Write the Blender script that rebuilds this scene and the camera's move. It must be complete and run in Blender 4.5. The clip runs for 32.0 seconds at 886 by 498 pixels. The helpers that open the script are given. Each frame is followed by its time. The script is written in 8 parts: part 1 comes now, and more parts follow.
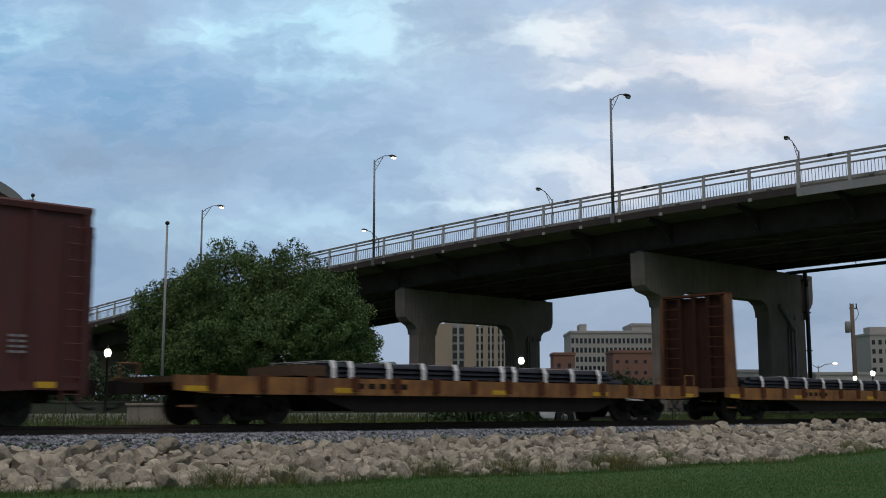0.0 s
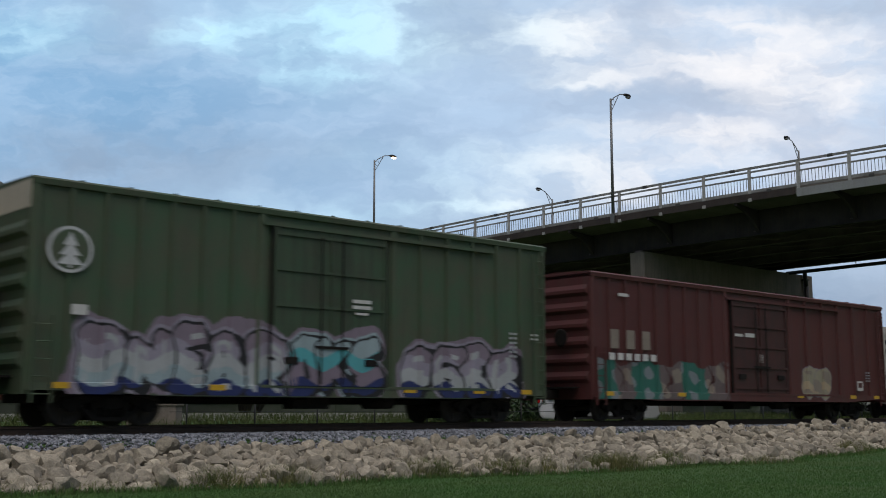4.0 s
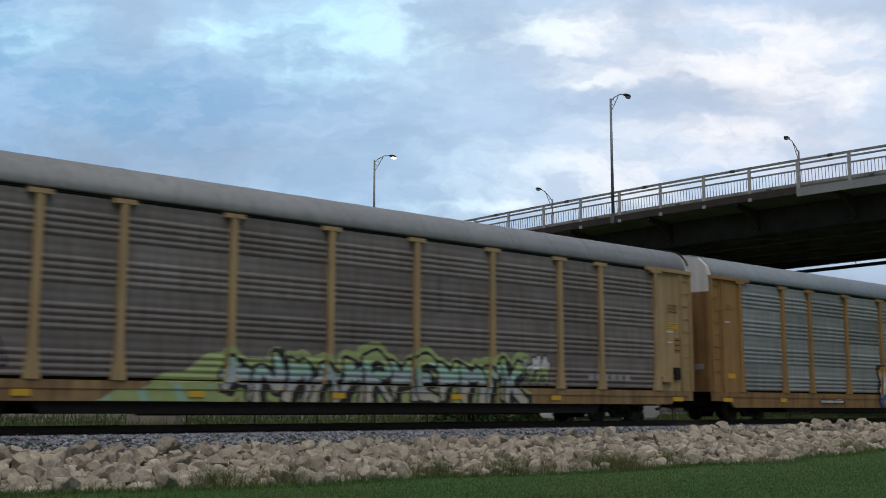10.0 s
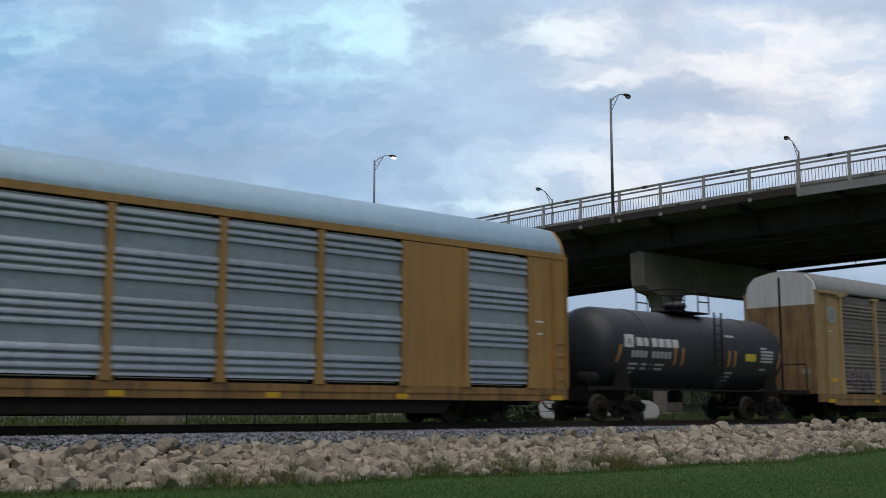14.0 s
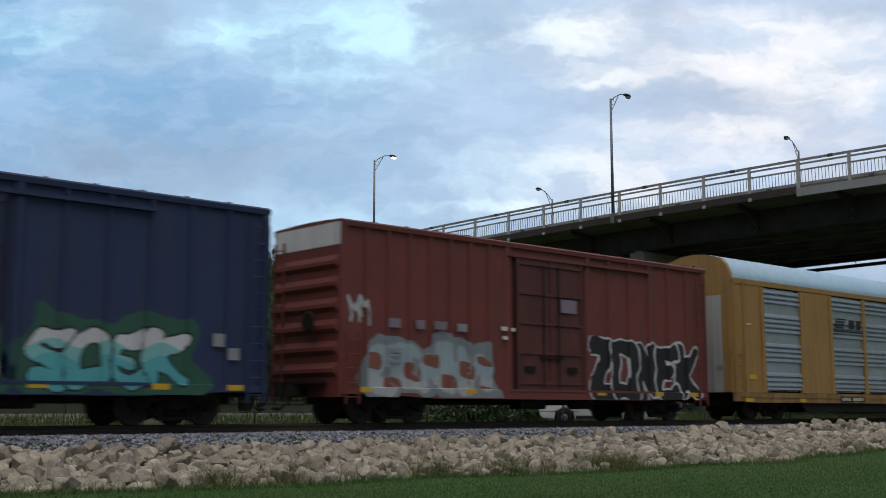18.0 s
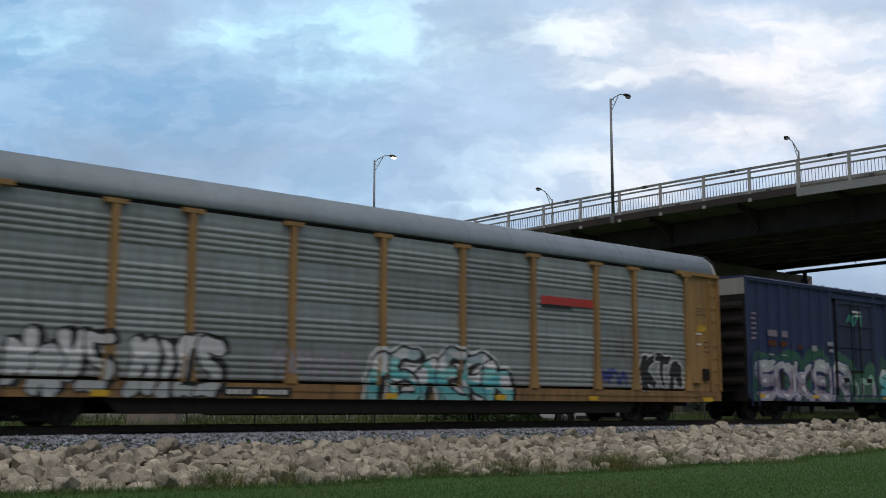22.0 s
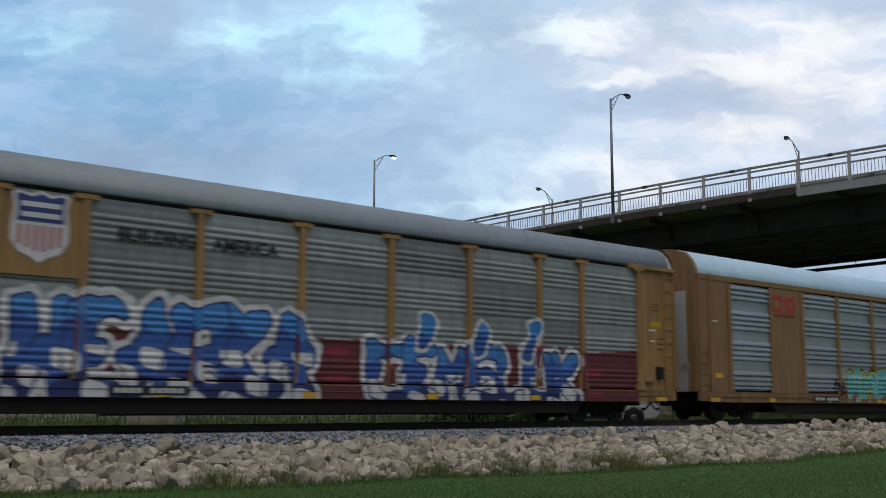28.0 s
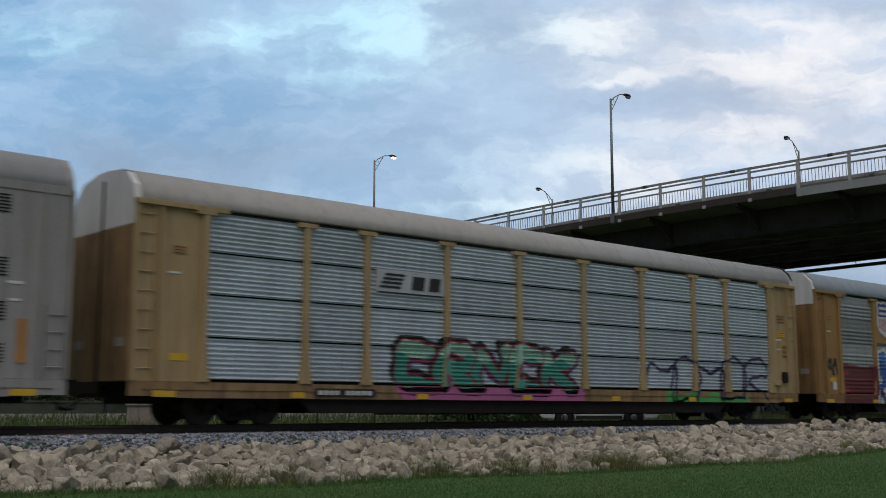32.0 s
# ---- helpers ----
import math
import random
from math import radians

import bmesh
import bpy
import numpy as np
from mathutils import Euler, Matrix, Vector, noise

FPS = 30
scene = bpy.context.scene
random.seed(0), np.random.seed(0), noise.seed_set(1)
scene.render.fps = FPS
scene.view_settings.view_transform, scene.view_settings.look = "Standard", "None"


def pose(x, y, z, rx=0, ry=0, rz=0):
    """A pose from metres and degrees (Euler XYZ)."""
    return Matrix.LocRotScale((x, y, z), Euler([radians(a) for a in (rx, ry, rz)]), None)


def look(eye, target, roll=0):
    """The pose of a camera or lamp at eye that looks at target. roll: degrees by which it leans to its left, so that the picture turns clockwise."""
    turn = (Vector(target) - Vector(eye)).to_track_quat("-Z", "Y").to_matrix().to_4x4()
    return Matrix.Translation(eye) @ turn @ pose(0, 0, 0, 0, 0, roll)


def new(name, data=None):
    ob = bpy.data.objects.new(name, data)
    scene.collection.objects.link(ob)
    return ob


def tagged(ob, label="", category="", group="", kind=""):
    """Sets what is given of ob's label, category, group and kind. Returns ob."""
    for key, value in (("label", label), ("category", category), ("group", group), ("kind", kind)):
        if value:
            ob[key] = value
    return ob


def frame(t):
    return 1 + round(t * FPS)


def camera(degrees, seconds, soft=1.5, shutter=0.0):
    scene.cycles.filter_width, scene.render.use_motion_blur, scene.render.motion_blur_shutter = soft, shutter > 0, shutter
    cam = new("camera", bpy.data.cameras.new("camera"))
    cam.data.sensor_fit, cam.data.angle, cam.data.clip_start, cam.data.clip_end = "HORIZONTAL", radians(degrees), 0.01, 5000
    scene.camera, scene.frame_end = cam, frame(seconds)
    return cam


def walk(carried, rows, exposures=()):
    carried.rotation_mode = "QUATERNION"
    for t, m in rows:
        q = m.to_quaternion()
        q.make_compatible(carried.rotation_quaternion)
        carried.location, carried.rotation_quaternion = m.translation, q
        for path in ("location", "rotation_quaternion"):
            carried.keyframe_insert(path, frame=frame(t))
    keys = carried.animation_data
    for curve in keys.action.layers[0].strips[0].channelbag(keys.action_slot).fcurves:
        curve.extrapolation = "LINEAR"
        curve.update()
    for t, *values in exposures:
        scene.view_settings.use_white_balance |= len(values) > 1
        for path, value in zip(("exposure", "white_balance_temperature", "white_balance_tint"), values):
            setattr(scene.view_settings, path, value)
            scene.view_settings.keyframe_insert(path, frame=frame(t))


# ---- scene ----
# The track runs along +x, z = 0 is the top of the rail, y points away from the camera.
EYE = (0.0, 0.0, 0.35)
TURN = radians(42.08)
cam = camera(42.83, 32.0, soft=1.0, shutter=0.5)
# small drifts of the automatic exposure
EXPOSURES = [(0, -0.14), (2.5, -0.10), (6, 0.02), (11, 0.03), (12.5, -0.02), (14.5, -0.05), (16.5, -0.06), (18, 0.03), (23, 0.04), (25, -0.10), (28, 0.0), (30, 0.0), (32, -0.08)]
VIEW = pose(*EYE, 90 + 8.12, 0, -42.08)
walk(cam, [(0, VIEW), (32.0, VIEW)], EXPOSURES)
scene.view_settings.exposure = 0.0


def on_ground(right, ahead):
    """Plan position from metres to the right of and ahead of the camera."""
    c, s = math.cos(TURN), math.sin(TURN)
    return (right * c + ahead * s, -right * s + ahead * c)


# ---- light ----
world = bpy.data.worlds.new("world")
scene.world = world
world.use_nodes = True
wn = world.node_tree
sky = wn.nodes.new("ShaderNodeTexSky")
sky.sky_type, sky.sun_disc = "NISHITA", False
sky.sun_elevation, sky.sun_rotation = radians(50), radians(80)
sky.air_density, sky.dust_density = 1.0, 1.0
wn.nodes["Background"].inputs[1].default_value = 0.06
wn.links.new(sky.outputs[0], wn.nodes["Background"].inputs[0])
sun = new("sun", bpy.data.lights.new("sun", "SUN"))
sun.data.energy, sun.data.angle, sun.data.color = 1.9, radians(70), (1.0, 0.94, 0.89)
sun.matrix_basis = look((0, 0, 0), (0.28, 0.30, -0.9))

# ---- small mesh helpers ----


def part(name, bm, material, parent=None, label=""):
    """Links a bmesh as one mesh object, under a thing or a part."""
    me = bpy.data.meshes.new(name)
    bm.to_mesh(me)
    bm.free()
    return part_of(name, me, material, parent, label)


def part_of(name, me, material, parent=None, label=""):
    ob = new(name, me)
    if material is not None and not me.materials:
        for m in (material if isinstance(material, (list, tuple)) else [material]):
            me.materials.append(m)
    if parent is not None:
        ob.parent = parent
    if label:
        ob["label"] = label
    return ob


def box(bm, x0, x1, y0, y1, z0, z1, bevel=0.0):
    vs = [bm.verts.new((x, y, z)) for z in (z0, z1) for x, y in ((x0, y0), (x1, y0), (x1, y1), (x0, y1))]
    fs = [bm.faces.new([vs[i] for i in f]) for f in ((3, 2, 1, 0), (4, 5, 6, 7), (0, 1, 5, 4), (1, 2, 6, 5), (2, 3, 7, 6), (3, 0, 4, 7))]
    if bevel:
        bmesh.ops.bevel(bm, geom=list({e for f in fs for e in f.edges}), offset=bevel, segments=2, affect="EDGES", profile=0.6)
    return bm


def B(*a, **k):
    return box(bmesh.new(), *a, **k)


def rod(bm, a, b, r0, r1=None, n=10, caps=True):
    """A round bar from a to b."""
    a, b = Vector(a), Vector(b)
    r1 = r0 if r1 is None else r1
    q = (b - a).to_track_quat("Z", "Y").to_matrix()
    rings = []
    for p, r in ((a, r0), (b, r1)):
        rings.append([bm.verts.new(p + q @ Vector((r * math.cos(k * math.tau / n), r * math.sin(k * math.tau / n), 0))) for k in range(n)])
    for k in range(n):
        f = bm.faces.new((rings[0][k], rings[0][(k + 1) % n], rings[1][(k + 1) % n], rings[1][k]))
        f.smooth = n > 6
    if caps:
        bm.faces.new(rings[0][::-1])
        bm.faces.new(rings[1])
    return bm


def pipe(bm, pts, r, n=8):
    for a, b in zip(pts, pts[1:]):
        rod(bm, a, b, r, n=n)
    return bm


def lathe(bm, profile, centre=(0, 0, 0), axis="z", n=20):
    """Turns (radius, height) pairs about an axis."""
    rings = []
    for r, h in profile:
        ring = []
        for k in range(n):
            a = k * math.tau / n
            p = (r * math.cos(a), r * math.sin(a), h)
            if axis == "x":
                p = (h, p[0], p[1])
            elif axis == "y":
                p = (p[1], h, p[0])
            ring.append(bm.verts.new(Vector(p) + Vector(centre)))
        rings.append(ring)
    for r0, r1 in zip(rings, rings[1:]):
        for k in range(n):
            f = bm.faces.new((r0[k], r0[(k + 1) % n], r1[(k + 1) % n], r1[k]))
            f.smooth = True
    bm.faces.new(rings[0][::-1])
    bm.faces.new(rings[-1])
    return bm


def prism(bm, outline, a, b, plane="xz"):
    """Extrudes a closed outline; plane xz along y, yz along x, xy along z."""
    def put(p, h):
        return {"xz": (p[0], h, p[1]), "yz": (h, p[0], p[1]), "xy": (p[0], p[1], h)}[plane]
    lo = [bm.verts.new(put(p, a)) for p in outline]
    hi = [bm.verts.new(put(p, b)) for p in outline]
    n = len(outline)
    for k in range(n):
        bm.faces.new((lo[k], lo[(k + 1) % n], hi[(k + 1) % n], hi[k]))
    bm.faces.new(lo[::-1])
    bm.faces.new(hi)
    bmesh.ops.recalc_face_normals(bm, faces=bm.faces)
    return bm


def mesh_from(name, verts, faces):
    me = bpy.data.meshes.new(name)
    me.from_pydata(verts.tolist() if hasattr(verts, "tolist") else verts, [], faces.tolist() if hasattr(faces, "tolist") else faces)
    me.update()
    return me


def shared(name, bm, mat):
    me = bpy.data.meshes.new(name)
    bm.to_mesh(me)
    bm.free()
    me.materials.append(M[mat])
    return me


def empty(name, m, label, category, group=""):
    ob = new(name)
    ob.empty_display_size = 0.2
    ob.matrix_basis = m
    return tagged(ob, label, category, group)


# ---- materials ----


def material(name, colour, rough=0.7, metal=0.0, colour2=None, scale=3.0, amount=0.5, streak=0.0, grain=0.15, bump=0.1, bump_scale=40.0, island=0.0, obj_random=0.0, dirt=None, dirt_amount=0.0, emit=0.0, stretch=(1, 1, 1)):
    """Paint or raw stuff with patches, streaks, grain and relief, in the object's own space."""
    m = bpy.data.materials.new(name)
    m.use_nodes = True
    t = m.node_tree
    b = t.nodes["Principled BSDF"]
    L = t.links.new

    def node(kind, **kw):
        n = t.nodes.new(kind)
        for k, v in kw.items():
            n.inputs[k].default_value = v
        return n

    def mix(fac, c1, c2):
        n = t.nodes.new("ShaderNodeMix")
        n.data_type = "RGBA"
        for i, v in ((0, fac), (6, c1), (7, c2)):
            if hasattr(v, "is_linked"):
                L(v, n.inputs[i])
            else:
                n.inputs[i].default_value = v
        return n.outputs[2]

    def ramp(x, lo, hi):
        n = t.nodes.new("ShaderNodeMapRange")
        n.inputs[1].default_value, n.inputs[2].default_value = lo, hi
        L(x, n.inputs[0])
        return n.outputs[0]

    tc = t.nodes.new("ShaderNodeTexCoord")
    spot = tc.outputs["Object"]
    if obj_random:
        # each piece takes its own cut of the pattern
        sh = t.nodes.new("ShaderNodeVectorMath")
        sh.operation = "MULTIPLY_ADD"
        L(t.nodes.new("ShaderNodeObjectInfo").outputs["Random"], sh.inputs[0])
        sh.inputs[1].default_value = (97.0, 41.0, 63.0)
        L(spot, sh.inputs[2])
        spot = sh.outputs[0]
    mp = t.nodes.new("ShaderNodeMapping")
    mp.inputs[3].default_value = stretch
    L(spot, mp.inputs[0])
    co = mp.outputs[0]
    big = node("ShaderNodeTexNoise", Scale=scale, Detail=5.0, Roughness=0.6)
    L(co, big.inputs[0])
    c1 = (*colour, 1)
    c2 = (*(colour2 or [c * 0.7 for c in colour]), 1)
    f = t.nodes.new("ShaderNodeMath")
    f.operation = "MULTIPLY"
    f.inputs[1].default_value = amount
    L(ramp(big.outputs[0], 0.35, 0.65), f.inputs[0])
    col = mix(f.outputs[0], c1, c2)
    if dirt:
        s = node("ShaderNodeTexNoise", Scale=1.0, Detail=4.0, Roughness=0.65)
        sm = t.nodes.new("ShaderNodeMapping")
        sm.inputs[3].default_value = (5.0, 5.0, 0.35) if streak else (0.7, 0.7, 0.7)
        L(spot, sm.inputs[0])
        L(sm.outputs[0], s.inputs[0])
        d = t.nodes.new("ShaderNodeMath")
        d.operation = "MULTIPLY"
        d.inputs[1].default_value = dirt_amount
        L(ramp(s.outputs[0], 0.45, 0.75), d.inputs[0])
        col = mix(d.outputs[0], col, (*dirt, 1))
    fine = node("ShaderNodeTexNoise", Scale=bump_scale, Detail=3.0)
    L(co, fine.inputs[0])
    g = t.nodes.new("ShaderNodeHueSaturation")
    gr = t.nodes.new("ShaderNodeMapRange")
    gr.inputs[1].default_value, gr.inputs[2].default_value = 0.3, 0.7
    gr.inputs[3].default_value, gr.inputs[4].default_value = 1 - grain, 1 + grain
    L(fine.outputs[0], gr.inputs[0])
    val = gr.outputs[0]
    for amount_r, source in ((obj_random, "object"), (island, "island")):
        if amount_r:
            if source == "object":
                rnd = t.nodes.new("ShaderNodeObjectInfo").outputs["Random"]
            else:
                rnd = t.nodes.new("ShaderNodeNewGeometry").outputs["Random Per Island"]
            rr = t.nodes.new("ShaderNodeMapRange")
            rr.inputs[3].default_value, rr.inputs[4].default_value = 1 - amount_r, 1 + amount_r
            L(rnd, rr.inputs[0])
            mu = t.nodes.new("ShaderNodeMath")
            mu.operation = "MULTIPLY"
            L(val, mu.inputs[0])
            L(rr.outputs[0], mu.inputs[1])
            val = mu.outputs[0]
    L(val, g.inputs["Value"])
    L(col, g.inputs["Color"])
    L(g.outputs[0], b.inputs["Base Color"])
    b.inputs["Roughness"].default_value = rough
    b.inputs["Metallic"].default_value = metal
    b.inputs["Specular IOR Level"].default_value = 0.5 if rough < 0.8 else 0.2
    if bump:
        bp = t.nodes.new("ShaderNodeBump")
        bp.inputs["Strength"].default_value = bump
        bp.inputs["Distance"].default_value = 0.02
        L(fine.outputs[0], bp.inputs["Height"])
        L(bp.outputs[0], b.inputs["Normal"])
    if emit:
        L(g.outputs[0], b.inputs["Emission Color"])
        b.inputs["Emission Strength"].default_value = emit
    return m


M = {}
M["rock"] = material("limestone", (0.38, 0.335, 0.262), 0.9, colour2=(0.21, 0.188, 0.15), scale=2.5, amount=0.8, grain=0.18, bump=0.5, bump_scale=14, obj_random=0.28, dirt=(0.2, 0.17, 0.13), dirt_amount=0.5)
M["rock_far"] = material("limestone_rest", (0.38, 0.335, 0.262), 0.9, colour2=(0.21, 0.188, 0.15), scale=2.5, amount=0.8, grain=0.18, bump=0.5, bump_scale=14, island=0.34)
M["ballast"] = material("ballast_stone", (0.26, 0.27, 0.30), 0.85, colour2=(0.19, 0.19, 0.21), scale=1.0, amount=0.6, grain=0.15, bump=0.2, island=0.45)
M["bed"] = material("ballast_bed", (0.16, 0.16, 0.17), 0.95, scale=8, bump=0.6, bump_scale=25)
M["earth"] = material("grassy_earth", (0.046, 0.105, 0.030), 0.95, colour2=(0.068, 0.100, 0.036), scale=0.6, amount=0.75, grain=0.16, bump=0.1, bump_scale=18)
M["grass"] = material("grass_blades", (0.066, 0.150, 0.040), 1.0, colour2=(0.090, 0.140, 0.044), scale=0.35, amount=0.8, grain=0.05, bump=0, island=0.1)
M["dry_grass"] = material("dry_grass_blades", (0.17, 0.16, 0.065), 1.0, colour2=(0.07, 0.11, 0.03), scale=0.9, amount=0.9, grain=0.1, bump=0, island=0.35)
M["verge_grass"] = material("rough_verge_grass", (0.085, 0.098, 0.036), 1.0, colour2=(0.048, 0.072, 0.022), scale=0.9, amount=0.9, grain=0.1, bump=0, island=0.35)
M["rail"] = material("rusty_rail_steel", (0.06, 0.04, 0.03), 0.7, 0.3, colour2=(0.035, 0.025, 0.02), scale=4)
M["tie"] = material("creosoted_wood", (0.06, 0.05, 0.04), 0.9, scale=3, stretch=(6, 0.6, 6), bump=0.4, obj_random=0.3)
M["concrete"] = material("weathered_concrete", (0.28, 0.235, 0.205), 0.9, colour2=(0.20, 0.165, 0.14), scale=0.5, amount=0.8, grain=0.1, bump=0.25, bump_scale=12, dirt=(0.13, 0.115, 0.1), dirt_amount=0.6, streak=1)
M["deck_concrete"] = material("dirty_deck_concrete", (0.19, 0.165, 0.15), 0.9, colour2=(0.12, 0.10, 0.09), scale=0.6, amount=0.8, bump=0.2)
# girder paint in two tones: inner lifted for bounce light, outer darkened as shade
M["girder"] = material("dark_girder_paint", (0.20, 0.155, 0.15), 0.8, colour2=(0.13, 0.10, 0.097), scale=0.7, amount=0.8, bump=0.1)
M["girder_edge"] = material("shaded_girder_paint", (0.065, 0.053, 0.05), 0.8, colour2=(0.038, 0.031, 0.03), scale=0.7, amount=0.8, bump=0.1, dirt=(0.1, 0.07, 0.05), dirt_amount=0.3, streak=1)
M["fascia"] = material("pale_fascia_paint", (0.30, 0.305, 0.305), 0.7, scale=0.8, amount=0.4, dirt=(0.2, 0.18, 0.15), dirt_amount=0.4, streak=1)
M["galv"] = material("galvanised_steel", (0.33, 0.318, 0.305), 0.6, 0.1, colour2=(0.13, 0.12, 0.11), scale=1.5, amount=0.6, bump=0.05)
M["pole"] = material("grey_aluminium_pole", (0.19, 0.19, 0.19), 0.5, 0.4, scale=2, amount=0.4, bump=0.05)
M["black"] = material("black_iron", (0.015, 0.015, 0.016), 0.55, 0.1, scale=5, bump=0.1)
M["bark"] = material("bark", (0.10, 0.08, 0.06), 0.95, scale=4, stretch=(3, 3, 0.6), bump=0.7, bump_scale=25)
M["leaf"] = material("leaf", (0.115, 0.17, 0.06), 0.9, colour2=(0.067, 0.115, 0.041), scale=0.6, amount=0.9, grain=0.15, bump=0, island=0.4)
M["leaf_dark"] = material("dark_leaf", (0.035, 0.07, 0.018), 0.6, colour2=(0.02, 0.045, 0.012), scale=0.8, amount=0.9, grain=0.15, bump=0, island=0.4)
M["brick"] = material("red_brick", (0.20, 0.085, 0.068), 0.9, colour2=(0.14, 0.06, 0.05), scale=1.2, amount=0.6, grain=0.25, bump=0.2, bump_scale=6, stretch=(1, 1, 3))
M["tan_wall"] = material("tan_render", (0.36, 0.29, 0.22), 0.9, scale=0.05, amount=0.35, bump=0)
M["pale_wall"] = material("pale_stone_wall", (0.38, 0.36, 0.335), 0.9, scale=0.05, amount=0.3, bump=0)
M["brown_wall"] = material("brown_brick_wall", (0.22, 0.12, 0.09), 0.9, scale=0.08, amount=0.4, bump=0)
M["grey_wall"] = material("grey_wall", (0.28, 0.28, 0.28), 0.9, scale=0.08, amount=0.4, bump=0)
M["window"] = material("dark_window_glass", (0.02, 0.025, 0.035), 0.12, scale=0.3, amount=0.5, bump=0)
M["asphalt"] = material("asphalt", (0.05, 0.05, 0.052), 0.9, colour2=(0.07, 0.07, 0.07), scale=0.5, bump=0.3)
M["wood_pole"] = material("weathered_pole_wood", (0.16, 0.125, 0.095), 0.9, scale=2, stretch=(5, 5, 0.4), bump=0.4)
M["white_paint"] = material("silver_white_car_paint", (0.52, 0.53, 0.55), 0.25, scale=1, amount=0.1, bump=0, dirt=(0.4, 0.38, 0.35), dirt_amount=0.2)
M["tyre"] = material("tyre_rubber", (0.015, 0.015, 0.015), 0.85, scale=5)
M["alloy"] = material("alloy_wheel", (0.16, 0.16, 0.17), 0.4, 0.6, scale=5, amount=0.2)
M["red_light"] = material("red_lamp_plastic", (0.5, 0.02, 0.02), 0.2, scale=5, amount=0.1)


def glow(name, colour, strength):
    m = bpy.data.materials.new(name)
    m.use_nodes = True
    b = m.node_tree.nodes["Principled BSDF"]
    b.inputs["Base Color"].default_value = (0.8, 0.8, 0.8, 1)
    b.inputs["Emission Color"].default_value = (*colour, 1)
    b.inputs["Emission Strength"].default_value = strength
    return m


M["warm_glow"] = glow("sodium_lamp_lit", (1.0, 0.74, 0.45), 4.5)
M["white_glow"] = glow("acorn_globe_lit", (1.0, 0.93, 0.72), 3.5)
M["rail_dark"] = material("weathered_dark_steel", (0.085, 0.08, 0.075), 0.65, 0.1, scale=2, amount=0.5, bump=0.05)
M["post_pale"] = material("pale_galvanised_post", (0.46, 0.445, 0.43), 0.6, 0.1, colour2=(0.30, 0.285, 0.27), scale=2, amount=0.6, bump=0.05)
# soil colour carries the deep shade between the boulders
M["rubble_bed"] = material("shaded_bank_soil", (0.035, 0.03, 0.025), 0.95, colour2=(0.02, 0.018, 0.015), scale=3.0, amount=0.8, grain=0.4, bump=0.8, bump_scale=16)
M["lens"] = material("unlit_lamp_lens", (0.35, 0.35, 0.36), 0.3, scale=4, amount=0.2, bump=0)
# ---- the clouded sky: a far shell ahead, drifting slowly ----


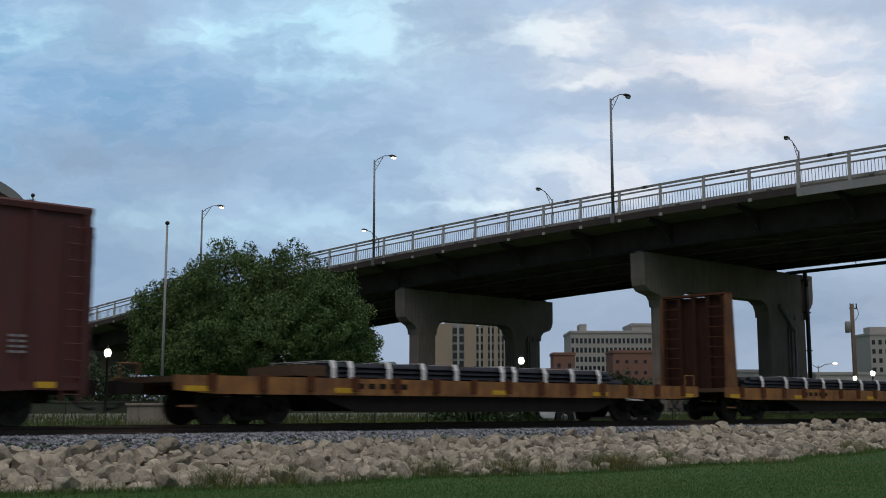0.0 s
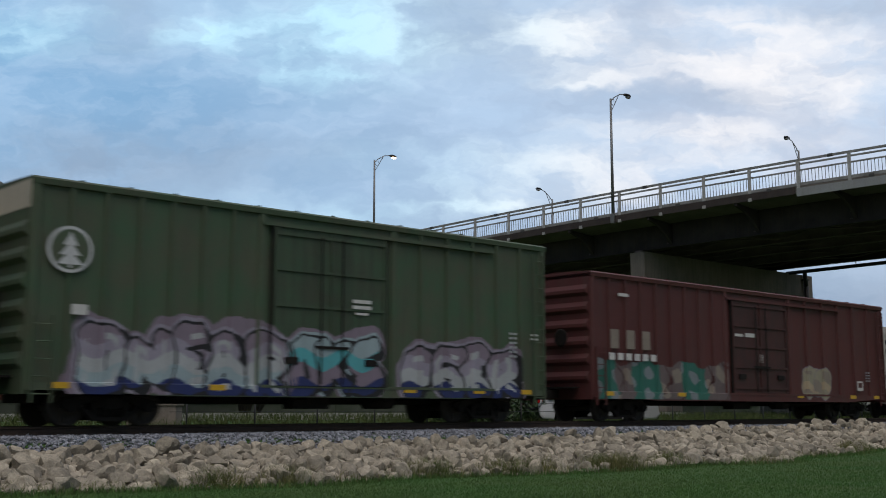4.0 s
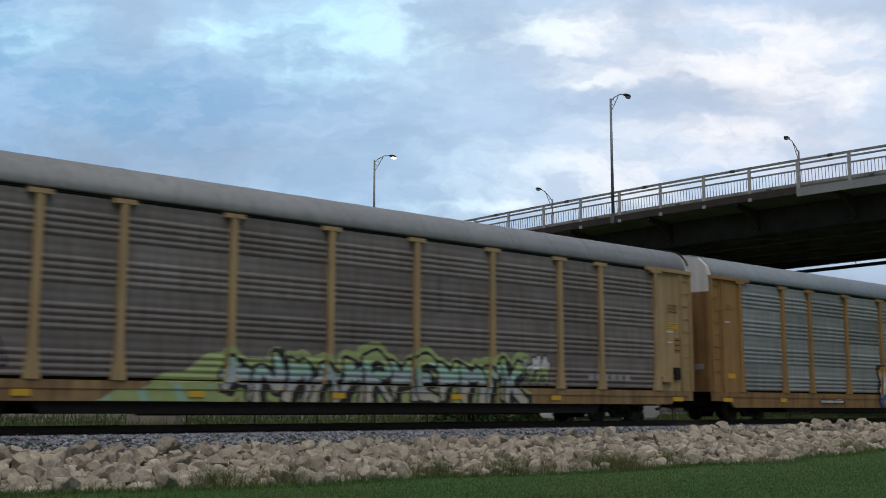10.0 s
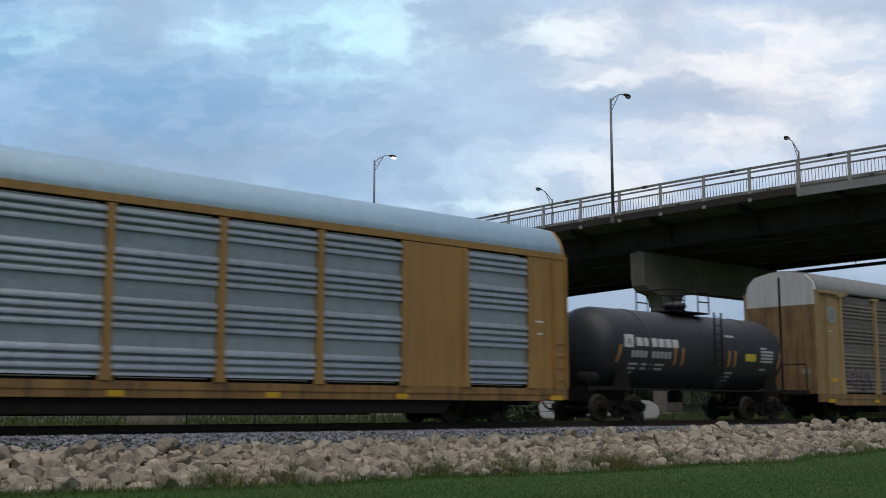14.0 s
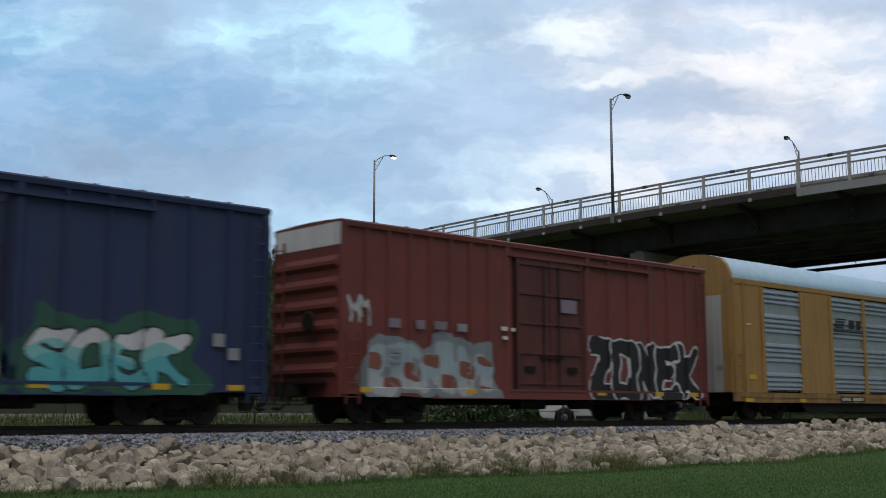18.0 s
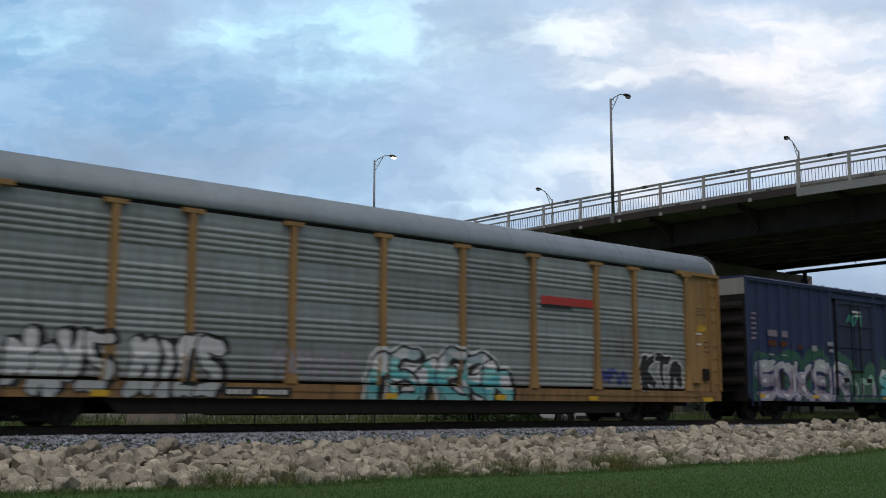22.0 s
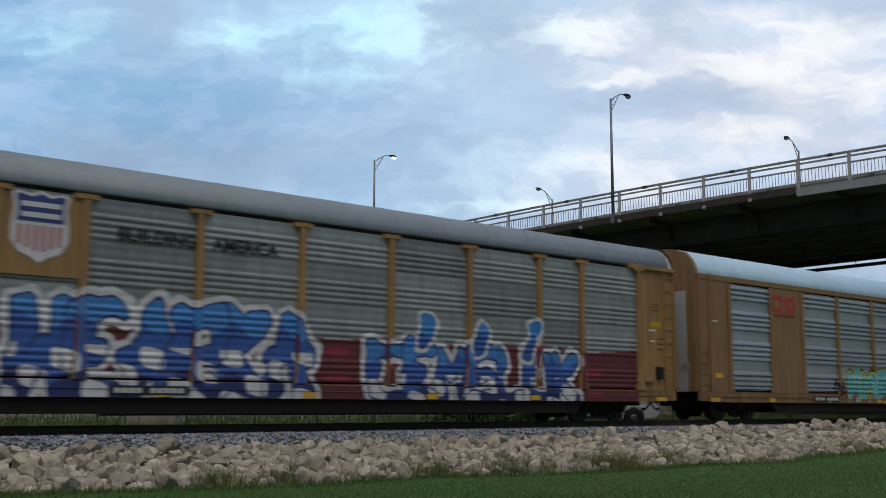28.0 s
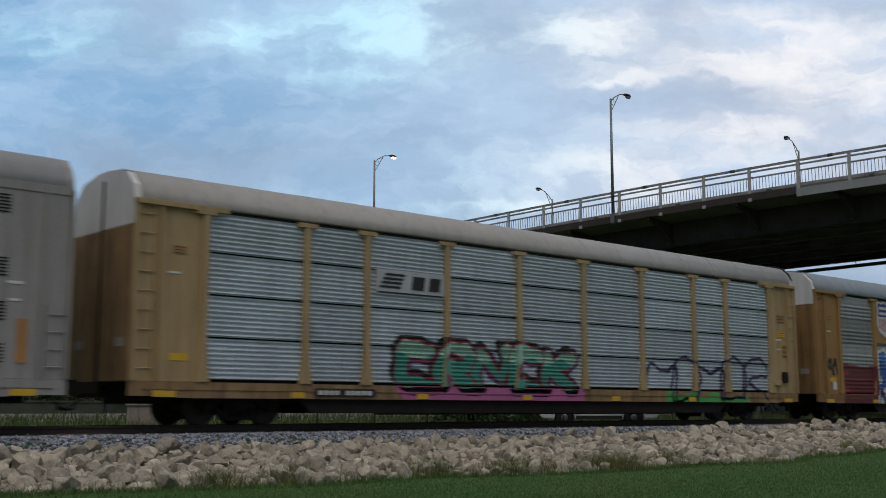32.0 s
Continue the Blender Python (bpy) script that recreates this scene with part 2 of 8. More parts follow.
def cloud_material():
    m = bpy.data.materials.new("evening_clouds")
    m.use_nodes = True
    t = m.node_tree
    t.nodes.clear()
    L = t.links.new

    def node(kind, **kw):
        n = t.nodes.new(kind)
        for k, v in kw.items():
            n.inputs[k].default_value = v
        return n

    def calc(op, a, b=0.0):
        n = t.nodes.new("ShaderNodeMath")
        n.operation = op
        for i, v in ((0, a), (1, b)):
            if hasattr(v, "is_linked"):
                L(v, n.inputs[i])
            else:
                n.inputs[i].default_value = v
        return n.outputs[0]

    def vec(op, a, b):
        n = t.nodes.new("ShaderNodeVectorMath")
        n.operation = op
        for i, v in ((0, a), (1, b)):
            if hasattr(v, "is_linked"):
                L(v, n.inputs[i])
            else:
                n.inputs[i].default_value = v
        return n

    def mixc(fac, c1, c2):
        n = t.nodes.new("ShaderNodeMix")
        n.data_type = "RGBA"
        for i, v in ((0, fac), (6, c1), (7, c2)):
            if hasattr(v, "is_linked"):
                L(v, n.inputs[i])
            else:
                n.inputs[i].default_value = v
        return n.outputs[2]

    def smooth(x, lo, hi, a=0.0, b=1.0):
        n = t.nodes.new("ShaderNodeMapRange")
        n.interpolation_type = "SMOOTHSTEP"
        for i, v in ((1, lo), (2, hi), (3, a), (4, b)):
            n.inputs[i].default_value = v
        L(x, n.inputs[0])
        return n.outputs[0]

    tc = t.nodes.new("ShaderNodeTexCoord")
    sep = t.nodes.new("ShaderNodeSeparateXYZ")
    L(tc.outputs["Object"], sep.inputs[0])
    deep = calc("MULTIPLY", sep.outputs[2], -1.0)
    com = t.nodes.new("ShaderNodeCombineXYZ")
    L(calc("DIVIDE", sep.outputs[0], deep), com.inputs[0])
    L(calc("DIVIDE", sep.outputs[1], deep), com.inputs[1])
    flat = com.outputs[0]
    # cloud shapes are torn by two scales of turbulence
    w1 = node("ShaderNodeTexNoise", Scale=6.0, Detail=3.0, Roughness=0.5)
    L(vec("MULTIPLY", flat, (1.0, 1.8, 1.0)).outputs[0], w1.inputs[0])
    off = vec("MULTIPLY", vec("SUBTRACT", w1.outputs["Color"], (0.5, 0.5, 0.5)).outputs[0], (0.10, 0.042, 0.0)).outputs[0]
    w0 = node("ShaderNodeTexNoise", Scale=38.0, Detail=3.0, Roughness=0.55)
    L(vec("MULTIPLY", flat, (1.0, 1.7, 1.0)).outputs[0], w0.inputs[0])
    fray = vec("MULTIPLY", vec("SUBTRACT", w0.outputs["Color"], (0.5, 0.5, 0.5)).outputs[0], (0.055, 0.024, 0.0)).outputs[0]
    p = vec("ADD", vec("ADD", flat, off).outputs[0], fray).outputs[0]

    def puffs(rows):
        total = None
        for x, y, sx, sy, k in rows:
            d = vec("MULTIPLY", vec("SUBTRACT", p, (x, y, 0)).outputs[0], (1 / sx, 1 / sy, 0)).outputs[0]
            q = vec("DOT_PRODUCT", d, d).outputs["Value"]
            g = calc("MULTIPLY", calc("EXPONENT", calc("MULTIPLY", q, -1.0)), k)
            total = g if total is None else calc("ADD", total, g)
        return total

    bright = puffs([(-0.207, 0.196, 0.040, 0.011, 0.75), (-0.097, 0.203, 0.050, 0.013, 0.8), (-0.067, 0.183, 0.065, 0.010, 0.8), (-0.112, 0.156, 0.050, 0.009, 0.6), (-0.09, 0.185, 0.11, 0.04, 0.22),
                    (0.088, 0.188, 0.032, 0.022, 0.75), (0.12, 0.198, 0.032, 0.02, 0.7), (0.126, 0.151, 0.035, 0.007, 0.6), (0.243, 0.166, 0.085, 0.018, 0.6), (0.26, 0.203, 0.06, 0.015, 0.45), (0.323, 0.178, 0.06, 0.02, 0.5), (0.35, 0.14, 0.08, 0.02, 0.5),
                    (0.203, 0.106, 0.07, 0.009, 0.55), (0.253, 0.096, 0.08, 0.009, 0.45), (0.133, 0.076, 0.14, 0.013, 0.5), (0.033, 0.040, 0.055, 0.006, 0.7), (0.108, 0.056, 0.10, 0.012, 0.4), (-0.167, 0.026, 0.16, 0.02, 0.2), (-0.36, 0.195, 0.05, 0.02, 0.3)])
    dark = puffs([(-0.292, 0.20, 0.05, 0.035, 0.5), (0.003, 0.198, 0.05, 0.035, 0.45), (-0.317, 0.08, 0.13, 0.03, 0.6), (-0.157, 0.08, 0.09, 0.02, 0.3), (-0.31, 0.02, 0.16, 0.045, 0.6), (0.343, 0.21, 0.05, 0.015, 0.4), (0.183, 0.183, 0.03, 0.03, 0.25), (0.223, 0.135, 0.10, 0.012, 0.3),
                  (0.33, -0.06, 0.10, 0.05, 0.6), (0.12, -0.06, 0.2, 0.05, 0.45)])
    n2 = node("ShaderNodeTexNoise", Scale=13.0, Detail=4.5, Roughness=0.55)
    L(vec("MULTIPLY", p, (1.0, 2.2, 1.0)).outputs[0], n2.inputs[0])
    n3 = node("ShaderNodeTexNoise", Scale=4.5, Detail=5.0, Roughness=0.55)
    L(vec("MULTIPLY", p, (1.0, 2.6, 1.0)).outputs[0], n3.inputs[0])
    n4 = node("ShaderNodeTexNoise", Scale=26.0, Detail=4.0, Roughness=0.55)
    L(vec("MULTIPLY", p, (1.0, 2.4, 1.0)).outputs[0], n4.inputs[0])
    wisp = calc("MULTIPLY", smooth(n2.outputs[0], 0.36, 0.64, 0.3, 1.3), smooth(n4.outputs[0], 0.34, 0.64, 0.75, 1.2))
    # thin cloud never turns wholly opaque
    light = calc("SUBTRACT", 1.0, calc("EXPONENT", calc("MULTIPLY", calc("MULTIPLY", bright, wisp), -1.9)))
    sx = t.nodes.new("ShaderNodeSeparateXYZ")
    L(flat, sx.inputs[0])
    base = mixc(smooth(sx.outputs[0], -0.38, 0.38), (0.20, 0.38, 0.60, 1), (0.46, 0.53, 0.66, 1))
    base = mixc(smooth(n3.outputs[0], 0.38, 0.64, 0.0, 0.6), base, (0.46, 0.62, 0.82, 1))
    base = mixc(smooth(n4.outputs[0], 0.42, 0.75, 0.0, 0.22), base, (0.58, 0.72, 0.90, 1))
    base = mixc(smooth(sx.outputs[1], 0.07, -0.10, 0.0, 0.75), base, (0.35, 0.42, 0.53, 1))
    base = mixc(calc("MINIMUM", calc("MULTIPLY", dark, smooth(n2.outputs[0], 0.3, 0.6, 0.6, 1.1)), 0.85), base, (0.24, 0.33, 0.46, 1))
    white = mixc(smooth(sx.outputs[0], -0.12, 0.2), (0.56, 0.86, 1.0, 1), (0.90, 0.88, 0.885, 1))
    col = mixc(calc("MINIMUM", light, 0.85), base, white)
    em = t.nodes.new("ShaderNodeEmission")
    em.inputs[1].default_value = 1.18
    L(col, em.inputs[0])
    out = t.nodes.new("ShaderNodeOutputMaterial")
    L(em.outputs[0], out.inputs[0])
    return m


def build_sky():
    bm = bmesh.new()
    r, nu, nv = 3500.0, 40, 24
    grid = []
    for j in range(nv + 1):
        el = radians(-11 + 36 * j / nv)
        row = []
        for i in range(nu + 1):
            az = radians(-40 + 80 * i / nu)
            row.append(bm.verts.new((r * math.sin(az) * math.cos(el), r * math.sin(el), -r * math.cos(az) * math.cos(el))))
        grid.append(row)
    for j in range(nv):
        for i in range(nu):
            bm.faces.new((grid[j][i], grid[j][i + 1], grid[j + 1][i + 1], grid[j + 1][i])).smooth = True
    ob = part("backdrop", bm, cloud_material())
    ob.matrix_basis = VIEW
    return tagged(ob, "pale blue evening sky with torn bright clouds", "sky", kind="structure")


sky_shell = build_sky()
# ---- ground, track, bank ----
rng = np.random.default_rng(7)
TRACK_Y = 24.4


def toe(x):
    """Where the stone bank meets the lawn."""
    return np.interp(x, [-60, 7, 10, 12.5, 15.2, 16.4, 17.7, 19.1, 20.8, 23.5, 25.1, 26.8, 28.5, 30, 32, 34, 38.5, 45, 70, 400], [18.4, 18.2, 17.7, 17.35, 18.0, 17.8, 17.2, 16.85, 16.65, 16.9, 16.45, 16.2, 17.2, 17.5, 17.7, 18.2, 19.3, 20.2, 21.0, 21.2])


def height(x, y):
    x, y = np.asarray(x, float), np.asarray(y, float)
    ty = toe(x)
    lawn = -1.0 + 0.02 * np.sin(x * 0.31) + 0.02 * np.sin(y * 0.5 + x * 0.13)
    top = 21.9
    s = np.clip((y - ty) / (top - ty), 0, 1)
    crest = np.interp(x, [22, 27, 31, 44, 80], [-0.47, -0.47, -0.41, -0.32, -0.24])
    z = lawn + (crest - lawn) * s
    z = z - 0.10 * np.clip(s * 8, 0, 1) * np.clip((1 - s) * 8, 0, 1)
    bed = np.interp(y, [21.9, 22.5, 26.4, 28.0, 30.5, 44.0, 47.0, 60.0], [-0.42, -0.24, -0.24, -0.55, -0.40, 0.02, -0.2, -0.15])
    bed = bed + (crest + 0.42) * np.clip((22.5 - y) / 0.6, 0, 1)
    return np.where(y < top, z, bed)


def build_ground():
    xs = np.concatenate([[-3000, -900, -300, -120], np.arange(-60, 140, 1.25), [160, 220, 400, 900, 3000]])
    ys = np.concatenate([[-3000, -600, -100, -20, 0, 6, 10], np.arange(13, 33, 0.4), [34, 37, 41, 46, 52, 60, 80, 120, 200, 400, 900, 3200]])
    X, Y = np.meshgrid(xs, ys)
    Z = height(X, Y)
    v = np.stack([X, Y, Z], -1).reshape(-1, 3)
    n, k = len(xs), len(ys)
    i, j = np.meshgrid(np.arange(n - 1), np.arange(k - 1))
    a = (j * n + i).ravel()
    me = mesh_from("ground", v, np.stack([a, a + 1, a + n + 1, a + n], -1))
    me.polygons.foreach_set("use_smooth", [True] * len(me.polygons))
    ob = part_of("ground", me, M["earth"])
    tagged(ob, "grassy ground with a stone bank beside the track", "ground", kind="structure")


build_ground()


def build_track():
    prof = [(-0.075, -0.171), (0.075, -0.171), (0.075, -0.158), (0.012, -0.14), (0.01, -0.05), (0.036, -0.038), (0.036, -0.006), (0.028, 0.0), (-0.028, 0.0), (-0.036, -0.006), (-0.036, -0.038), (-0.01, -0.05), (-0.012, -0.14), (-0.075, -0.158)]
    root = empty("railway_track", pose(0, TRACK_Y, 0), "rusty rails on dark wooden ties in grey ballast", "track")
    root["kind"] = "structure"
    for side in (-0.755, 0.755):
        bm = prism(bmesh.new(), [(y + side, z) for y, z in prof], -300, 420, "yz")
        part("rail", bm, M["rail"], root, "rusty steel rail")
    me = bpy.data.meshes.new("tie")
    bm = B(-0.115, 0.115, -1.3, 1.3, -0.36, -0.185, bevel=0.012)
    bm.to_mesh(me)
    bm.free()
    me.materials.append(M["tie"])
    for k in range(150):
        ob = part_of("tie", me, None, root)
        ob.matrix_basis = pose(-5 + k * 0.53, rng.normal(0, 0.03), rng.normal(0, 0.006), 0, 0, rng.normal(0, 0.7))
    return root


track = build_track()


def stone_shapes(count, sub, rough, seed):
    """Quarried stones: balls cut flat by a few planes, with chipped faces, unit size."""
    out = []
    r = np.random.default_rng(seed)
    for k in range(count):
        bm = bmesh.new()
        bmesh.ops.create_icosphere(bm, subdivisions=sub, radius=0.58)
        off = Vector(r.uniform(-50, 50, 3))
        cuts = [(Vector(r.normal(0, 1, 3)).normalized(), r.uniform(0.27, 0.46)) for _ in range(10)]
        for v in bm.verts:
            p = v.co.copy()
            p *= 1 + rough * noise.noise(p * 1.6 + off)
            for _ in range(2):
                for nrm, d in cuts:
                    over = p.dot(nrm) - d
                    if over > 0:
                        p -= nrm * over * 0.9
            v.co = p * (1 + (0.13 if sub > 1 else 0.0) * noise.noise(p * 4.5 + off) + (0.06 if sub > 1 else 0.0) * noise.noise(p * 11 + off))
        bm.normal_update()
        out.append((np.array([v.co[:] for v in bm.verts]), np.array([[v.index for v in f.verts] for f in bm.faces])))
        bm.free()
    return out


def scatter(name, shapes, places, sizes, turns, mat, flat=(1, 1, 1)):
    """Many loose pieces as one mesh."""
    vs, fs, n = [], [], 0
    for k, (p, s) in enumerate(zip(places, sizes)):
        v, f = shapes[k % len(shapes)]
        c, sn = math.cos(turns[k]), math.sin(turns[k])
        tilt = turns[k] * 3.7
        ct, st = math.cos(tilt), math.sin(tilt)
        w = v * np.asarray(s)
        w = np.stack([w[:, 0], w[:, 1] * ct - w[:, 2] * st, w[:, 1] * st + w[:, 2] * ct], -1)
        w = np.stack([w[:, 0] * c - w[:, 1] * sn, w[:, 0] * sn + w[:, 1] * c, w[:, 2]], -1)
        vs.append(w + p)
        fs.append(f + n)
        n += len(v)
    me = mesh_from(name, np.concatenate(vs), np.concatenate(fs))
    return part_of(name, me, mat)


def build_bank():
    shapes = stone_shapes(20, 2, 0.3, 3)
    small = stone_shapes(16, 1, 0.3, 4)
    meshes = []
    for v, f in stone_shapes(20, 3, 0.3, 3):
        me = mesh_from("stone", v, f)
        me.materials.append(M["rock"])
        meshes.append(me)
    root = empty("stone_bank", pose(0, 0, 0), "bank of pale broken limestone boulders along the track", "stone bank")
    root["kind"] = "structure"
    # stony soil under the boulders, coloured near black for the shade in the gaps
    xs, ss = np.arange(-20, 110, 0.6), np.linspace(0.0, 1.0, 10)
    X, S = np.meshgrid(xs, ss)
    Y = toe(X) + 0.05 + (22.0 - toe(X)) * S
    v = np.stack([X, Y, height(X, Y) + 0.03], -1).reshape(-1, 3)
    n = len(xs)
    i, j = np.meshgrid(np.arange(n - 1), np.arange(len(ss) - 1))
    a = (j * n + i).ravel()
    part_of("rubble_bed", mesh_from("rubble_bed", v, np.stack([a, a + 1, a + n + 1, a + n], -1)), M["rubble_bed"], root, "stony soil darkened for the shade between the boulders")
    placed = []
    cells = {}
    # large stones first, then smaller ones into the gaps between them
    for count, lo, hi, tight in ((900, 0.14, 0.19, 1.05), (5000, 0.095, 0.14, 1.0), (60000, 0.065, 0.095, 0.92), (140000, 0.035, 0.06, 0.82)):
        for x0, q, rad in zip(4 + 66 * rng.random(count) ** 1.35, rng.random(count), rng.uniform(lo, hi, count)):
            ty = float(toe(x0))
            top = 21.7 if x0 < 22 else min(21.7 + (x0 - 22) * 0.05, 22.2)
            y = ty - 0.1 + (top - ty + 0.1) * q
            cx, cy = int(x0 / 0.55), int(y / 0.55)
            near_by = [c for i in (-1, 0, 1) for j in (-1, 0, 1) for c in cells.get((cx + i, cy + j), ())]
            if any((a - x0) ** 2 + (b - y) ** 2 < ((c + rad) * tight) ** 2 for a, b, c in near_by):
                continue
            cells.setdefault((cx, cy), []).append((x0, y, rad))
            placed.append((x0, y, rad))
    placed.sort()
    near = [p for p in placed if 6.5 < p[0] < 36 and p[2] > 0.115][:300]
    chosen = set(near)
    rest = [p for p in placed if p not in chosen]

    def dims(r):
        return (r * 2 * rng.uniform(1.0, 1.5), r * 2 * rng.uniform(0.95, 1.25), r * 2 * rng.uniform(0.95, 1.35))

    def seat(x, y, r):
        """Stones lie heaped: the larger ones stand out of the slope."""
        return float(height(x, y)) + r * rng.uniform(0.5, 1.0)

    for k, (x, y, r) in enumerate(near):
        ob = part_of("stone", meshes[k % len(meshes)], None, root)
        m = pose(x, y, seat(x, y, r), rng.uniform(-30, 30), rng.uniform(-30, 30), rng.uniform(0, 360))
        ob.matrix_basis = m @ Matrix.Diagonal((*dims(r), 1))
    for group, kind in (([p for p in rest if p[2] > 0.06], shapes), ([p for p in rest if p[2] <= 0.06], small)):
        places = [(x, y, seat(x, y, r)) for x, y, r in group]
        ob = scatter("loose_stones", kind, places, [dims(r) for _, _, r in group], rng.uniform(0, 6.28, len(group)), M["rock_far"])
        ob.parent = root
        ob["kind"] = "stuff"


build_bank()


def build_ballast():
    shapes = stone_shapes(10, 1, 0.3, 9)
    n = 56000
    x = 4 + 86 * rng.random(n) ** 1.3
    y = np.where(rng.random(n) < 0.78, rng.uniform(21.15, 23.75, n), rng.uniform(23.75, 26.8, n))
    z = height(x, y) + rng.uniform(0.0, 0.05, n)
    s = rng.uniform(0.045, 0.10, n)
    sizes = np.stack([s * rng.uniform(0.9, 1.5, n), s, s * rng.uniform(0.6, 1.0, n)], -1)
    ob = scatter("ballast", shapes, np.stack([x, y, z], -1), sizes, rng.uniform(0, 6.28, n), M["ballast"])
    tagged(ob, "crushed blue-grey ballast stone under the rails", "ballast", kind="stuff")
    bm = bmesh.new()
    prism(bm, [(21.5, -0.75), (21.75, -0.60), (22.0, -0.50), (22.5, -0.245), (26.4, -0.235), (27.6, -0.50), (27.8, -0.75)], -300, 420, "yz")
    tagged(part("ballast_bed", bm, M["bed"]), "grey ballast bed of the railway", "ballast", kind="structure")


build_ballast()


def blades(name, n, x, y, tall, wide, mat, label):
    a = rng.uniform(0, 6.28, n)
    h = tall * rng.uniform(0.5, 1.25, n)
    lean = rng.normal(0, 0.55, (n, 2)) * h[:, None]
    z = height(x, y)
    dx, dy = np.cos(a) * wide, np.sin(a) * wide
    b0 = np.stack([x - dx, y - dy, z - 0.01], -1)
    b1 = np.stack([x + dx, y + dy, z - 0.01], -1)
    m0 = np.stack([x - dx * 0.7 + lean[:, 0] * 0.35, y - dy * 0.7 + lean[:, 1] * 0.35, z + h * 0.6], -1)
    m1 = np.stack([x + dx * 0.7 + lean[:, 0] * 0.35, y + dy * 0.7 + lean[:, 1] * 0.35, z + h * 0.6], -1)
    tp = np.stack([x + lean[:, 0], y + lean[:, 1], z + h], -1)
    v = np.stack([b0, b1, m1, m0, tp], 1).reshape(-1, 3)
    k = np.arange(n)[:, None] * 5
    faces = (k + np.array([[0, 1, 2, 3]])).tolist() + (k + np.array([[3, 2, 4]])).tolist()
    me = mesh_from(name, v, faces)
    ob = part_of(name, me, mat)
    tagged(ob, label, "grass", kind="stuff")


def build_grass():
    n = 300000
    ahead = 15 + 34 * rng.random(n) ** 1.5
    right = (rng.random(n) - 0.5) * 0.9 * ahead
    c, s = math.cos(TURN), math.sin(TURN)
    x, y = right * c + ahead * s, -right * s + ahead * c
    keep = y < toe(x) + rng.normal(0, 0.12, n)
    x, y = x[keep], y[keep]
    blades("lawn", len(x), x, y, 0.03, 0.006, M["grass"], "dark green mown grass in the foreground")
    n = 26000
    x = 5 + 60 * rng.random(n) ** 1.2
    clump = 0.5 + 0.5 * np.sin(x * 1.9) * np.sin(x * 0.63 + 1.0)
    y = toe(x) + rng.normal(0.02, 0.22, n)
    keep = rng.random(n) < 0.12 + clump ** 2 * 0.6
    blades("tall_weeds", int(keep.sum()), x[keep], y[keep], 0.22, 0.005, M["dry_grass"], "tall weeds along the toe of the stone bank")
    # the uncut fringe of the lawn along the stones
    n = 22000
    x = 5 + 60 * rng.random(n) ** 1.2
    blades("lawn_fringe", n, x, toe(x) - np.abs(rng.normal(0, 0.3, n)) + 0.08, 0.11, 0.006, M["grass"], "longer uncut grass along the stone bank")
    # feathery clumps that stand higher
    cx = np.array([20.0, 20.3, 20.7, 15.6, 15.9, 17.4, 12.0, 22.6, 33.9, 34.5, 10.6, 18.3])
    w = rng.integers(0, len(cx), 5200)
    x = cx[w] + rng.normal(0, 0.22, len(w))
    blades("weed_clumps", len(w), x, toe(x) + rng.normal(0.1, 0.2, len(w)), 0.40, 0.004, M["dry_grass"], "feathery tall weeds at the foot of the stones")
    n = 42000
    x = 10 + 110 * rng.random(n)
    y = 28.2 + 16 * rng.random(n) ** 1.3
    blades("verge", n, x, y, 0.34, 0.014, M["verge_grass"], "rough olive grass beyond the track")


build_grass()
# ---- the viaduct ----
BX0, BSLOPE = 64.81, 0.1253        # near edge of the deck: x = BX0 - BSLOPE * y


def edge_x(y):
    return BX0 - BSLOPE * y


def deck_z(y):
    u = y - 48.0
    z = 13.3 - 0.045 * u - 0.00051 * u * (u - 22.3)
    return z if u < 60 else z + 0.0003 * (u - 60) ** 2


DECK_W = 21.5


def sweep(bm, section, y0, y1, step=3.1):
    """Carries a section (across, up) along the bridge."""
    n = max(1, round((y1 - y0) / step))
    rings = []
    for k in range(n + 1):
        y = y0 + (y1 - y0) * k / n
        rings.append([bm.verts.new((edge_x(y) + a, y + a * BSLOPE, deck_z(y) + b)) for a, b in section])
    m = len(section)
    for r0, r1 in zip(rings, rings[1:]):
        for k in range(m):
            bm.faces.new((r0[k], r0[(k + 1) % m], r1[(k + 1) % m], r1[k]))
    bm.faces.new(rings[0])
    bm.faces.new(rings[-1][::-1])
    bmesh.ops.recalc_face_normals(bm, faces=bm.faces)
    return bm


def rect(a0, a1, b0, b1):
    return [(a0, b0), (a1, b0), (a1, b1), (a0, b1)]


